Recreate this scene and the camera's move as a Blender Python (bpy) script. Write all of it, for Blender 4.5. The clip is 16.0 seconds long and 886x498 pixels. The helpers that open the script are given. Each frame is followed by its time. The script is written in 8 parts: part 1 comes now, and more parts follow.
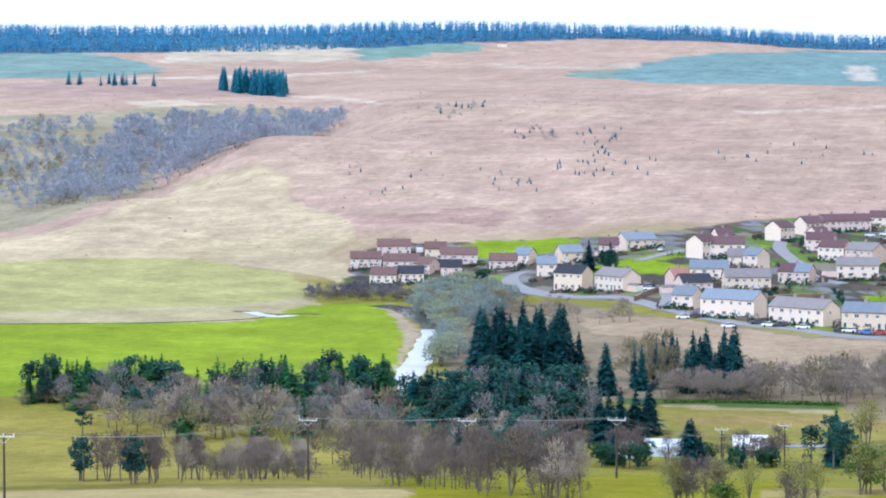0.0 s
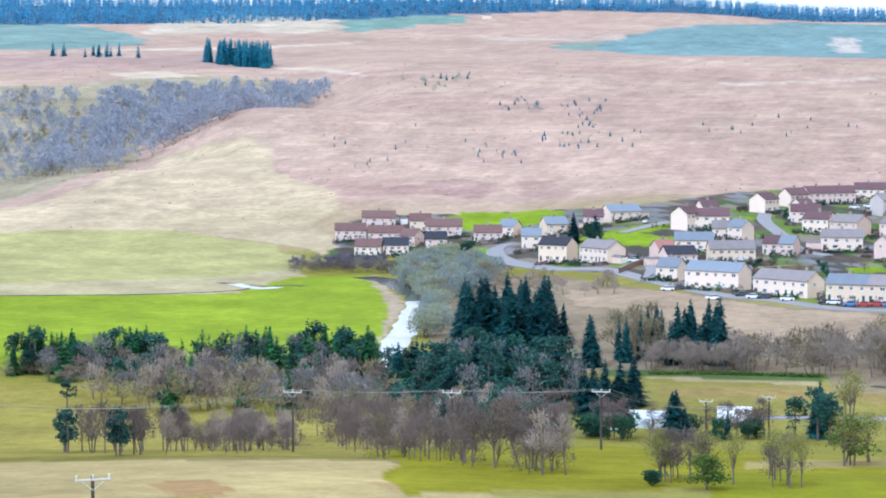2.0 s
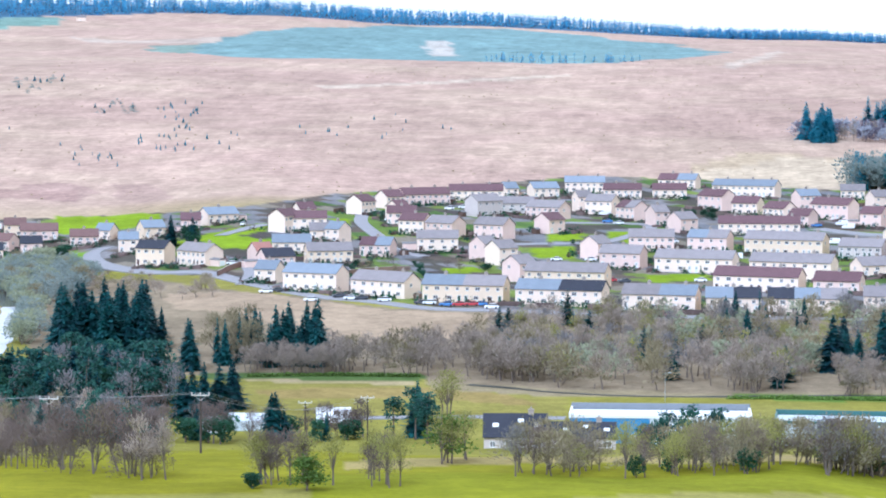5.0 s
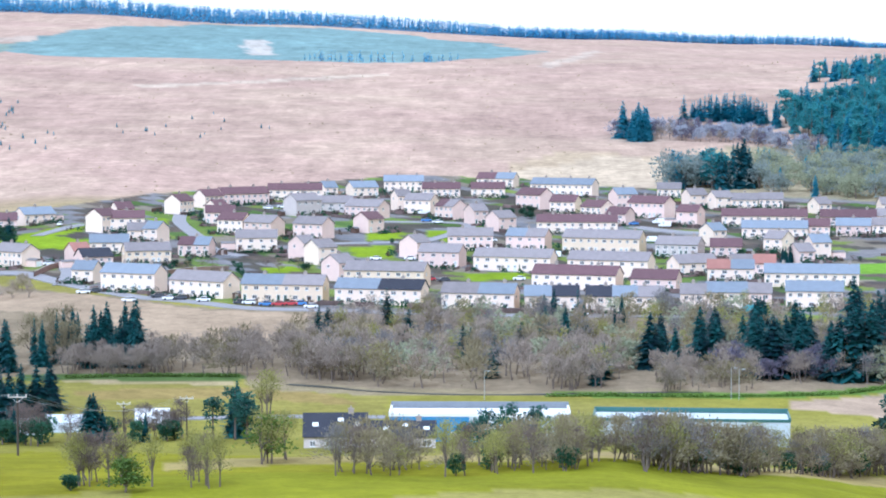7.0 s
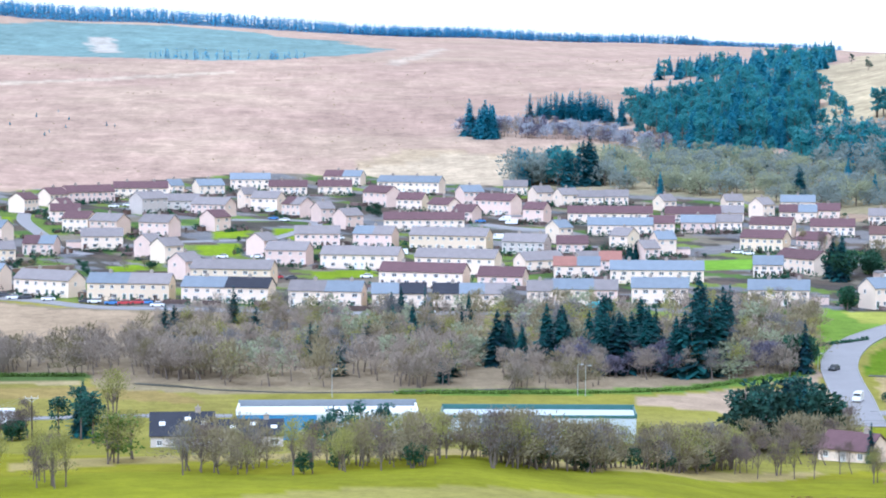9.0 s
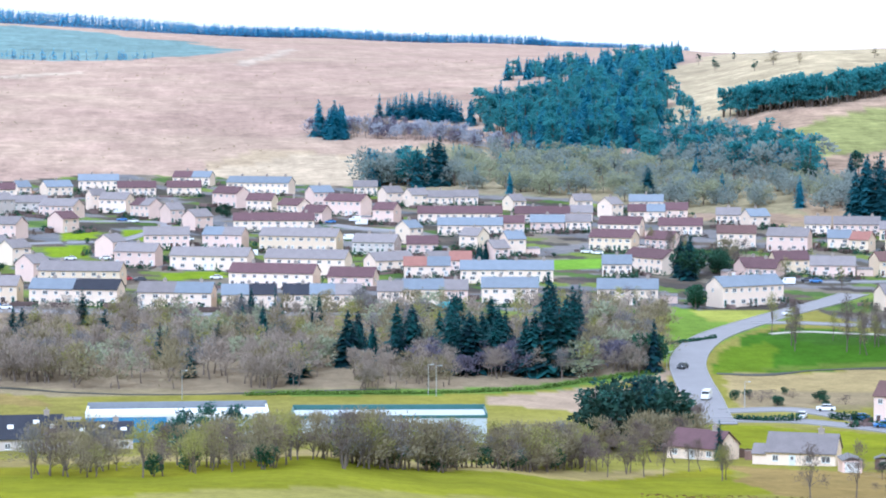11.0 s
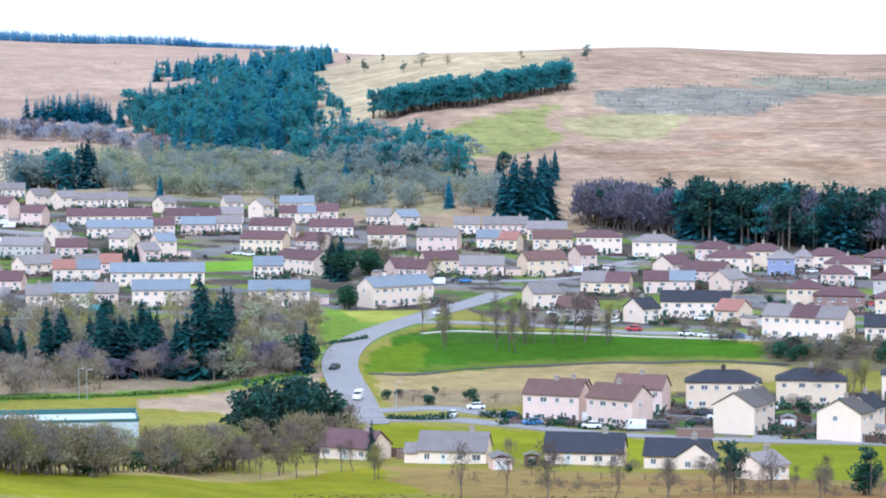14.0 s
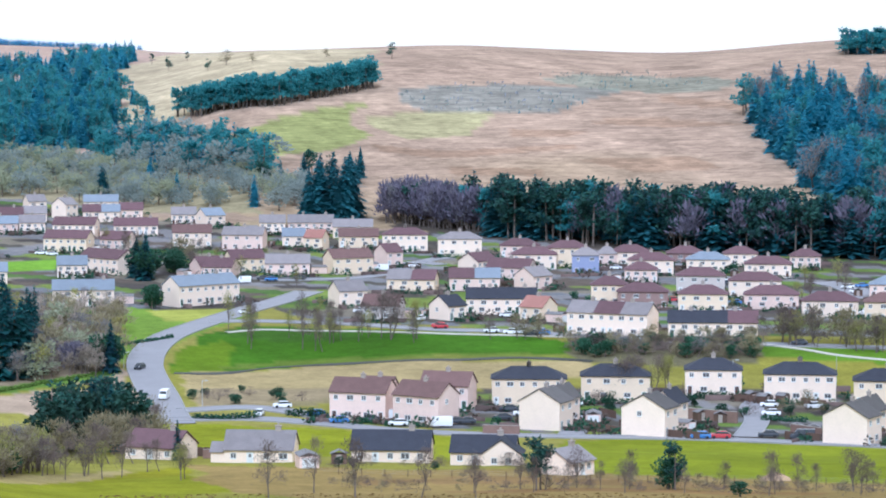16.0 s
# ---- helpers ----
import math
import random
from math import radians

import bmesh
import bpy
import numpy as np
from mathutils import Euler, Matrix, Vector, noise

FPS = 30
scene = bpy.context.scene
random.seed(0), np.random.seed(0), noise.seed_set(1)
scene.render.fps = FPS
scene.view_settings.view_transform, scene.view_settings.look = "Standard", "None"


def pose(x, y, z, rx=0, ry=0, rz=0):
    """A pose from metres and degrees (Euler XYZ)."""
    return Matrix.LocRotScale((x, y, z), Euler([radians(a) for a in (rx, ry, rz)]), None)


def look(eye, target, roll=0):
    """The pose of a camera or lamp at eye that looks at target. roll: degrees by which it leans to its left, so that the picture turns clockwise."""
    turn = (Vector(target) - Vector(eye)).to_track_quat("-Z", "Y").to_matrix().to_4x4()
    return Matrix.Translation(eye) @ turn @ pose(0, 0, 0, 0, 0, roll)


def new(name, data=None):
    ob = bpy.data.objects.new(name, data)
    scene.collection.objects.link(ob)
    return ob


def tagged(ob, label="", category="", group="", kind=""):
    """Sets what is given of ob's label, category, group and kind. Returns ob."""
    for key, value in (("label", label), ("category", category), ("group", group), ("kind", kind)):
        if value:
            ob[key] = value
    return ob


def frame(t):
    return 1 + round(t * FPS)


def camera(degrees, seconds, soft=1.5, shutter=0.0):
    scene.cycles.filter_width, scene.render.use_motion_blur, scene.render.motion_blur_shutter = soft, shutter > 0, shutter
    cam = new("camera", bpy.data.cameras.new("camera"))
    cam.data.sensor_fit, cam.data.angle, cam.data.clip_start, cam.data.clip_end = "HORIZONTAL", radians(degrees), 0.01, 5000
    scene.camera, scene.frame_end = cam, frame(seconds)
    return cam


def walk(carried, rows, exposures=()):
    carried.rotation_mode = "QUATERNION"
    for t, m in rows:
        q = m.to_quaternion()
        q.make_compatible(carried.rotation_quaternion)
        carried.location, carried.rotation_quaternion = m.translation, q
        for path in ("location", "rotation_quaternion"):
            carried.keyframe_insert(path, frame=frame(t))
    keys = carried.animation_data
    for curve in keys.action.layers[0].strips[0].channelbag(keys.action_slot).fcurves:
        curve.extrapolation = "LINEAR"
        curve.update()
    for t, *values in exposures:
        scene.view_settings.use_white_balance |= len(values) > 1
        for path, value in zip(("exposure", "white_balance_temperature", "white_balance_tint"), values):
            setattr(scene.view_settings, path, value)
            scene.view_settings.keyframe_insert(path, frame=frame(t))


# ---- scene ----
# The camera stands on a hillside above the valley and pans slowly to its right.
EYE = 72.0
cam = camera(19.145, 16.0, soft=1.95)
PAN = [  # seconds, bearing to the right, tilt, lean
    (0.0, 0.0, -2.9, 0.0), (0.5, -0.015, -3.142, 0.007), (1.0, -0.029, -3.372, 0.02), (1.5, -0.037, -3.518, 0.01),
    (2.0, 0.332, -3.514, -0.03), (2.5, 2.567, -3.512, -0.04), (3.0, 3.852, -3.476, 0.0), (3.5, 4.252, -3.462, -0.012),
    (4.0, 6.582, -3.449, -0.06), (4.5, 8.16, -3.45, -0.02), (5.0, 9.103, -3.454, -0.007), (5.2, 9.652, -3.456, -0.01),
    (7.3, 13.52, -3.475, -0.017), (7.5, 13.864, -3.479, -0.017), (8.0, 14.875, -3.499, -0.025), (8.5, 15.653, -3.52, 0.0),
    (9.0, 16.39, -3.518, -0.04), (9.2, 16.68, -3.517, -0.03), (11.3, 20.18, -3.508, 0.01), (11.5, 20.568, -3.508, 0.01),
    (12.0, 22.253, -3.507, 0.01), (12.5, 23.59, -3.487, 0.0), (13.0, 24.854, -3.472, -0.03), (13.5, 26.037, -3.471, -0.013),
    (14.0, 27.275, -3.476, -0.025), (14.5, 28.458, -3.491, -0.02), (15.0, 29.598, -3.5, -0.01), (15.5, 30.673, -3.524, -0.02),
    (16.0, 31.517, -3.519, 0.0),
]
walk(cam, [(t, pose(0, 0, EYE, 90 + tilt, lean, -bearing)) for t, bearing, tilt, lean in PAN], exposures=[(0.0, -0.14, 4590, 10), (4.0, 0.04, 4550, 10), (8.0, 0.08, 4520, 10), (12.0, 0.05, 4570, 10), (16.0, -0.13, 4600, 10)])

# ---- sky, sun, exposure: a bright, thinly clouded spring day ----
SUN_HIGH, SUN_FROM = 48.0, 215.0  # degrees above the horizon; bearing from which it shines
world = bpy.data.worlds.new("sky")
world.use_nodes = True
scene.world = world
wn, wl = world.node_tree.nodes, world.node_tree.links
wn.clear()
sky = wn.new("ShaderNodeTexSky")
sky.sky_type, sky.sun_disc = "NISHITA", False
sky.sun_elevation, sky.sun_rotation = radians(SUN_HIGH), radians(SUN_FROM)
sky.air_density, sky.dust_density, sky.ozone_density = 1.0, 3.0, 1.0
cloud = wn.new("ShaderNodeMix")
cloud.data_type = "RGBA"
cloud.inputs["Factor"].default_value = 0.70
cloud.inputs["B"].default_value = (16.5, 14.0, 10.7, 1)
wb, wo = wn.new("ShaderNodeBackground"), wn.new("ShaderNodeOutputWorld")
wb.inputs["Strength"].default_value = 0.12
wl.new(sky.outputs["Color"], cloud.inputs["A"])
wl.new(cloud.outputs["Result"], wb.inputs["Color"])
wl.new(wb.outputs["Background"], wo.inputs["Surface"])
lamp = bpy.data.lights.new("sun", "SUN")
lamp.energy, lamp.angle, lamp.color = 2.4, radians(4.0), (1.0, 0.97, 0.93)
sun = new("sun", lamp)
_s, _h = radians(SUN_FROM), radians(SUN_HIGH)
sun.matrix_world = look((2000 * math.sin(_s), 2000 * math.cos(_s), 2000 * math.tan(_h)), (0, 0, 0))

# ---- materials ----


def mat(name, color, rough=0.9, vary=0.25, scale=1.0, bump=0.0, island=0.0, obj=0.0, spec=0.3, stretch=(1, 1, 1), hue=(0, 0, 0), metal=0.0, thin=0.0):
    """A painted or natural surface: base colour with grain at two scales, a little relief, and change from piece to piece."""
    m = bpy.data.materials.new(name)
    m.use_nodes = True
    n, l = m.node_tree.nodes, m.node_tree.links
    b = n["Principled BSDF"]
    b.inputs["Roughness"].default_value, b.inputs["Specular IOR Level"].default_value, b.inputs["Metallic"].default_value = rough, spec, metal
    tc, mp = n.new("ShaderNodeTexCoord"), n.new("ShaderNodeMapping")
    mp.inputs["Scale"].default_value = stretch
    l.new(tc.outputs["Object"], mp.inputs["Vector"])
    coarse, fine = n.new("ShaderNodeTexNoise"), n.new("ShaderNodeTexNoise")
    coarse.inputs["Scale"].default_value, fine.inputs["Scale"].default_value = 0.35 * scale, 3.1 * scale
    coarse.inputs["Detail"].default_value, fine.inputs["Detail"].default_value = 4, 5
    for t in (coarse, fine):
        l.new(mp.outputs["Vector"], t.inputs["Vector"])
    add = n.new("ShaderNodeMath")
    add.operation = "ADD"
    l.new(coarse.outputs["Fac"], add.inputs[0])
    l.new(fine.outputs["Fac"], add.inputs[1])
    last = add.outputs[0]
    for amount, node, socket in ((island, "ShaderNodeNewGeometry", "Random Per Island"), (obj, "ShaderNodeObjectInfo", "Random")):
        if amount:
            src, mul = n.new(node), n.new("ShaderNodeMath")
            mul.operation = "MULTIPLY_ADD"
            l.new(src.outputs[socket], mul.inputs[0])
            mul.inputs[1].default_value = amount / max(vary, 0.01)
            l.new(last, mul.inputs[2])
            shift = n.new("ShaderNodeMath")
            shift.operation = "SUBTRACT"
            l.new(mul.outputs[0], shift.inputs[0])
            shift.inputs[1].default_value = 0.5 * amount / max(vary, 0.01)
            last = shift.outputs[0]
    gain = n.new("ShaderNodeMapRange")
    gain.inputs["From Min"].default_value, gain.inputs["From Max"].default_value = 0.0, 2.0
    gain.inputs["To Min"].default_value, gain.inputs["To Max"].default_value = 0.0, 1.0
    gain.clamp = True
    l.new(last, gain.inputs["Value"])
    ramp = n.new("ShaderNodeValToRGB")
    c = np.array(color)
    h = np.array(hue) * c
    lo, hi = np.clip(c * (1 - 1.6 * vary) - h, 0.002, 1), np.clip(c * (1 + 1.6 * vary) + h, 0.002, 1)
    ramp.color_ramp.elements[0].position, ramp.color_ramp.elements[1].position = 0.1, 0.9
    ramp.color_ramp.elements[0].color, ramp.color_ramp.elements[1].color = (*lo, 1), (*hi, 1)
    l.new(gain.outputs["Result"], ramp.inputs["Fac"])
    l.new(ramp.outputs["Color"], b.inputs["Base Color"])
    if thin:
        tr, mx = n.new("ShaderNodeBsdfTranslucent"), n.new("ShaderNodeMixShader")
        mx.inputs["Fac"].default_value = thin
        l.new(ramp.outputs["Color"], tr.inputs["Color"])
        l.new(b.outputs["BSDF"], mx.inputs[1])
        l.new(tr.outputs["BSDF"], mx.inputs[2])
        l.new(mx.outputs["Shader"], n["Material Output"].inputs["Surface"])
    if bump:
        bp = n.new("ShaderNodeBump")
        bp.inputs["Strength"].default_value, bp.inputs["Distance"].default_value = bump, 0.1
        l.new(fine.outputs["Fac"], bp.inputs["Height"])
        l.new(bp.outputs["Normal"], b.inputs["Normal"])
    return m


WALLS = {"w": mat("white_harling", (0.85, 0.695, 0.56), vary=0.08, bump=0.3, obj=0.05), "c": mat("cream_harling", (0.80, 0.645, 0.47), vary=0.08, bump=0.3, obj=0.05),
         "p": mat("pink_grey_harling", (0.77, 0.59, 0.505), vary=0.1, bump=0.3, obj=0.08), "g": mat("grey_harling", (0.58, 0.515, 0.475), vary=0.1, bump=0.3, obj=0.06),
         "b": mat("brown_brick", (0.30, 0.20, 0.18), vary=0.12, bump=0.3, obj=0.06), "l": mat("lilac_paint", (0.31, 0.34, 0.50), vary=0.07, bump=0.3)}
ROOFS = {"n": mat("brown_tile", (0.150, 0.088, 0.080), 0.75, 0.2, 1.5, 0.5, obj=0.1), "m": mat("maroon_tile", (0.125, 0.070, 0.078), 0.75, 0.2, 1.5, 0.5, obj=0.12),
         "d": mat("dark_slate", (0.040, 0.042, 0.056), 0.75, 0.2, 1.5, 0.5, obj=0.1, spec=0.2), "t": mat("grey_tile", (0.225, 0.20, 0.20), 0.7, 0.2, 1.5, 0.5, obj=0.15),
         "b": mat("blue_grey_slate", (0.20, 0.228, 0.272), 0.55, 0.16, 1.5, 0.4, obj=0.12), "k": mat("weathered_dark_tile", (0.105, 0.095, 0.09), 0.8, 0.2, 1.5, 0.5, obj=0.15),
         "r": mat("red_tile", (0.30, 0.145, 0.115), 0.7, 0.18, 1.5, 0.5, obj=0.08)}
WALL_WORDS = {"w": "white rendered", "c": "cream rendered", "p": "pinkish-grey harled", "g": "grey harled", "b": "brown brick", "l": "pale lilac painted"}
ROOF_WORDS = {"n": "brown tiled", "m": "maroon tiled", "d": "dark slate", "t": "weathered grey tiled", "b": "blue-grey slate", "k": "weathered dark tiled", "r": "red tiled"}
GLASS = mat("window_glass", (0.12, 0.115, 0.12), 0.2, 0.2, spec=0.6)
FRAME = mat("white_plastic", (0.78, 0.78, 0.76), 0.5, 0.04)
DOORS = [mat("brown_door", (0.13, 0.06, 0.04), 0.5, 0.1), mat("white_door", (0.7, 0.7, 0.68), 0.5, 0.05), mat("green_door", (0.05, 0.11, 0.07), 0.5, 0.1)]
CHIMNEY = mat("chimney_render", (0.36, 0.31, 0.27), vary=0.2, bump=0.3)
# Bare twigs in a paler copy, haze painted in for woods farther off.
TWIGS_PALER = mat("paler_bare_twigs", (0.335, 0.282, 0.232), 0.9, 0.25, 1.0, island=0.14, obj=0.2, thin=0.25)
BARK = mat("bark", (0.16, 0.13, 0.11), 0.95, 0.3, 2.0, 0.5)
# Spruce green with its blue raised a little for haze in the valley.
NEEDLES = mat("spruce_needles", (0.027, 0.105, 0.112), 0.75, 0.3, 1.0, island=0.35, obj=0.25, hue=(0.1, 0.15, 0.0), thin=0.4)
PINE = mat("pine_needles", (0.045, 0.118, 0.095), 0.75, 0.3, 1.0, island=0.35, obj=0.25, hue=(0.15, 0.15, 0.0), thin=0.4)
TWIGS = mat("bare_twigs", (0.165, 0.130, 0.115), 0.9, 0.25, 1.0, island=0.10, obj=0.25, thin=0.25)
TWIGS_GREY = mat("willow_twigs", (0.245, 0.212, 0.125), 0.9, 0.25, 1.0, island=0.14, obj=0.2, thin=0.25)
BUDS = mat("opening_buds", (0.28, 0.275, 0.08), 0.8, 0.25, 1.0, island=0.3, obj=0.25, thin=0.4)
LEAVES = mat("young_leaves", (0.14, 0.22, 0.04), 0.7, 0.25, 1.0, island=0.3, obj=0.25, thin=0.4)
SHRUB = mat("evergreen_leaves", (0.040, 0.105, 0.060), 0.7, 0.3, 1.0, island=0.35, obj=0.3, thin=0.4)

# Distance haze is painted into these needle colours as pale blue.
FAR_NEEDLES_HAZED = mat("far_spruce_needles_hazed", (0.185, 0.47, 0.69), 0.85, 0.06, 1.0, island=0.03, thin=0.7)
MID_NEEDLES_HAZED = mat("hill_spruce_needles_hazed", (0.115, 0.375, 0.490), 0.8, 0.25, 1.0, island=0.16, thin=0.65)
# Far leafless woods: haze painted in as a pale slate-blue twig colour.
TWIGS_HAZED = mat("hazed_twigs", (0.35, 0.37, 0.43), 0.9, 0.25, 1.0, island=0.14, thin=0.25)
TWIGS_PLUM = mat("plum_twigs", (0.155, 0.140, 0.190), 0.9, 0.25, 1.0, island=0.14, thin=0.25)

# Between near and hill spruces: some of the haze is in the colour.
GLEN_NEEDLES_HAZED = mat("part_hazed_needles", (0.050, 0.175, 0.215), 0.75, 0.3, 1.0, island=0.2, obj=0.2, thin=0.4)
# Hillside pines: their blue, too, is haze put into the base colour.
STRIP_NEEDLES_HAZED = mat("tall_pine_needles_hazed", (0.095, 0.305, 0.330), 0.8, 0.3, 1.0, island=0.2, thin=0.6)

TWIGS_DOME = mat("sallow_twigs", (0.36, 0.385, 0.26), 0.9, 0.2, 1.0, island=0.05, thin=0.5)
TWIGS_SCRUB = mat("scrub_twigs", (0.29, 0.335, 0.315), 0.9, 0.2, 1.0, island=0.05, thin=0.5)

YEW = mat("yew_leaves", (0.020, 0.055, 0.038), 0.8, 0.3, 1.0, island=0.3, obj=0.2, thin=0.15)
FIR = mat("fir_needles", (0.070, 0.215, 0.080), 0.75, 0.3, 1.0, island=0.35, obj=0.25, hue=(0.1, 0.15, 0.0), thin=0.4)

TWIGS_SLATE = mat("grey_twigs", (0.215, 0.205, 0.205), 0.9, 0.25, 1.0, island=0.14, thin=0.25)

# ---- the lie of the land: height profiles running out from the camera, fitted to its view, in metres below or above the eye ----
SPURS = []


def spur(bearing, *points):
    """One profile of the land: (range, height) pairs along a bearing, eased between the pairs."""
    r, z = np.array(points, float).T
    h, d = np.diff(r), np.diff(z) / np.diff(r)
    m = np.zeros(len(r))
    m[0], m[-1] = d[0], d[-1]
    for i in range(1, len(r) - 1):
        if d[i - 1] * d[i] > 0:
            a, b = 2 * h[i] + h[i - 1], h[i] + 2 * h[i - 1]
            m[i] = (a + b) / (a / d[i - 1] + b / d[i])
    x = np.arange(0, 5001, 5.0)
    k = np.clip(np.searchsorted(r, x, side="right") - 1, 0, len(r) - 2)
    t = np.clip((x - r[k]) / h[k], 0, 1)
    y = (z[k] * (1 + 2 * t) * (1 - t) ** 2 + h[k] * m[k] * t * (1 - t) ** 2 + z[k + 1] * t * t * (3 - 2 * t) + h[k] * m[k + 1] * t * t * (t - 1))
    SPURS.append((bearing, y))


NEAR = ((0, -1.7), (190, -36.5), (286, -43), (366, -50.7), (444, -61), (494, -67))
EAST = ((0, -1.7), (190, -34), (300, -48), (380, -58.3), (455, -64.5), (520, -70))
spur(-180, (0, -1.7), (400, 40), (1500, 110), (5000, 160))
spur(-110, (0, -1.7), (300, -15), (900, -20), (2000, 40), (5000, 140))
spur(-60, *NEAR, (560, -69.5), (950, -67), (1350, -50), (2000, 20), (3300, 90), (5000, 140))
spur(-14, *NEAR, (560, -69.5), (660, -68.5), (950, -67.5), (1150, -62), (1230, -57), (1350, -52), (1500, -34), (1700, -10), (1850, 4), (2100, 20), (2700, 50), (3300, 83), (3900, 118), (5000, 122))
spur(-9.6, *NEAR, (560, -69.5), (660, -68.5), (950, -67.5), (1150, -62), (1230, -57), (1350, -53), (1500, -36), (1700, -11), (1850, 4), (2100, 20), (2700, 50), (3300, 83), (3900, 118), (5000, 122))
spur(-6.5, *NEAR, (560, -69.5), (660, -68.5), (950, -67.5), (1150, -61), (1260, -51), (1340, -42), (1420, -46), (1520, -36), (1700, -11), (1860, 6), (2100, 20), (2700, 49), (3300, 83), (3900, 119), (5000, 123))
spur(-3.5, *NEAR, (560, -69.5), (660, -68.5), (950, -67.5), (1060, -65), (1150, -60), (1250, -50), (1400, -32), (1540, -12), (1640, -22), (1760, -10), (1900, 7), (2200, 21), (2700, 46), (3300, 84), (3900, 120), (5000, 124))
spur(0, *NEAR, (560, -69.5), (660, -68.5), (950, -67), (1020, -64), (1120, -56), (1220, -48), (1400, -29), (1600, -9), (1800, 8), (1950, 16), (2300, 26), (2800, 48), (3400, 92), (3900, 127), (5000, 130))
spur(5, *NEAR, (560, -69.5), (680, -67.5), (750, -63.8), (900, -61), (1000, -55.5), (1090, -51), (1180, -46), (1400, -27), (1650, -5), (1900, 15), (2150, 26), (2400, 30), (2800, 54), (3300, 80), (3900, 119), (5000, 122))
spur(9.1, *NEAR, (560, -69.5), (680, -68), (750, -63.8), (900, -61.5), (1000, -56), (1090, -51.5), (1200, -47.5), (1400, -27), (1650, -4), (1900, 14), (2200, 27), (2500, 32), (3000, 62), (3400, 79), (3900, 103), (5000, 106))
spur(16.4, *NEAR, (560, -69.5), (680, -68), (740, -64), (900, -62), (1000, -56.5), (1090, -52), (1200, -48.5), (1400, -28), (1650, -6), (1900, 13), (2200, 26), (2800, 42), (3300, 58), (3900, 74), (5000, 78))
spur(20, (0, -1.7), (190, -35.5), (290, -45), (370, -54), (450, -62.8), (510, -68.3), (560, -70), (680, -68.5), (740, -64.5), (900, -61), (1000, -56.5), (1100, -52.5), (1250, -44), (1400, -28), (1650, -5), (1900, 13), (2200, 25), (2800, 40), (3900, 66), (5000, 70))
spur(24, *EAST, (560, -71), (640, -68.5), (690, -65), (760, -63.5), (880, -60), (960, -57.5), (1060, -53), (1150, -48), (1300, -33), (1500, -10), (1750, 10), (2100, 26), (2600, 36), (3900, 55), (5000, 58))
spur(28, *EAST, (560, -71), (640, -69), (690, -65), (760, -63), (850, -61.3), (930, -58.5), (1000, -53.5), (1100, -43.5), (1250, -24), (1450, 5), (1650, 22), (1800, 26.5), (2200, 28), (5000, 30))
spur(31.5, *EAST, (560, -71), (600, -70), (650, -66), (700, -63.5), (760, -63), (850, -61.5), (930, -58.5), (1000, -53.5), (1100, -43.5), (1250, -24), (1450, 4), (1650, 23), (1800, 28), (2200, 29), (5000, 30))
spur(36, *EAST, (560, -71), (600, -69.8), (650, -65), (700, -63.2), (760, -62.5), (850, -61), (930, -58.5), (1000, -53), (1100, -43), (1250, -24), (1450, 0), (1650, 17), (1850, 24), (2200, 26), (5000, 30))
spur(41, *EAST, (560, -71), (600, -69.5), (650, -65), (700, -63.2), (760, -62.5), (850, -61), (930, -58), (1000, -52), (1100, -42), (1250, -22), (1450, 6), (1650, 26), (1850, 34), (2200, 38), (5000, 40))
spur(60, *EAST, (560, -71), (700, -64), (930, -58), (1100, -42), (1450, 6), (1850, 34), (5000, 50))
spur(110, (0, -1.7), (300, -15), (900, -20), (2000, 40), (5000, 140))
spur(180, (0, -1.7), (400, 40), (1500, 110), (5000, 160))

BEARINGS = np.array([s[0] for s in SPURS])
FINE = np.unique(np.concatenate([np.arange(-180, -16, 4), np.arange(-16, 46, 0.25), np.arange(46, 180.1, 4), [180.0]]))
_k = np.clip(np.searchsorted(BEARINGS, FINE, side="right") - 1, 0, len(BEARINGS) - 2)
_t = (FINE - BEARINGS[_k]) / (BEARINGS[_k + 1] - BEARINGS[_k])
_t = _t * _t * (3 - 2 * _t)
_Y = np.array([s[1] for s in SPURS])
LAND = _Y[_k] * (1 - _t)[:, None] + _Y[_k + 1] * _t[:, None]


def land(x, y):
    """Height of the ground at x, y (numbers or arrays)."""
    x, y = np.asarray(x, float), np.asarray(y, float)
    r, b = np.clip(np.hypot(x, y), 0, 4990), np.degrees(np.arctan2(x, y))
    i = np.clip(np.searchsorted(FINE, b, side="right") - 1, 0, len(FINE) - 2)
    u = np.clip((b - FINE[i]) / (FINE[i + 1] - FINE[i]), 0, 1)
    j = np.clip((r / 5).astype(int), 0, LAND.shape[1] - 2)
    w = r / 5 - j
    z = (LAND[i, j] * (1 - w) + LAND[i, j + 1] * w) * (1 - u) + (LAND[i + 1, j] * (1 - w) + LAND[i + 1, j + 1] * w) * u
    swell = np.clip((r - 700) / 800, 0, 1) * (0.7 * np.sin(x / 61 + np.sin(y / 47)) * np.sin(y / 53 + 0.7 * np.sin(x / 39)) + 1.1 * np.sin(x / 143 + y / 190) * np.sin(y / 121 - x / 260))
    dips = 0.25 * np.sin(x / 13.7 + 1.3 * np.sin(y / 17)) * np.sin(y / 11.3 + np.sin(x / 23)) * np.clip((r - 100) / 150, 0, 1) * np.clip((520 - r) / 60, 0, 1)
    return EYE + z + swell + dips


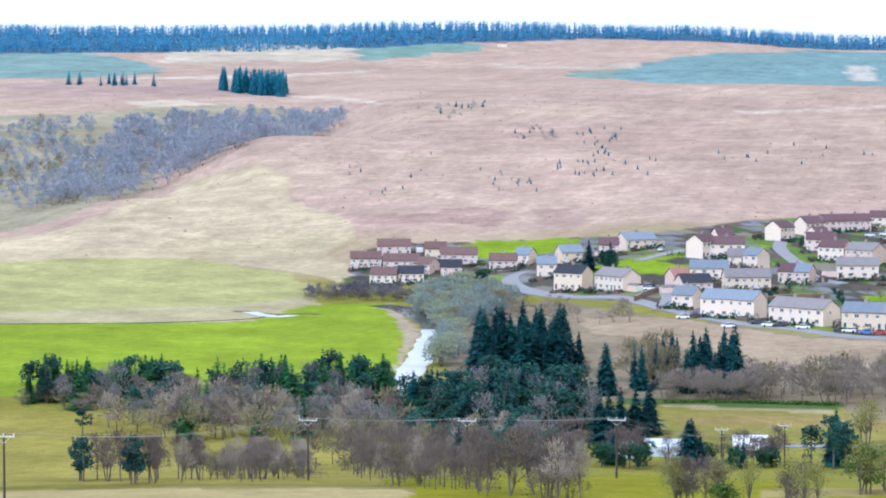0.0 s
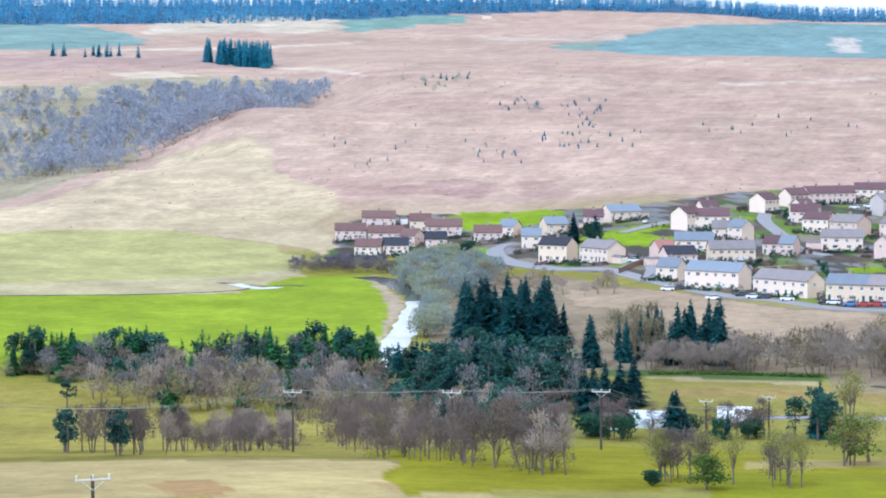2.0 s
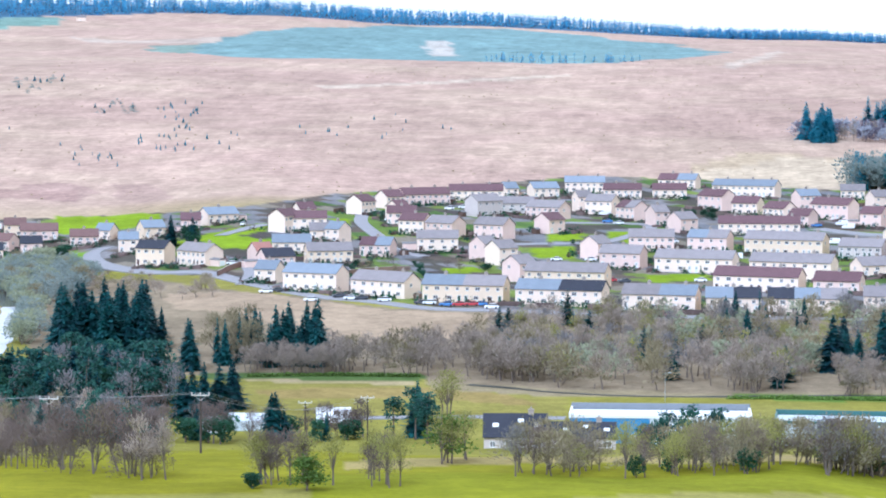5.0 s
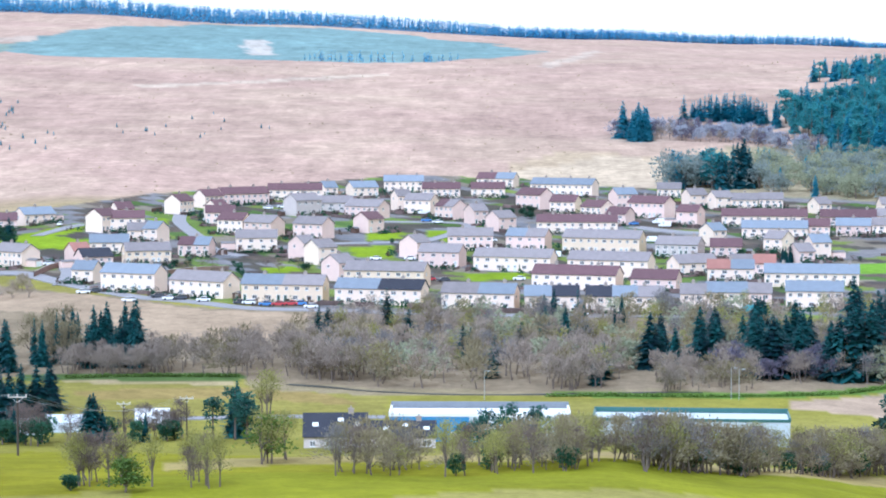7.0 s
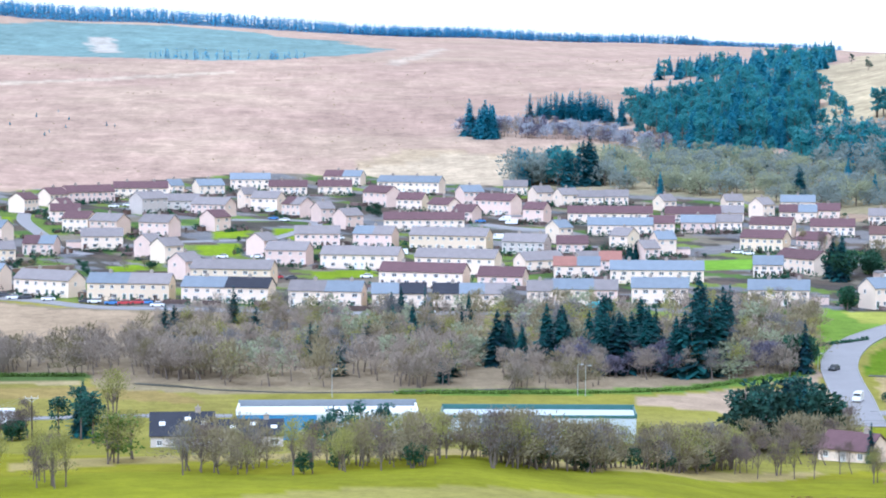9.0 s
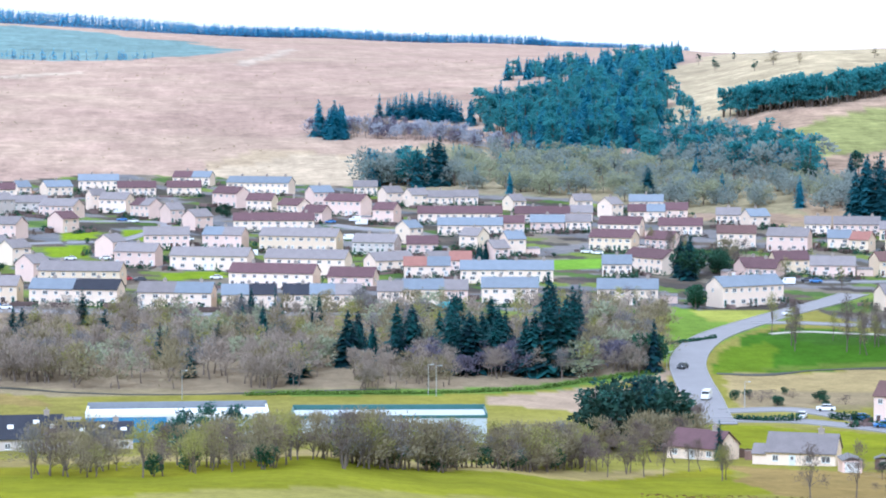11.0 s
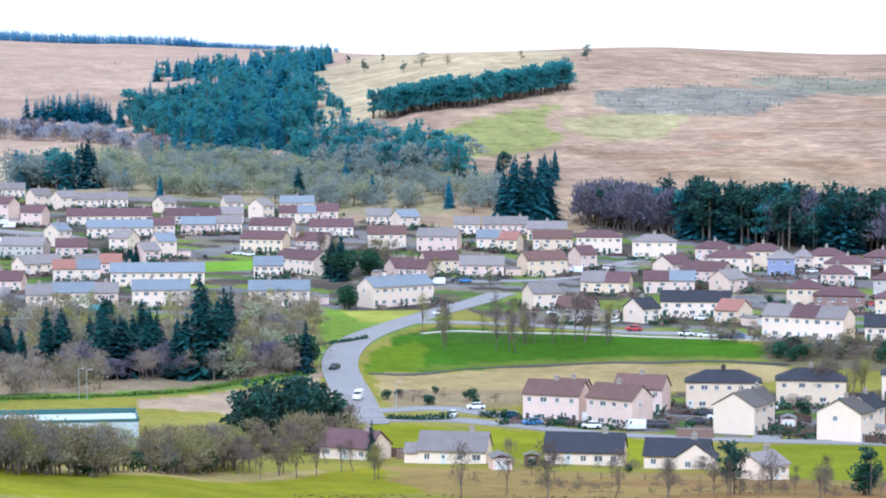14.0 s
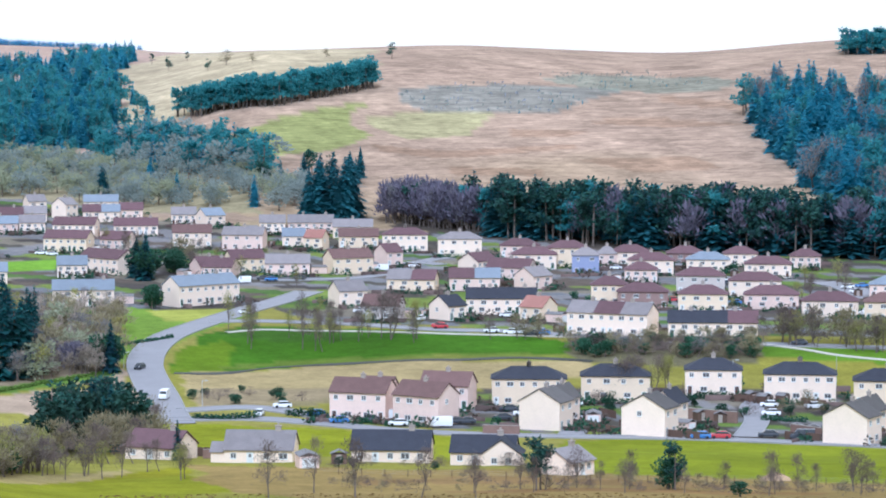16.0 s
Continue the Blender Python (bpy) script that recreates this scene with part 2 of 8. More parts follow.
# ---- the ground: one sheet from the hillside to the horizon, a fan about the camera, finest across its view ----


def inside(px, py, poly):
    hit = np.zeros(px.shape, bool)
    for (ax, ay), (bx, by) in zip(poly, poly[1:] + poly[:1]):
        cross = (ay > py) != (by > py)
        hit ^= cross & (px < (bx - ax) * (py - ay) / ((by - ay) or 1e-9) + ax)
    return hit


def wobble(x, y, size, k=0):
    """Smooth noise between about -1 and 1, without a table."""
    x, y = x / size, y / size
    return (np.sin(x * 1.7 + 1.3 * np.sin(y * 1.1 + k) + k) + np.sin(y * 1.9 + 1.7 * np.sin(x * 0.9 - k) + 2 * k) + np.sin((x + y) * 2.7 + np.sin(x * 3.1 + k)) * 0.6) / 2.6


COVERS = []


def cover(name, color, *points, ragged=4.0, blend=1.0, plots=0):
    COVERS.append((name, color, list(points), ragged, blend, plots))


def plot_tones(x, y, size):
    """The patchwork of lawns, beds and paving round the houses: one tone for each plot."""
    u, v = x * 0.93 + y * 0.37 + 3 * wobble(x, y, 30), y * 0.93 - x * 0.37 + 3 * wobble(x, y, 35, 2)
    i, j = np.floor(u / size).astype(int), np.floor(v / (2.2 * size)).astype(int)
    k = (i * 7919 + j * 104729 + (i * j) % 31 * 37) % 11
    tones = np.array(((0.12, 0.17, 0.035), (0.075, 0.068, 0.055), (0.17, 0.165, 0.17), (0.11, 0.088, 0.07), (0.075, 0.12, 0.03), (0.19, 0.165, 0.125), (0.15, 0.15, 0.16), (0.085, 0.075, 0.06), (0.15, 0.19, 0.04), (0.07, 0.06, 0.055), (0.19, 0.18, 0.18)))
    return tones[k] * 1.0


cover("straw slope", (0.445, 0.365, 0.225), (-233, 1159), (-203, 1203), (-168, 1289), (-155, 1488), (-113, 1446), (-51, 1281), (-36, 1162), (-41, 1032), (-74, 1087), (-111, 1132), (-220, 1095), ragged=14.0, blend=0.8)
cover("pale field", (0.355, 0.33, 0.13), (-221, 1100), (-143, 1137), (-110, 1128), (-74, 1087), (-50, 1032), (-52, 956), (-71, 928), (-175, 870), ragged=5.0)
cover("bleached edge", (0.39, 0.33, 0.20), (-179, 888), (-72, 942), (-47, 980), (-45, 929), (-64, 868), (-171, 847), ragged=3.0, blend=0.8)
cover("green field", (0.215, 0.275, 0.010), (-172, 852), (-64, 865), (-49, 943), (-19, 948), (-12, 864), (-12, 728), (-14, 656), (-67, 638), (-130, 643), ragged=2.0)
cover("river bank", (0.36, 0.29, 0.20), (-19, 948), (-12, 874), (-7, 821), (-10, 754), (-14, 683), (-15, 690), (-13, 728), (-12, 801), (-16, 876), (-21, 927), ragged=1.0)
cover("village ground", (0.20, 0.185, 0.135), (-40, 1015), (-35, 1143), (16, 1137), (85, 1106), (157, 1197), (259, 1243), (326, 1230), (358, 1198), (383, 1165), (430, 1092), (480, 922), (509, 864), (548, 771), (600, 688), (620, 672), (461, 499), (445, 509), (384, 566), (345, 629), (351, 673), (319, 671), (301, 676), (243, 702), (206, 714), (137, 737), (95, 795), (71, 851), (43, 925), (3, 1011), ragged=3.0, plots=9.0)
cover("valley floor", (0.225, 0.178, 0.115), (-5, 982), (42, 894), (69, 809), (107, 757), (205, 711), (242, 699), (302, 668), (257, 564), (170, 571), (122, 584), (53, 626), (2, 644), ragged=5.0)
cover("rough meadow", (0.33, 0.25, 0.165), (46, 831), (76, 807), (98, 760), (130, 733), (118, 695), (83, 689), (60, 744), (43, 783), ragged=4.0)
cover("river meadow", (0.225, 0.20, 0.045), (51, 617), (93, 619), (106, 597), (122, 578), (116, 554), (96, 550), (46, 560), ragged=2.0)
cover("ochre meadow", (0.26, 0.185, 0.07), (56, 606), (92, 604), (110, 585), (116, 566), (98, 572), (60, 590), ragged=5.0, blend=0.7)
cover("dark bank", (0.085, 0.125, 0.035), (42, 636), (95, 632), (96, 623), (92, 614), (53, 624), (41, 626), ragged=1.0)
cover("bleached strip", (0.36, 0.29, 0.165), (53, 624), (92, 614), (91, 609), (53, 619), ragged=1.6, blend=0.85)
cover("haugh", (0.25, 0.205, 0.12), (95, 615), (124, 594), (161, 581), (196, 578), (194, 572), (158, 572), (121, 581), (93, 599), ragged=1.0)
cover("green margin", (0.12, 0.19, 0.03), (159, 580), (198, 572), (225, 570), (242, 576), (266, 584), (265, 578), (240, 565), (214, 560), (168, 564), ragged=1.0)
cover("bare earth", (0.33, 0.25, 0.175), (208, 555), (240, 562), (248, 558), (266, 584), (259, 563), (249, 527), (230, 518), (204, 541), ragged=1.5)
cover("near slope", (0.25, 0.212, 0.042), (-132, 619), (-70, 600), (-10, 526), (7, 288), (-5, 264), (-58, 271), ragged=8.0, blend=0.85)
cover("straw slope", (0.36, 0.285, 0.125), (-71, 332), (-39, 332), (-6, 328), (13, 288), (12, 256), (-55, 257), ragged=9.0, blend=0.9)
cover("rushes", (0.27, 0.165, 0.07), (-30, 283), (-21, 287), (-18, 268), (-27, 265), ragged=5.0, blend=0.8)
cover("rushes", (0.27, 0.165, 0.07), (-6, 280), (4, 284), (6, 272), (-4, 268), ragged=5.0, blend=0.5)
# Tree shade painted into the turf as dark olive strips along the rows.
cover("tree-shaded turf", (0.115, 0.105, 0.02), (-71, 345), (-39, 344), (-6, 338), (13, 296), (14, 290), (-6, 326), (-40, 333), (-70, 335), ragged=3.0, blend=0.6)
cover("tree-shaded turf", (0.12, 0.12, 0.015), (16, 300), (40, 294), (66, 300), (90, 318), (118, 346), (112, 350), (84, 330), (60, 312), (36, 306), (18, 312), ragged=4.0, blend=0.6)
cover("lit pasture", (0.20, 0.19, 0.004), (-4, 397), (32, 486), (55, 336), (118, 348), (190, 390), (153, 314), (-3, 268), ragged=6.0, blend=1.0)
cover("green pasture", (0.19, 0.195, 0.004), (23, 291), (55, 298), (73, 292), (156, 372), (181, 370), (138, 282), (31, 255), ragged=7.0, blend=1.0)
cover("dry edge", (0.35, 0.26, 0.135), (39, 328), (140, 377), (180, 393), (177, 386), (125, 337), (37, 310), ragged=4.0, blend=0.6)
cover("dry pasture", (0.235, 0.160, 0.058), (191, 394), (218, 370), (284, 307), (217, 234), (144, 245), (168, 319), ragged=6.0, blend=0.85)
cover("bracken litter", (0.20, 0.105, 0.045), (186, 322), (214, 318), (246, 290), (236, 282), (204, 300), (186, 306), ragged=9.0, blend=0.6)
cover("bracken litter", (0.19, 0.11, 0.05), (198, 352), (222, 336), (250, 308), (244, 304), (214, 328), (194, 342), ragged=6.0, blend=0.55)
cover("mown green", (0.20, 0.215, 0.003), (236, 508), (263, 474), (284, 435), (244, 373), (213, 423), (205, 443), ragged=1.0)
cover("mown green", (0.185, 0.21, 0.003), (267, 400), (291, 428), (309, 424), (344, 372), (274, 296), (252, 324), (237, 343), ragged=1.0)
cover("bright bank", (0.060, 0.135, 0.005), (277, 578), (289, 599), (308, 622), (326, 632), (371, 567), (381, 536), (371, 526), (340, 550), (311, 567), (287, 570), ragged=1.5)
# Sunlit parts of the bank, painted as brighter green.
cover("sunny bank", (0.125, 0.185, 0.006), (275, 575), (290, 600), (306, 610), (296, 584), (286, 570), ragged=3.0, blend=0.9)
cover("sunny bank", (0.15, 0.185, 0.03), (288, 575), (301, 578), (315, 574), (330, 560), (352, 545), (371, 528), (366, 524), (340, 545), (310, 565), ragged=2.0, blend=0.7)
# Shade of the bank's trees, painted as a darker green patch.
cover("tree-shaded grass", (0.05, 0.10, 0.012), (312, 622), (326, 628), (338, 606), (334, 592), (318, 600), ragged=4.0, blend=0.7)
cover("burn meadow", (0.345, 0.27, 0.125), (275, 572), (309, 564), (350, 535), (363, 522), (356, 512), (326, 510), (293, 523), (284, 517), (258, 524), (263, 540), ragged=2.0)
cover("lower estate", (0.20, 0.185, 0.135), (287, 513), (325, 510), (343, 500), (377, 474), (408, 442), (352, 380), (326, 401), (312, 429), (300, 441), (269, 481), ragged=2.0, plots=7.0)
cover("bank grass", (0.10, 0.175, 0.012), (410, 518), (427, 499), (440, 477), (425, 461), (413, 486), (399, 504), ragged=1.5)
cover("scrub bank", (0.14, 0.125, 0.07), (375, 549), (411, 519), (394, 497), (376, 505), (360, 525), ragged=2.0)
cover("scrub edge", (0.24, 0.19, 0.12), (265, 549), (299, 534), (285, 510), (258, 522), ragged=3.0, blend=0.7)
cover("road verge", (0.16, 0.24, 0.03), (317, 694), (325, 672), (322, 655), (343, 673), (341, 654), (302, 619), (277, 592), (271, 594), ragged=1.0)
cover("garden lawn", (0.32, 0.33, 0.06), (318, 681), (340, 673), (329, 656), (317, 645), (311, 651), ragged=0.7)
cover("lawn", (0.19, 0.265, 0.006), (14, 1142), (58, 1113), (58, 1086), (32, 1072), (13, 1087), ragged=0.8)
cover("lawn", (0.19, 0.265, 0.006), (57, 1003), (78, 1024), (96, 1046), (94, 1015), (81, 1002), (92, 986), (87, 953), (60, 980), ragged=0.8)
cover("lawn", (0.19, 0.265, 0.006), (123, 1058), (132, 1062), (127, 1023), (122, 1037), ragged=0.8)
cover("lawn", (0.19, 0.265, 0.006), (185, 951), (202, 950), (194, 915), (181, 921), ragged=0.8)
cover("lawn", (0.19, 0.265, 0.006), (225, 998), (233, 997), (224, 958), (219, 969), ragged=0.8)
cover("lawn", (0.19, 0.265, 0.006), (199, 991), (215, 999), (209, 970), (194, 964), ragged=0.8)
cover("lawn", (0.19, 0.265, 0.006), (112, 900), (128, 904), (124, 878), (111, 875), ragged=0.8)
cover("lawn", (0.19, 0.265, 0.006), (144, 897), (157, 899), (153, 878), (141, 872), ragged=0.8)
cover("lawn", (0.19, 0.265, 0.006), (207, 863), (230, 864), (224, 838), (202, 833), ragged=0.8)
cover("lawn", (0.17, 0.30, 0.025), (341, 845), (358, 839), (344, 806), (329, 812), ragged=0.8)
cover("lawn", (0.19, 0.265, 0.006), (15, 1124), (52, 1127), (58, 1094), (41, 1086), (28, 1093), (18, 1088), ragged=1.0)
cover("lawn", (0.18, 0.28, 0.03), (19, 1026), (27, 1021), (24, 1002), (19, 1004), ragged=0.6)
# Plantation green shifted to teal: the haze over the moor is painted in.
cover("hazed young plantation", (0.185, 0.26, 0.235), (-663, 2988), (-551, 3040), (-523, 3108), (-492, 3166), (-437, 3112), (-375, 2993), (-328, 2858), (-283, 2660), (-271, 2507), (-303, 2417), (-346, 2354), (-509, 2262), ragged=9.0)
cover("hazed young plantation", (0.17, 0.25, 0.21), (-121, 3427), (-71, 3522), (0, 3475), (55, 3392), (39, 3251), (0, 3208), (-55, 3068), (-99, 2985), ragged=9.0)
cover("pale moor", (0.42, 0.345, 0.275), (48, 2970), (131, 2823), (324, 2867), (314, 2780), (183, 2693), (71, 2837), ragged=12.0, blend=0.8)
cover("hazed young plantation", (0.175, 0.25, 0.21), (127, 2675), (160, 2695), (230, 2712), (308, 2777), (295, 2614), (213, 2509), (148, 2495), (119, 2560), ragged=7.0, blend=0.9)
cover("hazed young plantation", (0.175, 0.255, 0.25), (157, 2532), (215, 2802), (298, 3164), (486, 3426), (637, 3427), (707, 3223), (724, 2861), (700, 2558), (594, 2267), (467, 1986), (391, 1962), (341, 2080), (261, 2176), (189, 2465), ragged=16.0)
cover("quarry face", (0.50, 0.42, 0.36), (429, 2818), (461, 2814), (405, 2434), (383, 2456), ragged=5.0, blend=0.7)
# Haze and shade between the far trees, painted as dark blue ground.
cover("hazed forest floor", (0.06, 0.12, 0.19), (-757, 3037), (-275, 3138), (0, 3420), (201, 3594), (494, 3515), (871, 3493), (1205, 3498), (1405, 3477), (1611, 3987), (894, 4206), (375, 4284), (-1040, 4172), ragged=12.0)
cover("light moor", (0.46, 0.40, 0.30), (-329, 3042), (-298, 3349), (-231, 3423), (-133, 3380), (-96, 3114), (-141, 2938), (-230, 2944), (-294, 2827), ragged=14.0, blend=0.85)
cover("pale bank", (0.50, 0.42, 0.31), (-232, 1934), (-204, 1960), (-165, 1906), (-152, 1848), (-180, 1844), (-214, 1830), ragged=8.0, blend=0.8)
cover("pale track", (0.50, 0.42, 0.33), (-305, 2354), (-241, 2468), (-129, 2677), (-64, 2851), (-63, 2818), (-125, 2597), (-236, 2420), (-299, 2308), ragged=4.0, blend=0.8)
cover("pale track", (0.50, 0.42, 0.33), (-123, 2097), (-78, 1980), (-42, 1864), (-41, 1842), (-76, 1934), (-120, 2032), ragged=3.0, blend=0.7)
cover("purple moor", (0.31, 0.215, 0.20), (-370, 2200), (-286, 2283), (-191, 2313), (-112, 2129), (-166, 2009), (-252, 2006), (-335, 1988), ragged=14.0, blend=0.45)
cover("pale track", (0.50, 0.42, 0.32), (194, 1739), (292, 1784), (379, 1823), (378, 1798), (287, 1755), (191, 1712), ragged=4.0, blend=0.6)
cover("pale track", (0.46, 0.38, 0.30), (520, 1916), (626, 2197), (780, 2664), (721, 2436), (584, 2032), (514, 1864), ragged=5.0, blend=0.7)
cover("straw foot", (0.42, 0.33, 0.21), (333, 1280), (373, 1309), (415, 1289), (386, 1182), (352, 1194), (324, 1226), ragged=6.0, blend=0.8)
cover("gully ground", (0.30, 0.26, 0.17), (-272, 1284), (-210, 1246), (-181, 1285), (-159, 1528), (-56, 1826), (-157, 1901), (-246, 1804), (-370, 1749), ragged=10.0)
cover("brown moor", (0.29, 0.195, 0.165), (0, 1262), (18, 1264), (30, 1214), (20, 1190), (0, 1197), ragged=9.0, blend=0.7)
cover("brown moor", (0.30, 0.205, 0.17), (39, 1252), (60, 1236), (70, 1182), (55, 1174), (38, 1204), ragged=9.0, blend=0.6)
cover("brown moor", (0.30, 0.20, 0.165), (-38, 1227), (-23, 1258), (20, 1229), (20, 1195), (-27, 1206), ragged=9.0, blend=0.8)
cover("tan hill", (0.325, 0.232, 0.160), (456, 979), (485, 875), (568, 811), (693, 693), (1379, 1379), (975, 1689), (732, 1534), ragged=30.0, blend=0.8)
cover("hill grass", (0.25, 0.265, 0.085), (569, 1138), (626, 1163), (679, 1188), (654, 1139), (592, 1062), (555, 1055), (546, 1082), ragged=9.0, blend=0.9)
cover("hill grass", (0.29, 0.30, 0.12), (666, 1154), (701, 1156), (726, 1120), (681, 1071), (637, 1087), ragged=18.0, blend=0.55)
cover("pale hill", (0.43, 0.36, 0.22), (704, 1598), (900, 1849), (816, 1414), (714, 1243), (604, 1241), (586, 1286), (676, 1481), ragged=10.0, blend=0.8)
cover("felled ground", (0.175, 0.185, 0.165), (715, 1215), (752, 1226), (800, 1216), (830, 1190), (790, 1140), (751, 1106), (702, 1145), ragged=16.0, blend=0.75)
cover("felled ground", (0.175, 0.195, 0.15), (812, 1240), (850, 1250), (910, 1190), (904, 1164), (868, 1130), (815, 1179), ragged=16.0, blend=0.7)
cover("green bracken", (0.24, 0.22, 0.12), (383, 1165), (413, 1249), (450, 1303), (516, 1310), (523, 1113), (519, 996), (480, 922), (441, 1053), ragged=10.0, blend=0.7)
cover("hill foot", (0.46, 0.37, 0.26), (323, 1241), (387, 1298), (414, 1260), (383, 1165), (331, 1206), ragged=8.0, blend=0.8)
# The gloom under the pine belt is put into the floor colour.
cover("shaded wood floor", (0.075, 0.062, 0.05), (511, 872), (590, 945), (608, 895), (652, 803), (681, 739), (607, 659), (571, 734), (534, 787), ragged=3.0)
cover("bracken streak", (0.275, 0.175, 0.11), (619, 1077), (642, 1039), (688, 1013), (680, 997), (630, 1019), (611, 1058), ragged=16.0, blend=0.6)
cover("bracken streak", (0.275, 0.175, 0.11), (735, 1082), (786, 1068), (787, 1013), (759, 1030), ragged=16.0, blend=0.6)
cover("bracken streak", (0.275, 0.175, 0.11), (669, 962), (711, 948), (714, 907), (683, 918), ragged=16.0, blend=0.6)
cover("bracken streak", (0.275, 0.175, 0.11), (697, 1076), (716, 1044), (700, 1032), (680, 1059), ragged=16.0, blend=0.6)
cover("bracken streak", (0.275, 0.175, 0.11), (828, 1139), (851, 1057), (840, 1039), (814, 1105), ragged=16.0, blend=0.6)
cover("bracken streak", (0.275, 0.175, 0.11), (618, 1000), (650, 957), (640, 942), (613, 978), ragged=16.0, blend=0.6)



def land_color(x, y):
    r = np.hypot(x, y)
    heath, straw, grass = np.array((0.378, 0.266, 0.208)), np.array((0.435, 0.34, 0.236)), np.array((0.215, 0.20, 0.03))
    far = np.clip((r - 1000) / 200 + 0.35 * wobble(x, y, 60), 0, 1)[:, None]
    c = grass * (1 - far) + heath * far
    s = np.clip(0.35 + 0.6 * wobble(x, y, 90, 2) + 0.4 * wobble(x, y, 23, 1), 0, 1)[:, None] * (0.12 + 0.38 * far)
    c = c * (1 - s) + straw * s
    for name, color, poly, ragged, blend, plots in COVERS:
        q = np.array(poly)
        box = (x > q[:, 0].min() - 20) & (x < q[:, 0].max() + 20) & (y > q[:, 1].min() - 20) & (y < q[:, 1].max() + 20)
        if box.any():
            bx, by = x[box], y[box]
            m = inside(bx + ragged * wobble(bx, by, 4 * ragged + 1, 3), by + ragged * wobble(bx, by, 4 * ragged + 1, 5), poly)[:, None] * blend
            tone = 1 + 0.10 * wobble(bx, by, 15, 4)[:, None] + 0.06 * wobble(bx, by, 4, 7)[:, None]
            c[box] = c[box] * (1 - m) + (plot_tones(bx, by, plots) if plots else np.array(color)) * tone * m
    return np.clip(c, 0.005, 0.9)


def ground_sheet():
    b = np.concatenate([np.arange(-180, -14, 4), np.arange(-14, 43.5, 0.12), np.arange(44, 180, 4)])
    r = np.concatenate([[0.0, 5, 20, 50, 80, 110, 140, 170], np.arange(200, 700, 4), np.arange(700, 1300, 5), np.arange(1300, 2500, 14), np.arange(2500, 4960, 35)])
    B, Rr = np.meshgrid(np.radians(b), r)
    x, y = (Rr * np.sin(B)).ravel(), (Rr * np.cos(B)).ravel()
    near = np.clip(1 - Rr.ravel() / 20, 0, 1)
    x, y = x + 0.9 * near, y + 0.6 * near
    co = np.stack([x, y, land(x, y)], 1)
    nb, nr = len(b), len(r)
    i, j = np.meshgrid(np.arange(nr - 1), np.arange(nb), indexing="ij")
    k = (j + 1) % nb
    quads = np.stack([i * nb + j, i * nb + k, (i + 1) * nb + k, (i + 1) * nb + j], -1).reshape(-1, 4)[:, ::-1]
    me = bpy.data.meshes.new("ground")
    me.vertices.add(len(co))
    me.vertices.foreach_set("co", co.ravel())
    me.loops.add(quads.size)
    me.loops.foreach_set("vertex_index", quads.ravel().astype(np.int32))
    me.polygons.add(len(quads))
    me.polygons.foreach_set("loop_start", np.arange(0, quads.size, 4, dtype=np.int32))
    me.update(calc_edges=True)
    me.shade_smooth()
    paint = me.color_attributes.new("cover", "FLOAT_COLOR", "POINT")
    heathy = np.clip((np.hypot(x, y) - 1050) / 150, 0, 1)[:, None]
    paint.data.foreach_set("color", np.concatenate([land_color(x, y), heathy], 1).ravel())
    hill = [(470, 1000), (500, 890), (568, 811), (693, 693), (1100, 1000), (1100, 1379), (732, 1534), (560, 1240)]
    me.attributes.new("ledges", "FLOAT", "POINT").data.foreach_set("value", inside(x, y, hill).astype(np.float32))
    m = bpy.data.materials.new("turf_and_heath")
    m.use_nodes = True
    n, l = m.node_tree.nodes, m.node_tree.links
    bs = n["Principled BSDF"]
    bs.inputs["Roughness"].default_value, bs.inputs["Specular IOR Level"].default_value = 1.0, 0.05
    at, tc = n.new("ShaderNodeVertexColor"), n.new("ShaderNodeTexCoord")
    at.layer_name = "cover"
    ledges = n.new("ShaderNodeAttribute")
    ledges.attribute_name = "ledges"
    last = at.outputs["Color"]
    for scale, detail, amount, stretch, turn in ((0.010, 5, 0.18, (1, 0.5, 1), 0.25), (0.05, 6, 0.20, (1, 0.7, 1), 0.3), (0.30, 5, 0.20, (1, 0.8, 1), 0.25), (1.3, 3, 0.17, (1, 1, 1), 0.1), (0.11, 3, 0.12, (14, 1, 1), 1.33), (0.06, 6, 0.22, (2.4, 1, 1), -0.576), (0.05, 6, 0.11, (2.1, 1, 1), 0.2)):
        mp, t, g, mx = n.new("ShaderNodeMapping"), n.new("ShaderNodeTexNoise"), n.new("ShaderNodeMapRange"), n.new("ShaderNodeMix")
        mp.inputs["Scale"].default_value, mp.inputs["Rotation"].default_value = stretch, (0, 0, turn)
        mp.vector_type = "TEXTURE" if stretch[0] > 1 else "POINT"
        t.inputs["Scale"].default_value, t.inputs["Detail"].default_value, t.inputs["Roughness"].default_value = scale, detail, 0.62
        g.inputs["From Min"].default_value, g.inputs["From Max"].default_value = (0.36, 0.64) if 1 < stretch[0] < 4 else (0.25, 0.75)
        t.inputs["Distortion"].default_value = 2.6 if 1 < stretch[0] < 4 else 0.0
        g.inputs["To Min"].default_value, g.inputs["To Max"].default_value = 1 - amount, 1 + amount
        mx.data_type, mx.blend_type = "RGBA", "MULTIPLY"
        mx.inputs["Factor"].default_value = 1.0
        l.new(tc.outputs["Object"], mp.inputs["Vector"])
        l.new(mp.outputs["Vector"], t.inputs["Vector"])
        l.new(t.outputs["Fac"], g.inputs["Value"])
        l.new(last, mx.inputs["A"])
        if turn == -0.576:
            l.new(ledges.outputs["Fac"], mx.inputs["Factor"])
        elif stretch[0] > 1:
            l.new(at.outputs["Alpha"], mx.inputs["Factor"])
        l.new(g.outputs["Result"], mx.inputs["B"])
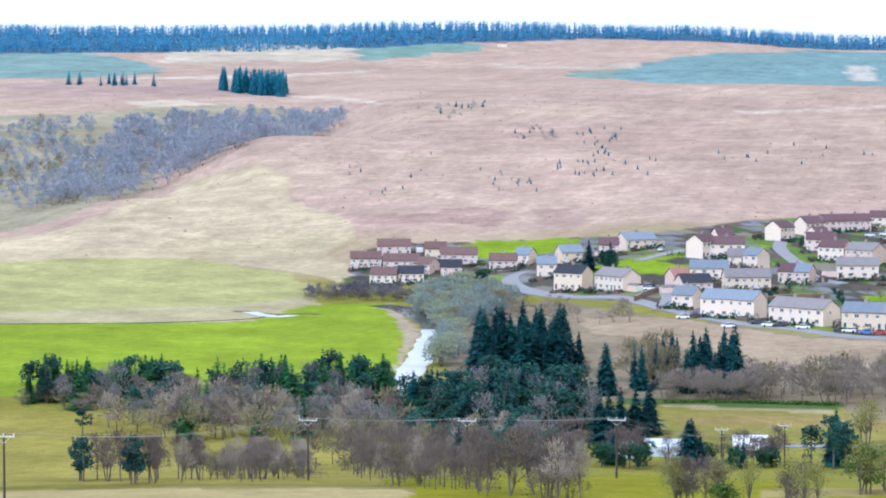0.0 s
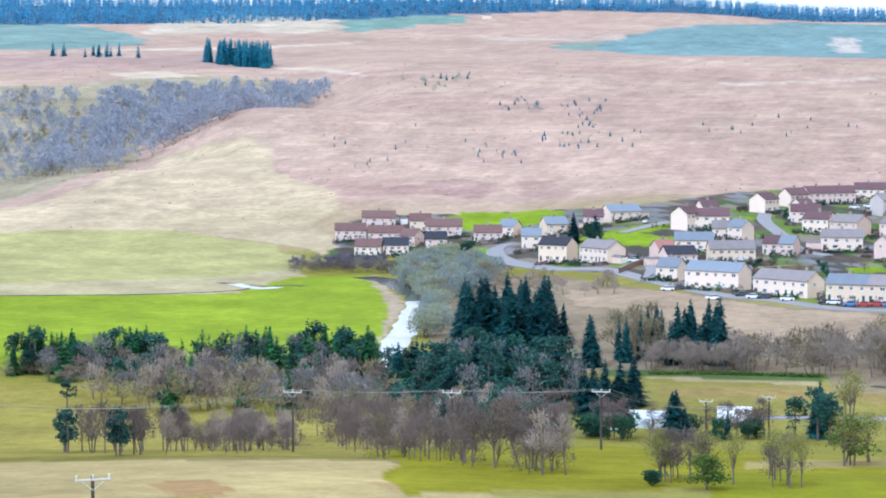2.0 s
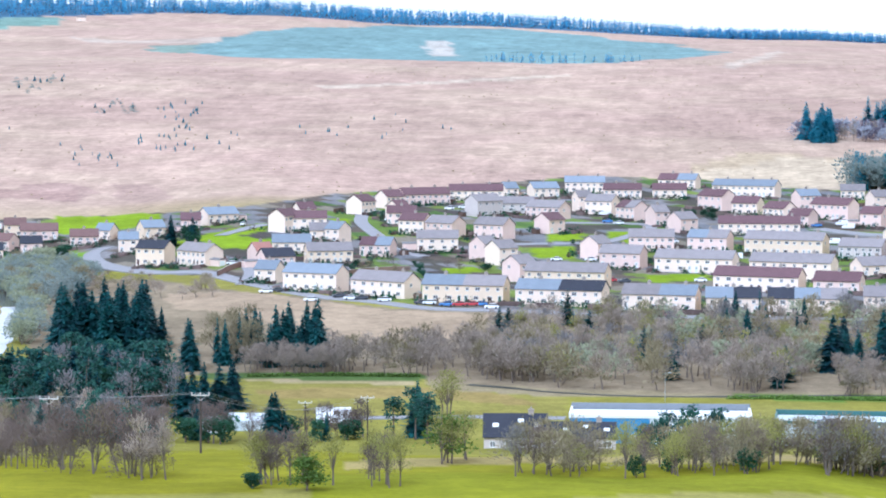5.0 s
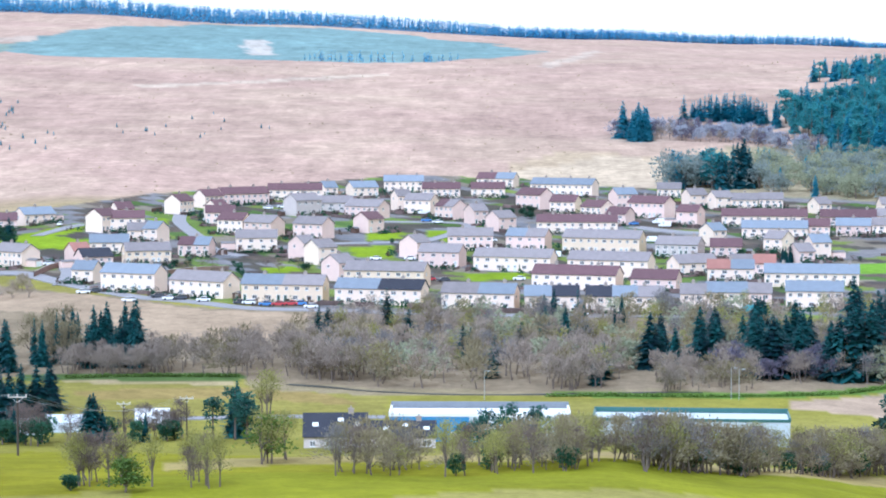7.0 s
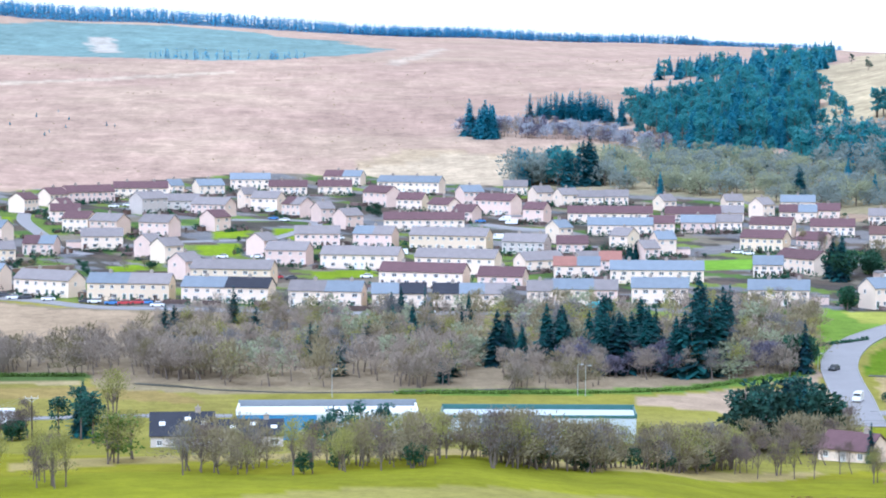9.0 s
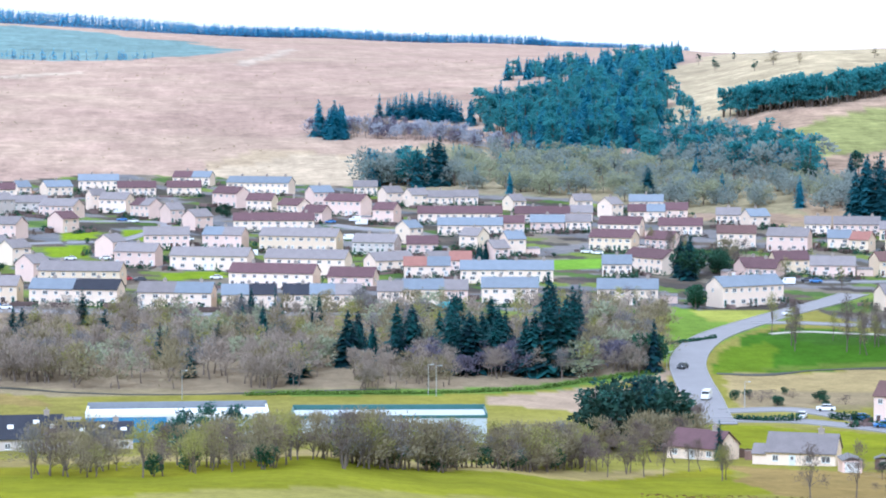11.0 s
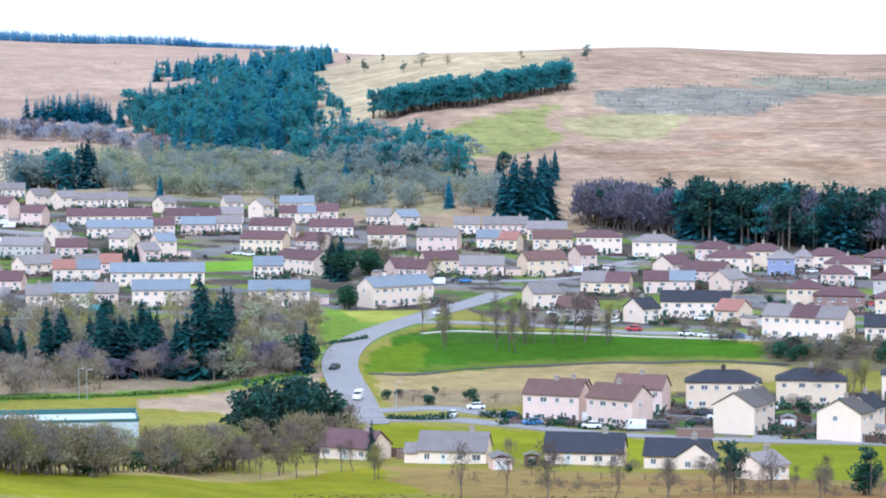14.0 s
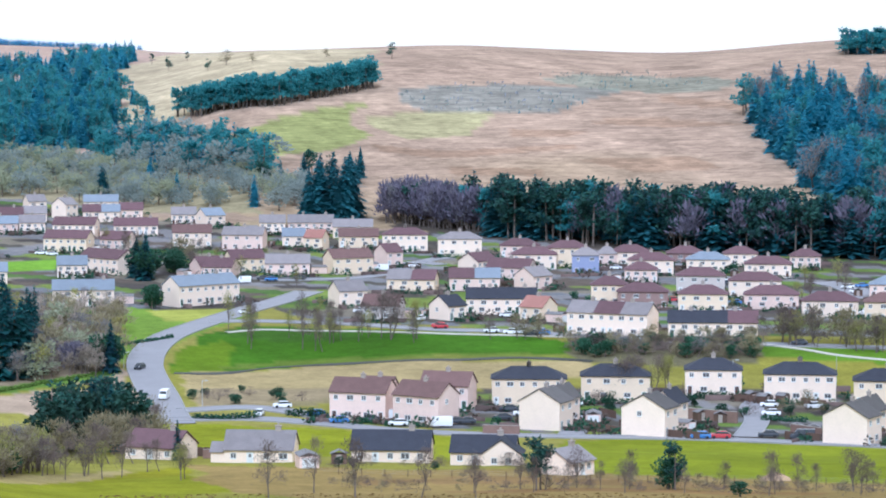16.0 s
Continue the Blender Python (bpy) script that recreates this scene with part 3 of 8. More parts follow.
        last = mx.outputs["Result"]
    l.new(last, bs.inputs["Base Color"])
    me.materials.append(m)
    return tagged(new("ground", me), "rolling valley land of heath, rough pasture and green fields", "ground", kind="structure")


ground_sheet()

# ---- roads, paths and water: ribbons laid over the land ----
TARMAC = mat("tarmac", (0.265, 0.255, 0.265), 0.9, 0.12, 0.6, 0.3)
PATH = mat("pale_gravel", (0.50, 0.46, 0.40), 0.95, 0.12, 1.0, 0.3)
KERB = mat("kerb_stone", (0.31, 0.305, 0.31), 0.9, 0.1)
WATER = mat("river_water", (0.07, 0.075, 0.075), 0.10, 0.2, 0.4, 0.12, spec=1.0)
# The sky's reflection on the river is painted in as a pale base colour.
SKY_GLARE = mat("sky_glare_water", (0.50, 0.51, 0.54), 0.35, 0.42, 0.9, 0.6, spec=0.8, stretch=(1, 0.3, 1))
DITCH = mat("dark_ditch", (0.035, 0.035, 0.028), 0.6, 0.3)


def smooth(points, step=3.0):
    """A rounded line through points of the plan."""
    p = np.array(points, float)
    p = np.vstack([2 * p[0] - p[1], p, 2 * p[-1] - p[-2]])
    out = []
    for a, b, c, d in zip(p, p[1:], p[2:], p[3:]):
        n = max(2, int(np.hypot(*(c - b)) / step))
        for t in np.linspace(0, 1, n, endpoint=False):
            out.append(0.5 * (2 * b + (c - a) * t + (2 * a - 5 * b + 4 * c - d) * t * t + (3 * b - a - 3 * c + d) * t ** 3))
    return np.array(out + [p[-2]])


def ribbon(name, points, offsets, material, wave=0.0):
    """A strip along a line; offsets are (aside, above the land) pairs across it."""
    line = smooth(points)
    d = np.gradient(line, axis=0)
    d /= np.hypot(d[:, 0], d[:, 1])[:, None] + 1e-9
    side = np.stack([d[:, 1], -d[:, 0]], 1)
    V, Q = [], []
    m = len(offsets)
    for p, s in zip(line, side):
        for a, h in offsets:
            q = p + s * a * (1 + wave * float(wobble(p[0] + a * 2, p[1], 7.0)))
            V.append((q[0], q[1], float(land(q[0], q[1])) + h))
    for i in range(len(line) - 1):
        for j in range(m - 1):
            k = i * m + j
            Q.append((k, k + 1, k + m + 1, k + m))
    me = bpy.data.meshes.new(name)
    me.from_pydata(V, [], Q)
    me.materials.append(material)
    me.update()
    if sum(f.normal.z for f in me.polygons) < 0:
        me.flip_normals()
    return new(name, me)


def strip(half, h, n=6, skirt=0.5):
    a = np.linspace(-half, half, n)
    return [(-half - 0.1, -skirt)] + [(float(x), h) for x in a] + [(half + 0.1, -skirt)]


def road(label, width, *points):
    ob = tagged(ribbon("road", points, strip(width / 2, 0.16), TARMAC), label, "road", kind="structure")
    for s in (-1, 1):
        a = s * (width / 2 + 0.12)
        k = ribbon("kerb", points, [(a - 0.12, -0.3), (a - 0.12, 0.28), (a + 0.12, 0.28), (a + 0.12, -0.3)], KERB)
        k.parent = ob
    return ob


def path(label, width, *points):
    return tagged(ribbon("path", points, strip(width / 2, 0.22), PATH), label, "path", kind="structure")


def river(label, width, *points, pool=0):
    return tagged(ribbon("water", points, strip(width / 2, 0.12, 8), SKY_GLARE if pool else WATER, wave=0.18), label, "river", kind="structure")


def burn(label, width, *points):
    return tagged(ribbon("ditch", points, strip(width / 2, 0.1, 4), DITCH, wave=0.6), label, "ditch", kind="structure")


road("grey tarmac main road curving down to the bridge", 8.6, (239.8, 499.4), (245.4, 514.5), (255.5, 539.6), (265.3, 565.9), (274.4, 588.1), (285.0, 606.4), (299.2, 624.0), (319.5, 644.1), (340.8, 663.6), (362.7, 682.6), (383.4, 703.3))
road("grey tarmac street along the lower houses", 6.0, (237.5, 507.2), (248.7, 504.0), (259.1, 497.6), (267.0, 482.0), (271.7, 466.7), (279.7, 452.6), (295.6, 435.1), (317.4, 417.0), (338.2, 387.0), (346.1, 374.6))
road("grey tarmac side street with parked cars", 5.5, (250.4, 518.7), (265.6, 515.6), (271.4, 500.1), (271.5, 485.2))
road("grey tarmac street in front of the upper terraces", 5.0, (319.5, 644.1), (331.9, 637.8), (347.8, 619.0), (357.6, 591.3), (375.1, 573.2), (380.4, 560.0), (397.0, 533.5), (416.8, 513.0), (445.0, 482.0))
road("grey tarmac street along the lowest terrace", 6.0, (32.3, 1025.5), (26.4, 1013.7), (26.4, 989.6), (32.2, 958.5), (44.8, 918.9), (61.0, 895.9), (72.1, 843.9), (88.4, 794.1), (103.0, 775.2), (116.7, 753.0), (138.1, 742.3), (167.6, 725.9), (197.5, 714.2), (228.2, 707.1), (241.6, 699.4))
road("grey tarmac street climbing between the houses", 5.0, (142.2, 931.2), (134.4, 948.5), (134.2, 993.0), (134.0, 1042.4), (138.9, 1080.1), (138.4, 1114.4))
road("grey tarmac cul-de-sac beside the green", 5.0, (74.8, 1006.2), (82.2, 1017.7), (90.0, 1031.1), (96.3, 1038.5))
road("grey tarmac lane among the terraces", 4.5, (69.6, 840.1), (76.0, 882.7), (76.9, 903.7))
road("grey tarmac lane behind the terraces", 4.5, (178.4, 959.5), (201.9, 959.0), (217.9, 962.7), (246.1, 1016.6), (214.9, 1031.9))
road("grey tarmac parking court between the houses", 7.0, (307.6, 993.5), (314.6, 978.7), (322.9, 968.6), (333.6, 966.0))
road("grey tarmac street between back rows", 5.0, (388.1, 744.9), (401.4, 739.0), (426.2, 738.9), (465.1, 771.7), (479.5, 780.5))
road("grey tarmac street among hipped-roof houses", 5.0, (451.9, 767.9), (463.2, 771.7), (465.1, 760.0))
road("grey tarmac yard behind the hipped houses", 9.0, (533.3, 642.5), (528.4, 623.1), (510.8, 592.1))
road("grey tarmac lane to the lower houses", 5.0, (326.7, 416.1), (348.9, 440.6), (358.5, 454.7), (369.7, 464.9))
road("grey tarmac drive beside the gable houses", 5.0, (298.2, 436.9), (317.1, 460.3), (322.6, 474.8), (315.4, 482.0))
road("narrow tarmac road along the river meadow", 4.0, (68.2, 549.8), (89.9, 548.7), (101.5, 545.6), (113.1, 542.3))
path("pale footpath along the grassy bank", 1.6, (313.2, 620.4), (323.5, 620.8), (330.5, 614.8), (339.9, 603.9), (353.9, 584.1), (369.6, 568.4), (380.8, 554.9))
path("pale footpath crossing the slope", 1.5, (411.0, 521.5), (414.6, 505.8), (416.6, 491.1), (430.1, 465.8))
river("river reach painted pale with sky reflection", 7.5, (-16.0, 605.8), (-13.5, 637.9), (-10.7, 670.9), (-8.2, 705.0), (-6.2, 741.0), (-4.6, 783.0), (-3.2, 812.0), (-2.9, 833.0), pool=1)
river("dark smooth river above the pale reach", 10.0, (-2.2, 835.0), (-3.3, 857.0), (-8.9, 895.0), (-15.1, 923.9), (-23.0, 937.7), pool=0)
burn("dark cut bank beside the river bend", 2.6, (-72.5, 913.0), (-63.5, 904.0), (-56.0, 898.5), (-47.5, 901.5), (-42.0, 897.0))
river("bend of the river below pale banks", 5.0, (-67.3, 907.5), (-60.5, 893.0), (-55.4, 888.3), (-50.9, 893.6), pool=1)
burn("dark water edge along the green field", 1.8, (-166.5, 853.9), (-117.5, 859.0), (-90.2, 864.3), (-65.2, 878.6), (-59.5, 893.0))
burn("dark burn in a narrow cut", 2.4, (274.8, 572.4), (285.9, 567.0), (299.8, 570.0), (310.5, 566.5), (321.0, 557.1), (337.6, 544.9), (351.6, 537.2), (363.0, 522.2))
burn("dark ditch along the meadow edge", 1.8, (103.3, 606.3), (111.4, 598.7), (122.5, 587.4), (146.4, 576.7), (194.2, 573.0))


# ---- houses ----


def part(name, bm, material, parent, label=""):
    """Links a bmesh as one mesh object under a thing or a part."""
    me = bpy.data.meshes.new(name)
    bm.to_mesh(me)
    bm.free()
    for m in material if isinstance(material, (list, tuple)) else [material]:
        me.materials.append(m)
    ob = new(name, me)
    ob.parent = parent
    return tagged(ob, label)


def share(name, me, parent, x, y, z, rz=0):
    """Another piece on the same mesh, at a place within its thing."""
    ob = new(name, me)
    ob.parent = parent
    ob.matrix_basis = pose(x, y, z, 0, 0, rz)
    return ob


def box(bm, x0, x1, y0, y1, z0, z1, slot=0):
    v = [bm.verts.new((x, y, z)) for z in (z0, z1) for y in (y0, y1) for x in (x0, x1)]
    for q in ((0, 2, 3, 1), (4, 5, 7, 6), (0, 1, 5, 4), (2, 6, 7, 3), (0, 4, 6, 2), (1, 3, 7, 5)):
        bm.faces.new([v[i] for i in q]).material_index = slot


def mesh_of(name, bm, *materials):
    me = bpy.data.meshes.new(name)
    bm.to_mesh(me)
    bm.free()
    for m in materials:
        me.materials.append(m)
    return me


def plate(name, xs, zs, recess, sunk, proud, *materials):
    """One joined panel on a grid of lines: some cells are sunk by a depth and take another material, some stand proud."""
    bm = bmesh.new()
    v = [[bm.verts.new((x, -0.06, z)) for x in xs] for z in zs]
    cell = {}
    for j in range(len(zs) - 1):
        for i in range(len(xs) - 1):
            cell[i, j] = bm.faces.new((v[j][i], v[j][i + 1], v[j + 1][i + 1], v[j + 1][i]))
    rim = bmesh.ops.extrude_edge_only(bm, edges=[e for e in bm.edges if e.is_boundary])
    for q in rim["geom"]:
        if isinstance(q, bmesh.types.BMVert):
            q.co.y = 0.04
    for k, slot in sunk.items():
        f = cell[k]
        made = bmesh.ops.extrude_discrete_faces(bm, faces=[f])["faces"][0]
        for q in made.verts:
            q.co.y += recess
        made.material_index = slot
    for k, depth in proud.items():
        made = bmesh.ops.extrude_discrete_faces(bm, faces=[cell[k]])["faces"][0]
        for q in made.verts:
            q.co.y -= depth
    return mesh_of(name, bm, *materials)


def window_mesh(w, h):
    """A white frame with two recessed dark panes and a sill; its face looks along -y."""
    f = 0.08
    xs = (-w / 2, -w / 2 + f, -f / 2, f / 2, w / 2 - f, w / 2)
    proud = {(i, 0): 0.09 for i in range(5)}
    return plate("window", xs, (-0.09, 0, f, h - f, h), 0.05, {(1, 2): 1, (3, 2): 1}, proud, FRAME, GLASS)


def door_mesh(m):
    """A panelled door in a white frame with a small light and a stone step."""
    xs = (-0.58, -0.45, -0.2, 0.2, 0.45, 0.58)
    sunk = {(i, j): 1 for i in (1, 2, 3) for j in (1, 2, 3)}
    sunk[2, 2] = 2
    return plate("door", xs, (0, 0.14, 1.25, 1.8, 2.02, 2.14), 0.04, sunk, {(i, 0): 0.4 for i in range(5)}, FRAME, m, GLASS)


WINDOW_WIDE, WINDOW_SMALL = window_mesh(1.5, 1.1), window_mesh(1.0, 1.05)
DOOR_MESHES = [door_mesh(m) for m in DOORS]


def chimney_mesh():
    """A rendered stack with a corbelled head, turned up in one piece."""
    bm = bmesh.new()
    last = None
    for w, d, z in ((0.5, 0.3, -0.9), (0.5, 0.3, 0.8), (0.58, 0.38, 0.84), (0.58, 0.38, 0.98), (0.16, 0.14, 0.98), (0.13, 0.12, 1.4)):
        ring = [bm.verts.new((sx * w, sy * d, z)) for sx, sy in ((-1, -1), (1, -1), (1, 1), (-1, 1))]
        if last:
            for i in range(4):
                bm.faces.new((last[i], last[(i + 1) % 4], ring[(i + 1) % 4], ring[i]))
        last = ring
    bm.faces.new(last)
    return mesh_of("chimney", bm, CHIMNEY)


CHIMNEY_MESH = chimney_mesh()
house_rng = random.Random(5)


def house(x, y, heading, length, depth, eave, ridge, wall, roofs, units, form):
    """A house or terrace with its middle at x, y; its front looks along -y before it is turned to the heading."""
    rng = house_rng
    corners = [(pose(x, y, 0, 0, 0, heading) @ Vector((sx * length / 2, sy * depth / 2, 0))) for sx in (-1, 1) for sy in (-1, 1)]
    z = float(np.mean([land(c.x, c.y) for c in corners]))
    low = min(float(land(c.x, c.y)) for c in corners) - z - 0.5
    kind = "bungalow" if form == "low" else "terraced_house" if units > 2 else "house"
    words = {"bungalow": "bungalow", "terraced_house": "two-storey terrace", "house": "two-storey house"}[kind]
    top = tagged(new(kind), f"{WALL_WORDS[wall]} {words} with a {ROOF_WORDS[roofs[0]]} {'hipped ' if form == 'hip' else ''}roof", "house", group="village houses")
    top.matrix_basis = pose(x, y, z, 0, 0, heading)
    L, D = length / 2, depth / 2
    bm = bmesh.new()
    ring = [(-L, -D), (L, -D), (L, D), (-L, D)]
    lo = [bm.verts.new((a, b, low)) for a, b in ring]
    hi = [bm.verts.new((a, b, eave)) for a, b in ring]
    bm.faces.new(lo[::-1])
    if form == "hip":
        bm.faces.new(hi)
        for i in range(4):
            bm.faces.new((lo[i], lo[(i + 1) % 4], hi[(i + 1) % 4], hi[i]))
    else:
        r0, r1 = bm.verts.new((-L, 0, ridge - 0.12)), bm.verts.new((L, 0, ridge - 0.12))
        bm.faces.new((lo[0], lo[1], hi[1], hi[0]))
        bm.faces.new((lo[2], lo[3], hi[3], hi[2]))
        bm.faces.new((lo[1], lo[2], hi[2], r1, hi[1]))
        bm.faces.new((lo[3], lo[0], hi[0], r0, hi[3]))
        bm.faces.new((hi[0], hi[1], r1, r0))
        bm.faces.new((hi[2], hi[3], r0, r1))
    part("wall", bm, WALLS[wall], top)
    slope, t, over = (ridge - eave) / D, 0.16, 0.35
    if form == "hip":
        run = min(D, L * 0.75)
        bm = bmesh.new()
        e = eave - over * slope + 0.05
        a = [bm.verts.new((sx * (L + over), sy * (D + over), e)) for sx, sy in ((-1, -1), (1, -1), (1, 1), (-1, 1))]
        b = [bm.verts.new((v.co.x, v.co.y, e + t)) for v in a]
        p, q = bm.verts.new((-L + run, 0, ridge)), bm.verts.new((L - run, 0, ridge))
        for i in range(4):
            bm.faces.new((a[i], a[(i + 1) % 4], b[(i + 1) % 4], b[i]))
        bm.faces.new(a[::-1])
        for f in ((b[0], b[1], q, p), (b[1], b[2], q), (b[2], b[3], p, q), (b[3], b[0], p)):
            bm.faces.new(f)
        tops = [part("roof", bm, ROOFS[roofs[0]], top)]
    else:
        tops = []
        n = len(roofs)
        for i, k in enumerate(roofs):
            x0, x1 = -L + length * i / n - (0.25 if i == 0 else 0), -L + length * (i + 1) / n + (0.25 if i == n - 1 else 0)
            bm = bmesh.new()
            pro = [(-D - over, eave - over * slope), (0, ridge), (D + over, eave - over * slope), (D + over, eave - over * slope + t), (0, ridge + t + 0.04), (-D - over, eave - over * slope + t)]
            ends = [[bm.verts.new((xx, yy, zz)) for yy, zz in pro] for xx in (x0, x1)]
            bm.faces.new(ends[0])
            bm.faces.new(ends[1][::-1])
            for j in range(6):
                k2 = (j + 1) % 6
                bm.faces.new((ends[0][k2], ends[0][j], ends[1][j], ends[1][k2]))
            tops.append(part("roof", bm, ROOFS[k], top, f"{ROOF_WORDS[k]} roof" if n > 1 else ""))
    w = length / units
    if form == "low":
        for k, px in enumerate(np.linspace(-L + 1.6, L - 1.6, max(3, int(length / 2.6)))):
            if k == 1:
                share("door", DOOR_MESHES[k % 3], top, px, -D, 0)
            else:
                share("window", WINDOW_WIDE if k % 2 else WINDOW_SMALL, top, px, -D, 0.95)
        share("chimney", CHIMNEY_MESH, tops[-1], L * 0.5, 0, ridge)
    else:
        up = eave - 1.75
        style = rng.choice(DOOR_MESHES)
        for u in range(units):
            c = -L + w * (u + 0.5)
            flip = 1 if u % 2 else -1
            share("window", WINDOW_SMALL, top, c - w * 0.27, -D, up)
            share("window", WINDOW_SMALL if u % 2 else WINDOW_WIDE, top, c + w * 0.24, -D, up)
            share("window", WINDOW_WIDE, top, c - flip * w * 0.16, -D, 0.85)
            share("door", style, top, c + flip * w * 0.33, -D, 0)
            if u % 2 == 0 and form != "low":
                cx = c + w / 2 if u + 1 < units else c
                share("chimney", CHIMNEY_MESH, tops[min(len(tops) - 1, int((cx + L) / length * len(tops)))], cx if form != "hip" else 0.0, 0, ridge)
        if rng.random() < 0.5:
            share("window", WINDOW_SMALL, top, -L, 0.8, up, -90)
        else:
            share("window", WINDOW_SMALL, top, L, -0.8, up, 90)
    return top


def wing(top, x, y, width, depth, eave, ridge, wall, roof, front=False):
    """A lower wing built onto a house; with front its gable looks to the street."""
    turn = 90 if front else 0
    hold = new("wing")
    hold.parent = top
    hold.matrix_basis = pose(x, y, 0, 0, 0, turn)
    L, D = (depth / 2, width / 2) if front else (width / 2, depth / 2)
    bm = bmesh.new()
    ends = [[bm.verts.new((sx * L, yy, zz)) for yy, zz in ((-D, -1.0), (D, -1.0), (D, eave), (0, ridge - 0.12), (-D, eave))] for sx in (-1, 1)]
    bm.faces.new(ends[0][::-1])
    bm.faces.new(ends[1])
    for j in range(5):
        k = (j + 1) % 5
        bm.faces.new((ends[0][j], ends[0][k], ends[1][k], ends[1][j]))
    part("wall", bm, WALLS[wall], hold)
    slope, t, over = (ridge - eave) / D, 0.14, 0.3
    bm = bmesh.new()
    pro = [(-D - over, eave - over * slope), (0, ridge), (D + over, eave - over * slope), (D + over, eave - over * slope + t), (0, ridge + t), (-D - over, eave - over * slope + t)]
    ends = [[bm.verts.new((sx * (L + 0.2), yy, zz)) for yy, zz in pro] for sx in (-1, 1)]
    bm.faces.new(ends[0])
    bm.faces.new(ends[1][::-1])
    for j in range(6):
        k = (j + 1) % 6
        bm.faces.new((ends[0][k], ends[0][j], ends[1][j], ends[1][k]))
    part("roof", bm, ROOFS[roof], hold)
    for a in ((-1.2, 1.2) if front else ()):
        share("window", WINDOW_SMALL, hold, -L, a, 0.9, -90)


house(-20.7, 1109.8, 1, 14.0, 8.0, 4.0, 6.6, "p", "n", 2, "gable")
house(-31.7, 1078.5, 2, 12.7, 8.0, 4.0, 6.6, "p", "n", 2, "gable")
house(-17.1, 1060.9, 1, 14.1, 8.0, 4.0, 6.6, "p", "n", 2, "gable")
house(-22.5, 1016.8, -12, 10.3, 8.0, 4.0, 6.6, "w", "n", 2, "gable")
house(-6.2, 1046.1, -30, 6.5, 8.0, 4.0, 6.6, "p", "n", 1, "gable")
house(-12.5, 1017.9, 1, 10.0, 8.0, 4.0, 6.6, "w", "d", 2, "gable")
house(-3.0, 1086.0, 0, 8.8, 8.0, 4.8, 7.4, "c", "n", 1, "gable")
house(6.6, 1072.0, -0, 14.9, 8.0, 4.1, 6.7, "p", "n", 2, "gable")
house(3.3, 1035.0, -0, 8.4, 8.0, 4.0, 6.6, "p", "d", 1, "gable")
house(23.9, 1042.7, -1, 11.0, 8.0, 4.0, 6.6, "p", "n", 2, "gable")
house(33.0, 1051.5, -27, 6.5, 8.0, 4.0, 6.6, "w", "b", 1, "gable")
house(49.9, 1037.2, 18, 9.1, 8.0, 4.0, 6.6, "c", "b", 1, "gable")
house(39.5, 999.2, -2, 7.5, 8.0, 5.1, 7.7, "w", "b", 1, "gable")
house(47.0, 945.2, -33, 11.7, 8.0, 6.2, 8.8, "c", "d", 2, "gable")
house(65.9, 1042.9, -4, 7.8, 8.0, 4.0, 6.6, "p", "m", 1, "gable")
house(77.6, 1053.3, 27, 14.4, 8.0, 4.0, 6.6, "w", "b", 2, "gable")
house(61.7, 925.9, -57, 16.5, 8.0, 5.1, 7.7, "w", "t", 3, "gable")
house(100.3, 1014.5, 47, 10.2, 8.0, 6.2, 8.8, "w", "m", 2, "gable")
house(112.4, 1055.1, 17, 7.2, 8.0, 4.7, 7.3, "w", "m", 1, "gable")
house(109.8, 1015.1, -6, 13.8, 8.0, 5.3, 7.9, "w", "m", 2, "gable")
house(82.5, 920.3, 20, 6.5, 8.0, 4.5, 7.1, "p", "r", 1, "gable")
house(96.3, 948.1, -6, 13.9, 8.0, 4.0, 6.6, "w", "b", 2, "gable")
house(110.7, 983.8, -6, 7.8, 8.0, 4.0, 6.6, "w", "t", 1, "gable")
house(116.7, 977.2, -42, 6.5, 8.0, 5.2, 7.8, "w", "b", 1, "gable")
house(86.6, 905.6, 16, 11.1, 8.0, 4.0, 6.6, "p", "d", 2, "gable")
house(106.0, 916.2, 4, 16.0, 8.0, 4.7, 7.3, "c", "t", 3, "gable")
house(79.1, 849.5, -29, 7.4, 8.0, 4.5, 7.1, "w", "b", 1, "gable")
house(90.6, 817.3, -37, 19.3, 8.0, 5.8, 8.4, "w", "b", 3, "gable")
house(109.4, 793.5, -48, 21.4, 8.0, 5.1, 7.7, "w", "t", 3, "gable")
house(130.9, 773.2, -25, 25.0, 8.0, 5.3, 7.9, "c", "bt", 4, "gable")
house(157.3, 758.7, -30, 26.7, 8.0, 4.8, 7.4, "w", "bd", 4, "gable")
house(182.5, 739.0, -27, 21.6, 8.0, 4.9, 7.5, "w", "tb", 3, "gable")
house(201.7, 730.7, -15, 15.6, 8.0, 4.5, 7.1, "w", "bd", 2, "gable")
house(221.4, 722.9, -17, 22.3, 8.0, 4.7, 7.3, "w", "dbt", 4, "gable")
house(126.5, 937.1, -26, 11.5, 8.0, 4.1, 6.7, "p", "mb", 2, "gable")
house(138.5, 1079.4, 46, 9.7, 8.0, 5.3, 7.9, "w", "m", 2, "gable")
house(154.3, 1105.5, 31, 9.8, 8.0, 5.0, 7.6, "w", "m", 2, "gable")
house(150.3, 1053.5, 33, 6.5, 8.0, 5.4, 8.0, "w", "m", 1, "gable")
house(171.1, 1122.1, 21, 22.7, 8.0, 4.7, 7.3, "p", "m", 4, "gable")
house(149.5, 1037.3, -8, 11.7, 8.0, 4.8, 7.4, "p", "m", 2, "gable")
house(150.3, 1004.8, -35, 10.9, 8.0, 5.2, 7.8, "w", "m", 2, "gable")
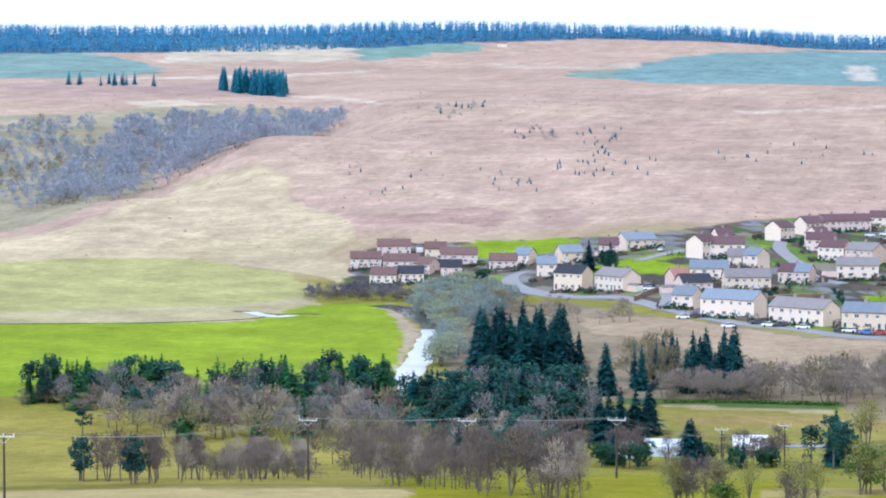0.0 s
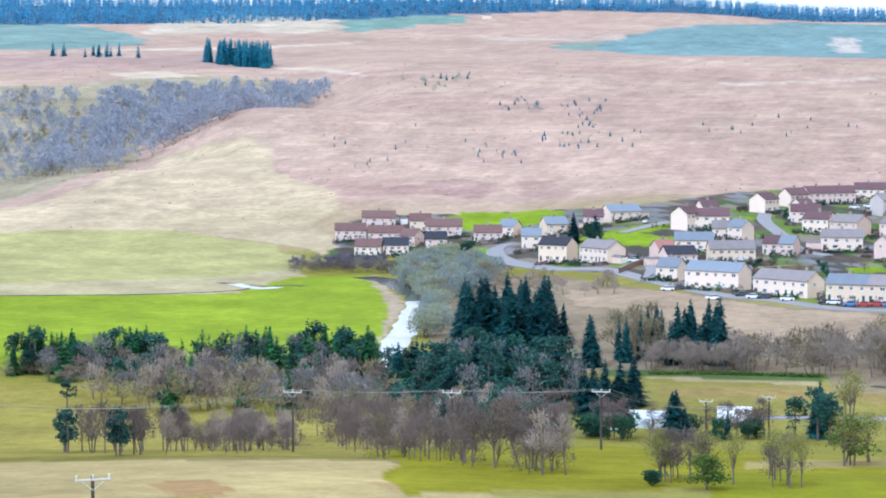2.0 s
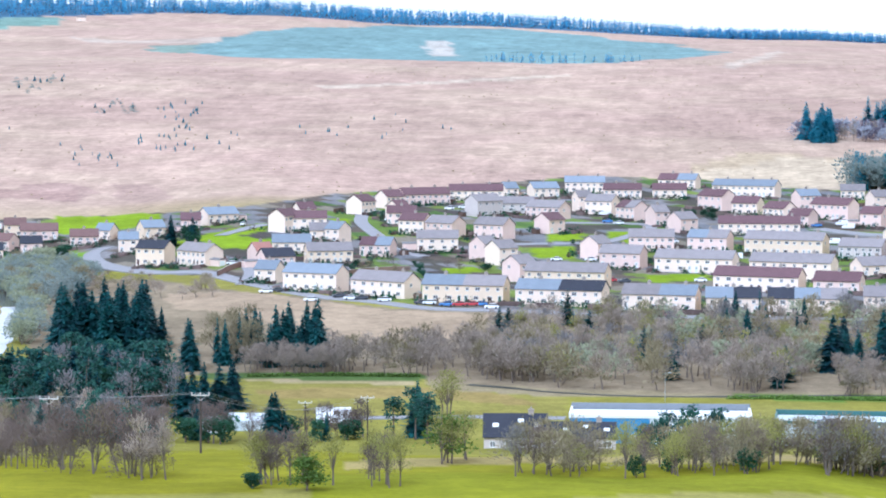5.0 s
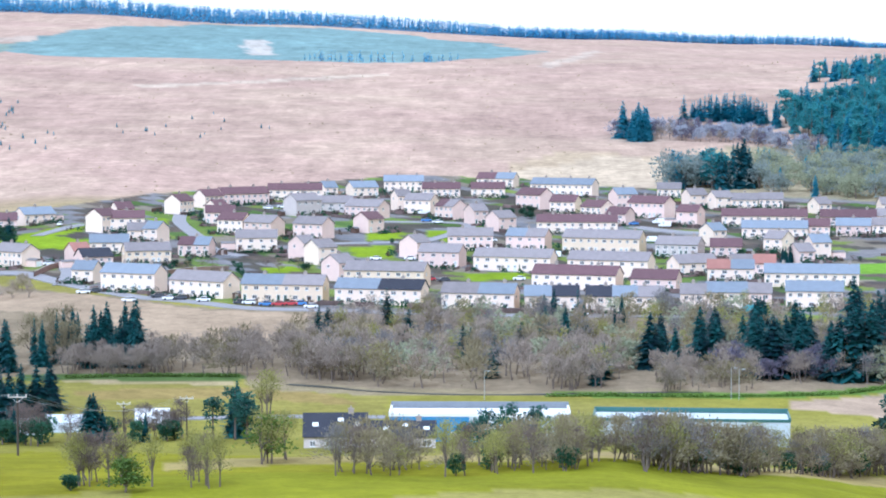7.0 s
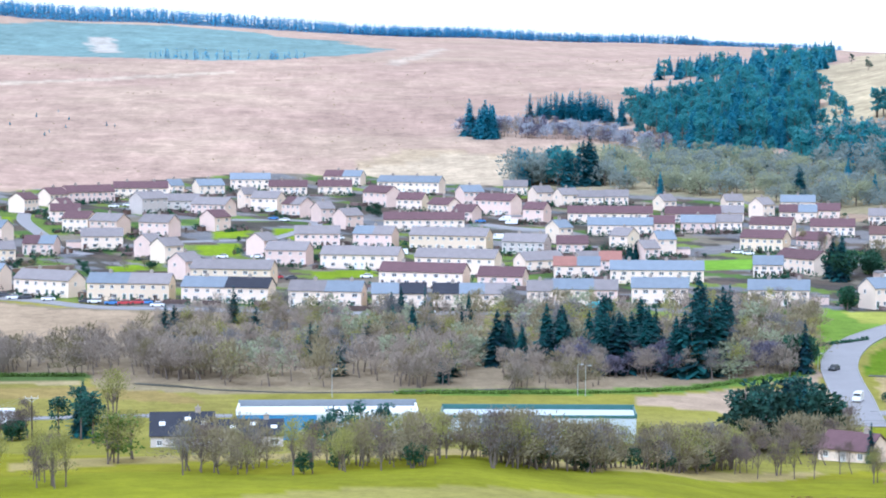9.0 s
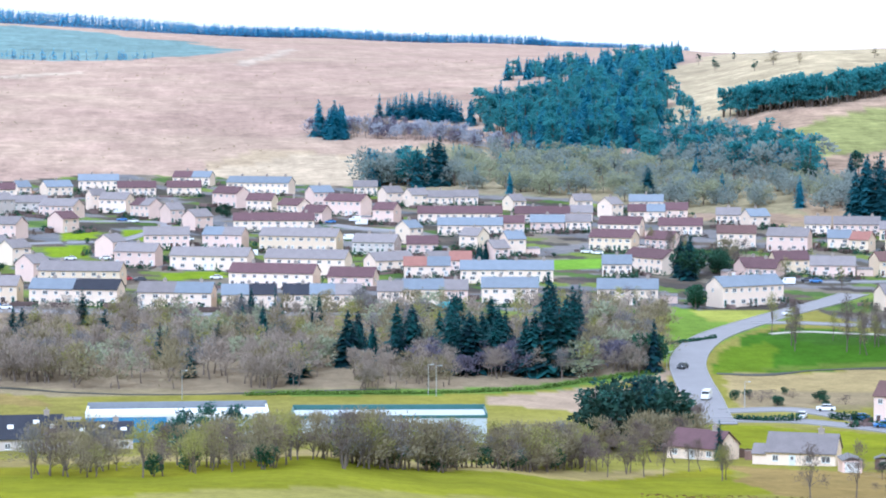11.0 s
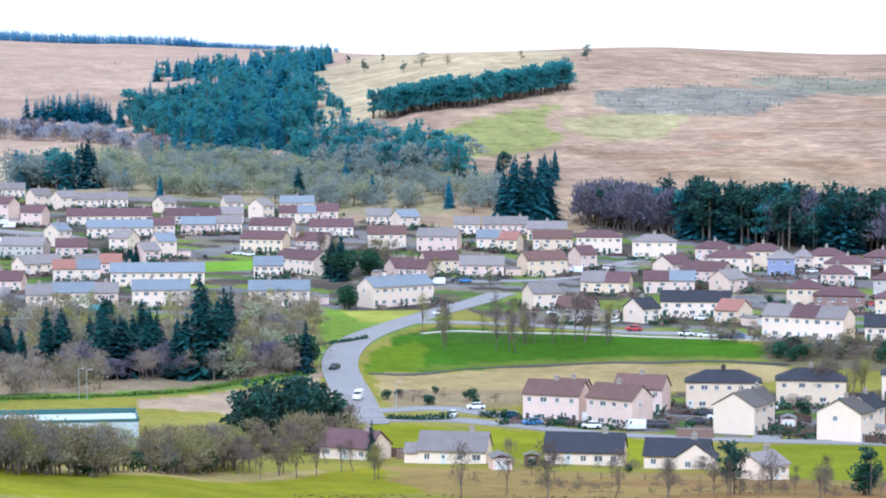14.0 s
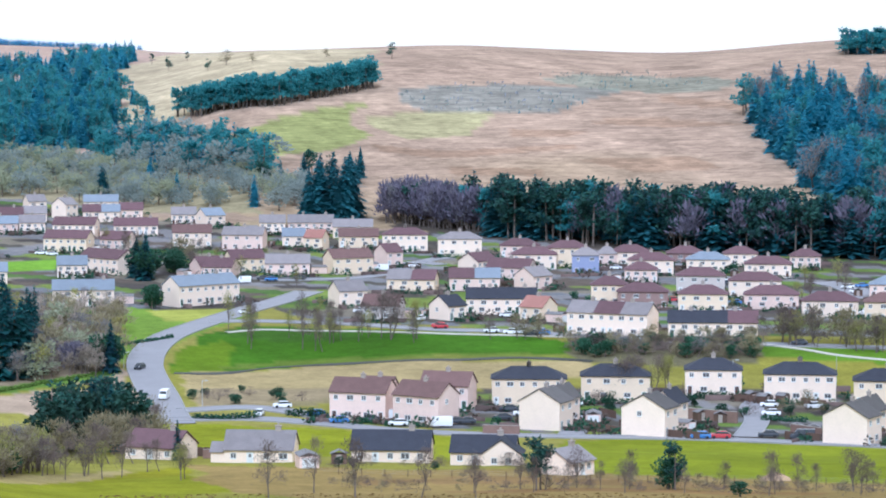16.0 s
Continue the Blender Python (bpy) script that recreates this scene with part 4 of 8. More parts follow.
house(160.2, 993.8, -51, 13.9, 8.0, 5.1, 7.7, "p", "t", 2, "gable")
house(149.9, 948.2, -9, 15.0, 8.0, 4.8, 7.4, "w", "t", 2, "gable")
house(198.3, 1145.0, -10, 23.7, 8.0, 4.6, 7.2, "w", "m", 4, "gable")
house(187.8, 1066.2, 32, 13.9, 8.0, 6.2, 8.8, "g", "t", 2, "gable")
house(216.9, 1166.0, 14, 6.5, 8.0, 4.0, 6.6, "w", "b", 1, "gable")
house(203.8, 1076.9, -11, 14.1, 8.0, 4.0, 6.6, "g", "t", 2, "gable")
house(231.2, 1158.4, 13, 12.5, 8.0, 4.5, 7.1, "w", "b", 2, "gable")
house(212.1, 1051.9, -47, 16.8, 8.0, 4.7, 7.3, "p", "t", 3, "gable")
house(201.5, 996.8, 36, 9.0, 8.0, 5.2, 7.8, "p", "m", 1, "gable")
house(176.9, 980.4, -46, 13.6, 8.0, 5.5, 8.1, "p", "t", 2, "gable")
house(162.4, 922.0, 35, 6.7, 8.0, 5.6, 8.2, "p", "t", 1, "gable")
house(165.9, 905.7, 30, 8.5, 8.0, 5.9, 8.5, "w", "t", 1, "gable")
house(160.5, 843.6, 36, 8.1, 8.0, 6.0, 8.6, "p", "t", 1, "gable")
house(172.4, 822.7, -29, 26.6, 8.0, 4.9, 7.5, "c", "t", 4, "gable")
house(202.6, 918.6, 41, 8.0, 8.0, 5.4, 8.0, "p", "t", 1, "gable")
house(206.1, 889.8, -33, 14.9, 8.0, 5.2, 7.8, "p", "t", 2, "gable")
house(227.5, 936.8, -14, 16.5, 8.0, 5.0, 7.6, "p", "t", 3, "gable")
house(255.8, 1183.7, -12, 18.2, 8.0, 4.7, 7.3, "w", "b", 3, "gable")
house(266.4, 1152.6, -13, 17.0, 8.0, 4.0, 6.6, "w", "m", 3, "gable")
house(232.2, 1079.2, 9, 6.5, 8.0, 6.2, 8.8, "w", "t", 1, "gable")
house(237.9, 1066.1, -39, 12.2, 8.0, 5.6, 8.2, "w", "t", 2, "gable")
house(245.0, 1042.3, -61, 11.0, 8.0, 5.2, 7.8, "p", "mt", 2, "gable")
house(249.8, 1018.9, 16, 6.5, 8.0, 5.5, 8.1, "p", "t", 1, "gable")
house(287.4, 1149.6, -14, 15.2, 8.0, 4.0, 6.6, "w", "m", 2, "gable")
house(303.4, 1194.8, -34, 18.2, 8.0, 4.0, 6.6, "w", "mb", 3, "gable")
house(291.5, 1083.8, -63, 15.2, 8.0, 6.0, 8.6, "p", "m", 2, "gable")
house(323.8, 1152.1, -39, 30.4, 8.0, 5.1, 7.7, "w", "b", 5, "gable")
house(298.1, 1058.6, -37, 11.3, 8.0, 4.9, 7.5, "w", "m", 2, "gable")
house(253.7, 994.1, 27, 9.0, 8.0, 5.1, 7.7, "p", "t", 1, "gable")
house(306.9, 1041.6, -59, 11.5, 8.0, 4.0, 6.6, "w", "m", 2, "gable")
house(280.5, 979.6, -16, 31.2, 8.0, 4.4, 7.0, "w", "m", 5, "gable")
house(306.3, 1007.1, -46, 9.0, 8.0, 4.2, 6.8, "p", "m", 1, "gable")
house(329.3, 1078.8, 12, 9.9, 8.0, 6.1, 8.7, "p", "b", 2, "gable")
house(327.2, 1031.9, -53, 18.4, 8.0, 6.2, 8.8, "p", "m", 3, "gable")
house(366.3, 1129.1, -18, 10.7, 8.0, 4.0, 6.6, "w", "t", 2, "gable")
house(247.9, 929.9, -35, 15.1, 8.0, 5.2, 7.8, "p", "bt", 2, "gable")
house(272.0, 914.1, -36, 29.5, 8.0, 5.7, 8.3, "c", "t", 5, "gable")
house(227.4, 871.0, -33, 27.7, 8.0, 4.9, 7.5, "w", "t", 4, "gable")
house(251.0, 835.3, -36, 28.1, 8.0, 6.2, 8.8, "w", "t", 4, "gable")
house(228.7, 798.1, -35, 27.9, 8.0, 4.8, 7.4, "w", "m", 4, "gable")
house(250.2, 783.7, -32, 14.5, 8.0, 4.1, 6.7, "p", "m", 2, "gable")
house(295.2, 897.0, -37, 15.9, 8.0, 4.3, 6.9, "g", "t", 3, "gable")
house(241.6, 721.6, -19, 7.3, 8.0, 5.2, 7.8, "w", "t", 1, "gable")
house(251.0, 719.5, -19, 11.7, 8.0, 5.7, 8.3, "w", "b", 2, "gable")
house(264.0, 727.6, -20, 7.1, 8.0, 4.4, 7.0, "p", "t", 1, "gable")
house(280.5, 838.8, 13, 15.4, 8.0, 4.0, 6.6, "w", "t", 2, "gable")
house(285.1, 813.5, -19, 15.1, 8.0, 4.0, 6.6, "w", "rb", 2, "gable")
house(298.7, 829.9, -20, 15.1, 8.0, 4.0, 6.6, "p", "tr", 2, "gable")
house(316.9, 924.3, 22, 6.5, 8.0, 5.8, 8.4, "w", "b", 1, "gable")
house(332.3, 996.5, -42, 9.0, 8.0, 5.7, 8.3, "p", "m", 1, "gable")
house(360.8, 989.3, -20, 33.8, 8.0, 4.2, 6.8, "w", "m", 5, "gable")
house(348.3, 943.8, -20, 24.8, 8.0, 4.0, 6.6, "w", "b", 4, "gable")
house(333.3, 898.7, -54, 7.9, 8.0, 4.8, 7.4, "w", "t", 1, "gable")
house(309.0, 886.7, -19, 11.1, 8.0, 4.0, 6.6, "p", "m", 2, "gable")
house(361.4, 1078.6, 11, 8.4, 8.0, 5.4, 8.0, "w", "t", 1, "gable")
house(369.1, 1067.6, 12, 8.5, 8.0, 5.1, 7.7, "w", "t", 1, "gable")
house(379.5, 1065.4, -20, 11.2, 8.0, 4.0, 6.6, "w", "t", 2, "gable")
house(390.7, 1063.5, -20, 10.2, 8.0, 4.0, 6.6, "w", "t", 2, "gable")
house(401.4, 1034.0, 15, 6.5, 8.0, 4.0, 6.6, "w", "t", 1, "gable")
house(391.6, 977.5, -22, 21.9, 8.0, 4.0, 6.6, "p", "m", 3, "gable")
house(407.1, 974.4, -23, 9.3, 8.0, 4.0, 6.6, "w", "t", 1, "gable")
house(380.0, 943.3, -22, 13.1, 8.0, 4.0, 6.6, "p", "b", 2, "gable")
house(391.9, 940.6, -23, 9.8, 8.0, 4.0, 6.6, "w", "t", 2, "gable")
house(364.7, 941.8, -21, 9.5, 8.0, 4.5, 7.1, "p", "m", 2, "gable")
house(336.5, 868.1, 1, 6.9, 8.0, 6.2, 8.8, "w", "b", 1, "gable")
house(425.2, 986.6, 23, 6.9, 8.0, 5.4, 8.0, "w", "t", 1, "gable")
house(425.6, 1018.6, -6, 7.7, 8.0, 4.0, 6.6, "w", "t", 1, "gable")
house(448.2, 1002.4, -24, 14.1, 8.0, 4.0, 6.6, "w", "b", 2, "gable")
house(432.0, 965.8, -24, 14.7, 8.0, 4.0, 6.6, "w", "mb", 2, "gable")
house(444.0, 963.6, -25, 9.3, 8.0, 4.0, 6.6, "p", "m", 1, "gable")
house(399.2, 915.6, -38, 16.1, 8.0, 4.9, 7.5, "w", "m", 3, "gable")
house(375.2, 867.0, -45, 16.2, 8.0, 4.9, 7.5, "c", "m", 3, "gable")
house(420.1, 907.5, -25, 16.5, 8.0, 4.0, 6.6, "w", "m", 3, "gable")
house(392.8, 863.1, -57, 10.8, 8.0, 4.0, 6.6, "p", "m", 2, "gable")
house(356.2, 791.3, -77, 20.9, 8.0, 5.0, 7.6, "w", "m", 3, "gable")
house(340.8, 785.2, -23, 9.5, 8.0, 4.0, 6.6, "w", "b", 2, "gable")
house(302.2, 784.8, -21, 29.7, 8.0, 4.2, 6.8, "w", "b", 5, "gable")
house(277.9, 719.2, -21, 16.5, 8.0, 5.3, 7.9, "w", "b", 3, "gable")
house(309.9, 706.0, -24, 17.7, 8.0, 4.7, 7.3, "w", "b", 3, "gable")
house(327.9, 861.8, 9, 6.5, 8.0, 4.0, 6.6, "p", "t", 1, "gable")
house(418.5, 856.2, -26, 13.9, 8.0, 5.6, 8.2, "w", "n", 2, "gable")
house(449.5, 926.8, -26, 9.5, 8.0, 4.0, 6.6, "w", "t", 2, "gable")
house(453.3, 911.0, 2, 8.6, 8.0, 4.4, 7.0, "w", "b", 1, "gable")
house(431.6, 840.1, -40, 14.8, 8.0, 5.5, 8.1, "p", "t", 2, "gable")
house(462.6, 877.5, -28, 9.6, 8.0, 4.0, 6.6, "w", "t", 2, "gable")
house(450.7, 838.5, -28, 8.2, 8.0, 4.0, 6.6, "w", "b", 1, "gable")
house(454.6, 828.4, -48, 6.9, 8.0, 4.3, 6.9, "c", "r", 1, "gable")
house(475.3, 870.7, -29, 17.0, 8.0, 4.0, 6.6, "p", "t", 3, "gable")
house(379.4, 763.8, -0, 10.1, 8.0, 4.0, 6.6, "p", "m", 2, "gable")
house(380.7, 757.2, -48, 9.7, 8.0, 4.0, 6.6, "p", "m", 2, "gable")
house(397.8, 774.5, -8, 11.8, 8.0, 4.7, 7.3, "c", "m", 2, "gable")
house(405.4, 758.5, -28, 14.4, 8.0, 4.0, 6.6, "p", "t", 2, "gable")
house(339.6, 688.9, 12, 22.3, 8.0, 5.9, 8.5, "w", "b", 4, "gable")
house(425.6, 753.9, -4, 14.6, 8.0, 5.3, 7.9, "c", "n", 2, "gable")
house(470.8, 826.3, -30, 14.3, 8.0, 4.0, 6.6, "c", "n", 2, "gable")
house(482.8, 851.7, -30, 14.7, 8.0, 4.0, 6.6, "c", "t", 2, "gable")
house(478.9, 806.9, -31, 16.1, 8.6, 6.0, 8.4, "w", "m", 3, "hip")
house(448.9, 767.4, 2, 6.5, 8.0, 5.0, 7.6, "p", "m", 1, "gable")
house(488.2, 784.8, -32, 15.4, 8.6, 5.9, 8.3, "w", "t", 2, "hip")
house(372.2, 659.7, -5, 8.8, 8.0, 4.7, 7.3, "w", "t", 1, "gable")
house(361.9, 621.4, -45, 10.3, 8.0, 4.2, 6.8, "g", "n", 2, "gable")
house(412.5, 690.4, -41, 14.8, 8.0, 4.0, 6.6, "c", "tm", 2, "gable")
house(376.0, 610.7, 10, 6.5, 8.0, 4.0, 6.6, "w", "d", 1, "gable")
house(462.3, 732.0, 21, 10.8, 8.0, 4.2, 6.8, "w", "m", 2, "gable")
house(431.7, 685.3, -32, 15.6, 8.0, 4.0, 6.6, "p", "mb", 2, "gable")
house(460.0, 707.9, -53, 14.4, 8.0, 4.0, 6.6, "p", "m", 2, "gable")
house(449.1, 678.8, 16, 8.8, 8.0, 4.0, 6.6, "p", "t", 1, "gable")
house(485.9, 734.0, -34, 15.1, 8.6, 4.9, 7.3, "w", "m", 2, "hip")
house(502.8, 768.4, -33, 13.8, 8.6, 4.2, 6.6, "p", "m", 2, "hip")
house(397.6, 617.0, -33, 19.6, 8.0, 4.5, 7.1, "w", "d", 3, "gable")
house(394.3, 593.2, -65, 7.1, 8.0, 4.0, 6.6, "c", "r", 1, "gable")
house(391.6, 554.6, -58, 22.3, 8.0, 5.9, 8.5, "w", "tmt", 4, "gable")
house(410.6, 537.0, -37, 22.8, 8.0, 4.0, 6.6, "w", "ddm", 4, "gable")
house(439.7, 607.9, -36, 14.3, 8.6, 4.8, 7.2, "b", "m", 2, "hip")
house(437.7, 621.7, -35, 10.4, 8.6, 5.9, 8.3, "c", "m", 2, "hip")
house(486.7, 673.9, -36, 10.3, 8.6, 4.2, 6.6, "p", "m", 2, "hip")
house(506.3, 695.5, -36, 14.7, 8.6, 4.8, 7.2, "w", "m", 2, "hip")
house(446.8, 589.0, -37, 13.8, 8.6, 5.2, 7.6, "c", "m", 2, "hip")
house(480.1, 634.1, -37, 14.5, 8.6, 5.6, 8.0, "g", "m", 2, "hip")
house(527.2, 692.4, -37, 14.0, 8.6, 4.2, 6.6, "w", "b", 2, "hip")
house(533.9, 713.7, -37, 12.6, 8.6, 4.3, 6.7, "b", "m", 2, "hip")
house(518.3, 723.9, -36, 13.3, 8.6, 4.7, 7.1, "w", "m", 2, "hip")
house(488.9, 707.9, -35, 8.8, 8.6, 6.3, 8.7, "l", "t", 1, "hip")
house(511.3, 727.6, -35, 6.5, 8.6, 4.2, 6.6, "p", "t", 1, "hip")
house(500.3, 735.2, -34, 13.7, 8.6, 6.2, 8.6, "c", "m", 2, "hip")
house(486.8, 616.2, -38, 15.5, 8.6, 5.2, 7.6, "w", "m", 2, "hip")
house(469.4, 586.6, -39, 15.3, 8.6, 4.2, 6.6, "p", "m", 2, "hip")
house(532.2, 667.0, -39, 15.0, 8.6, 4.4, 6.8, "w", "m", 2, "hip")
house(467.4, 558.5, -40, 15.3, 8.6, 4.6, 7.0, "w", "m", 2, "hip")
house(561.1, 683.5, -39, 10.2, 8.6, 4.2, 6.6, "p", "m", 2, "hip")
house(549.2, 703.3, -38, 11.5, 8.6, 4.2, 6.6, "w", "m", 2, "hip")
house(473.9, 541.1, -41, 13.8, 8.6, 5.3, 7.7, "c", "n", 2, "hip")
house(519.2, 591.8, -41, 13.5, 8.6, 4.2, 6.6, "p", "b", 2, "hip")
house(278.5, 486.8, -49, 12.6, 8.0, 6.2, 8.8, "p", "n", 2, "gable")
house(286.3, 473.8, -65, 11.5, 8.0, 6.2, 8.8, "p", "n", 2, "gable")
house(303.3, 492.3, -46, 10.9, 8.0, 5.4, 8.0, "p", "n", 2, "gable")
house(290.6, 500.4, -45, 6.5, 8.0, 4.3, 6.9, "p", "n", 1, "gable")
house(321.1, 487.0, -33, 16.4, 8.6, 6.2, 8.6, "c", "d", 3, "hip")
house(341.6, 482.6, -35, 15.4, 8.6, 5.7, 8.1, "c", "d", 2, "hip")
house(364.8, 476.8, -37, 12.8, 8.6, 5.8, 8.2, "w", "d", 2, "hip")
house(375.1, 458.4, -39, 15.9, 8.6, 6.2, 8.6, "w", "d", 3, "hip")
house(386.0, 441.3, -41, 14.8, 8.6, 5.9, 8.3, "c", "d", 2, "hip")
house(302.0, 451.5, 34, 7.5, 9.0, 6.0, 8.6, "w", "k", 1, "gable")
house(312.6, 429.5, 32, 7.5, 9.4, 6.0, 8.6, "w", "k", 1, "gable")
house(338.0, 396.8, 27, 7.5, 9.3, 5.7, 8.3, "w", "k", 1, "gable")
house(226.3, 385.6, -36, 13.4, 8.0, 2.6, 5.3, "w", "d", 1, "low")
bungalow = house(208.7, 400.2, -36, 11.8, 8.0, 2.6, 5.3, "w", "t", 1, "low")
wing(bungalow, -6.6, -1.0, 3.4, 5.0, 2.1, 3.4, "w", "t")
bungalow = house(237.0, 373.0, -38, 10.8, 8.0, 2.5, 4.8, "w", "d", 1, "low")
wing(bungalow, 3.4, -3.2, 6.6, 6.5, 2.5, 4.9, "w", "d", front=True)
house(232.5, 342.0, 21, 6.6, 6.5, 2.4, 4.2, "w", "t", 1, "low")
house(197.8, 417.4, -55, 10.0, 8.0, 2.5, 5.0, "w", "m", 1, "low")
house(311.6, 459.8, 34, 7.5, 5.2, 5.5, 8.1, "w", "k", 1, "gable")
house(324.8, 439.5, 31, 7.5, 5.4, 5.6, 8.2, "w", "d", 1, "gable")
house(351.6, 407.7, 27, 7.5, 5.0, 5.4, 8.0, "w", "k", 1, "gable")


# ---- trees: each kind is shaped a few times and planted on shared meshes ----
tree_rng = np.random.default_rng(11)


def tube(V, T, p, q, r0, r1, sides=5):
    p, q = np.array(p, float), np.array(q, float)
    d = (q - p) / (np.linalg.norm(q - p) + 1e-9)
    a = np.cross(d, (0.31, 0.82, 0.48))
    a /= np.linalg.norm(a)
    b = np.cross(d, a)
    k = len(V)
    for c, r in ((p, r0), (q, r1)):
        for i in range(sides):
            w = 2 * math.pi * i / sides
            V.append(c + r * (a * math.cos(w) + b * math.sin(w)))
    for i in range(sides):
        j = (i + 1) % sides
        T.append((k + i, k + j, k + sides + j))
        T.append((k + i, k + sides + j, k + sides + i))


def cord(V, T, line, r, sides=4):
    """One continuous thin cord through the points of a line."""
    k = len(V)
    for i, c in enumerate(line):
        d = line[min(i + 1, len(line) - 1)] - line[max(i - 1, 0)]
        a = np.cross(d, (0, 0, 1.0))
        a /= np.linalg.norm(a) + 1e-9
        b = np.cross(a, d)
        b /= np.linalg.norm(b) + 1e-9
        for j in range(sides):
            w = 2 * math.pi * j / sides
            V.append(c + r * (a * math.cos(w) + b * math.sin(w)))
    for i in range(len(line) - 1):
        for j in range(sides):
            p, q = k + i * sides + j, k + i * sides + (j + 1) % sides
            T.append((p, q, q + sides))
            T.append((p, q + sides, p + sides))


def blade(V, T, p, d, w, length, up=None):
    """A small kite-shaped leaf or spray from p along d."""
    d = d / np.linalg.norm(d)
    s = np.cross(d, tree_rng.normal(size=3) if up is None else up)
    s /= np.linalg.norm(s) + 1e-9
    k = len(V)
    V.extend((p, p + d * length * 0.5 + s * w / 2, p + d * length, p + d * length * 0.5 - s * w / 2))
    T.append((k, k + 1, k + 2))
    T.append((k, k + 2, k + 3))


def spruce(rng, whorls=30, arms=11, spread=0.27, bare=0.02):
    """A spruce one metre high: drooping sprays in whorls, thin at the tip, ragged below."""
    tv, tt, cv, ct = [], [], [], []
    tube(tv, tt, (0, 0, -0.03), (0, 0, 0.93), 0.018, 0.003)
    for i in range(whorls):
        f = (i + 0.5) / whorls
        n = max(4, int(arms * (1 - 0.5 * f)))
        for j in range(n):
            h = bare + (1 - bare) * min(0.985, f + rng.uniform(-1.6, 1.6) / whorls)
            reach = spread * (1 - f) ** 0.8 * rng.uniform(0.55, 1.35) + 0.014
            w = 2 * math.pi * (j + rng.uniform(-0.45, 0.45)) / n + i * 1.3
            d = np.array((math.cos(w), math.sin(w), -0.25 + 0.5 * f + rng.normal(0, 0.24)))
            blade(cv, ct, np.array((0, 0, h + 0.02)), d, reach * 0.34 + 0.014, reach, np.array((0, 0, 1.0)))
            blade(cv, ct, np.array((0, 0, h + 0.04)), d + np.array((0, 0, rng.uniform(-1.1, -0.6))), reach * 0.42 + 0.014, reach * 1.15, np.array((0, 0, 1.0)))
    for k in range(4):
        blade(cv, ct, np.array((0, 0, 0.93)), np.array((rng.uniform(-0.2, 0.2), rng.uniform(-0.2, 0.2), 1)), 0.012, 0.075)
    return (tv, tt), (cv, ct)


def broad(rng, sprays=820, spray_w=0.0115, spray_l=0.052, limbs=8, low=0.2, wide=0.27, leaf=0, leaf_size=0.03):
    """A broadleaved tree one metre high: trunk, limbs to uneven lobes, and a haze of fine twigs or small leaves over them."""
    tv, tt, cv, ct = [], [], [], []
    lean = rng.normal(0, 0.03, 2)
    fork = np.array((lean[0], lean[1], low + 0.08))
    tube(tv, tt, (0, 0, -0.03), fork, 0.017, 0.012)
    lobes = []
    for i in range(limbs):
        w = 2 * math.pi * (i + rng.uniform(-0.4, 0.4)) / limbs
        up = rng.uniform(0, 1)
        reach = wide * rng.uniform(0.35, 0.85) * (1.15 - 0.7 * up)
        c = np.array((math.cos(w) * reach + lean[0], math.sin(w) * reach + lean[1], low + 0.14 + (0.72 - low) * up))
        mid = fork + (c - fork) * 0.5 + np.array((0, 0, 0.03))
        tube(tv, tt, fork - np.array((0, 0, rng.uniform(0, 0.06))), mid, 0.008, 0.005, 3)
        tube(tv, tt, mid, c, 0.005, 0.002, 3)
        lobes.append((c, rng.uniform(0.08, 0.14)))
    top = np.array((lean[0], lean[1], 0.86))
    tube(tv, tt, fork, top, 0.009, 0.002, 3)
    lobes += [(top, 0.09), ((top + fork) / 2, 0.14)]
    for k in range(sprays):
        c, s = lobes[rng.integers(len(lobes))]
        p = c + rng.normal(0, 1, 3) * s * (wide / 0.27, wide / 0.27, 0.9) * 0.62
        p[2] = max(p[2], low * 0.7 + 0.03)
        out = (p - np.array((lean[0], lean[1], low + 0.1))) * (1, 1, 0.6) + rng.normal(0, 0.13, 3) + np.array((0, 0, 0.16))
        if k < leaf:
            blade(cv, ct, p, rng.normal(0, 1, 3), leaf_size * rng.uniform(0.7, 1.2), leaf_size * rng.uniform(1, 1.5))
        else:
            blade(cv, ct, p, out, spray_w * rng.uniform(0.6, 1.3), spray_l * rng.uniform(0.6, 1.5))
    return (tv, tt), (cv, ct)


def clump(rng, n=900, size=0.062, w=0.5, h=0.9, low=0.05):
    """A dense evergreen or bush crown one metre high: leaf sprays over several uneven lobes."""
    tv, tt, cv, ct = [], [], [], []
    tube(tv, tt, (0, 0, -0.03), (0, 0, 0.5), 0.03, 0.012)
    lobes = [(rng.uniform(-0.5, 0.5, 2) * w * 0.75, rng.uniform(low + 0.15, h - 0.12), rng.uniform(0.12, 0.24)) for _ in range(9)]
    for k in range(n):
        c, z, s = lobes[rng.integers(len(lobes))]
        d = rng.normal(0, 1, 3)
        d /= np.linalg.norm(d)
        p = np.array((c[0], c[1], z)) + d * s * rng.uniform(0.6, 1.0) * (1, 1, 0.8)
        blade(cv, ct, p, d + rng.normal(0, 0.5, 3), size * rng.uniform(0.6, 1.1), size * rng.uniform(0.9, 1.6))
    return (tv, tt), (cv, ct)


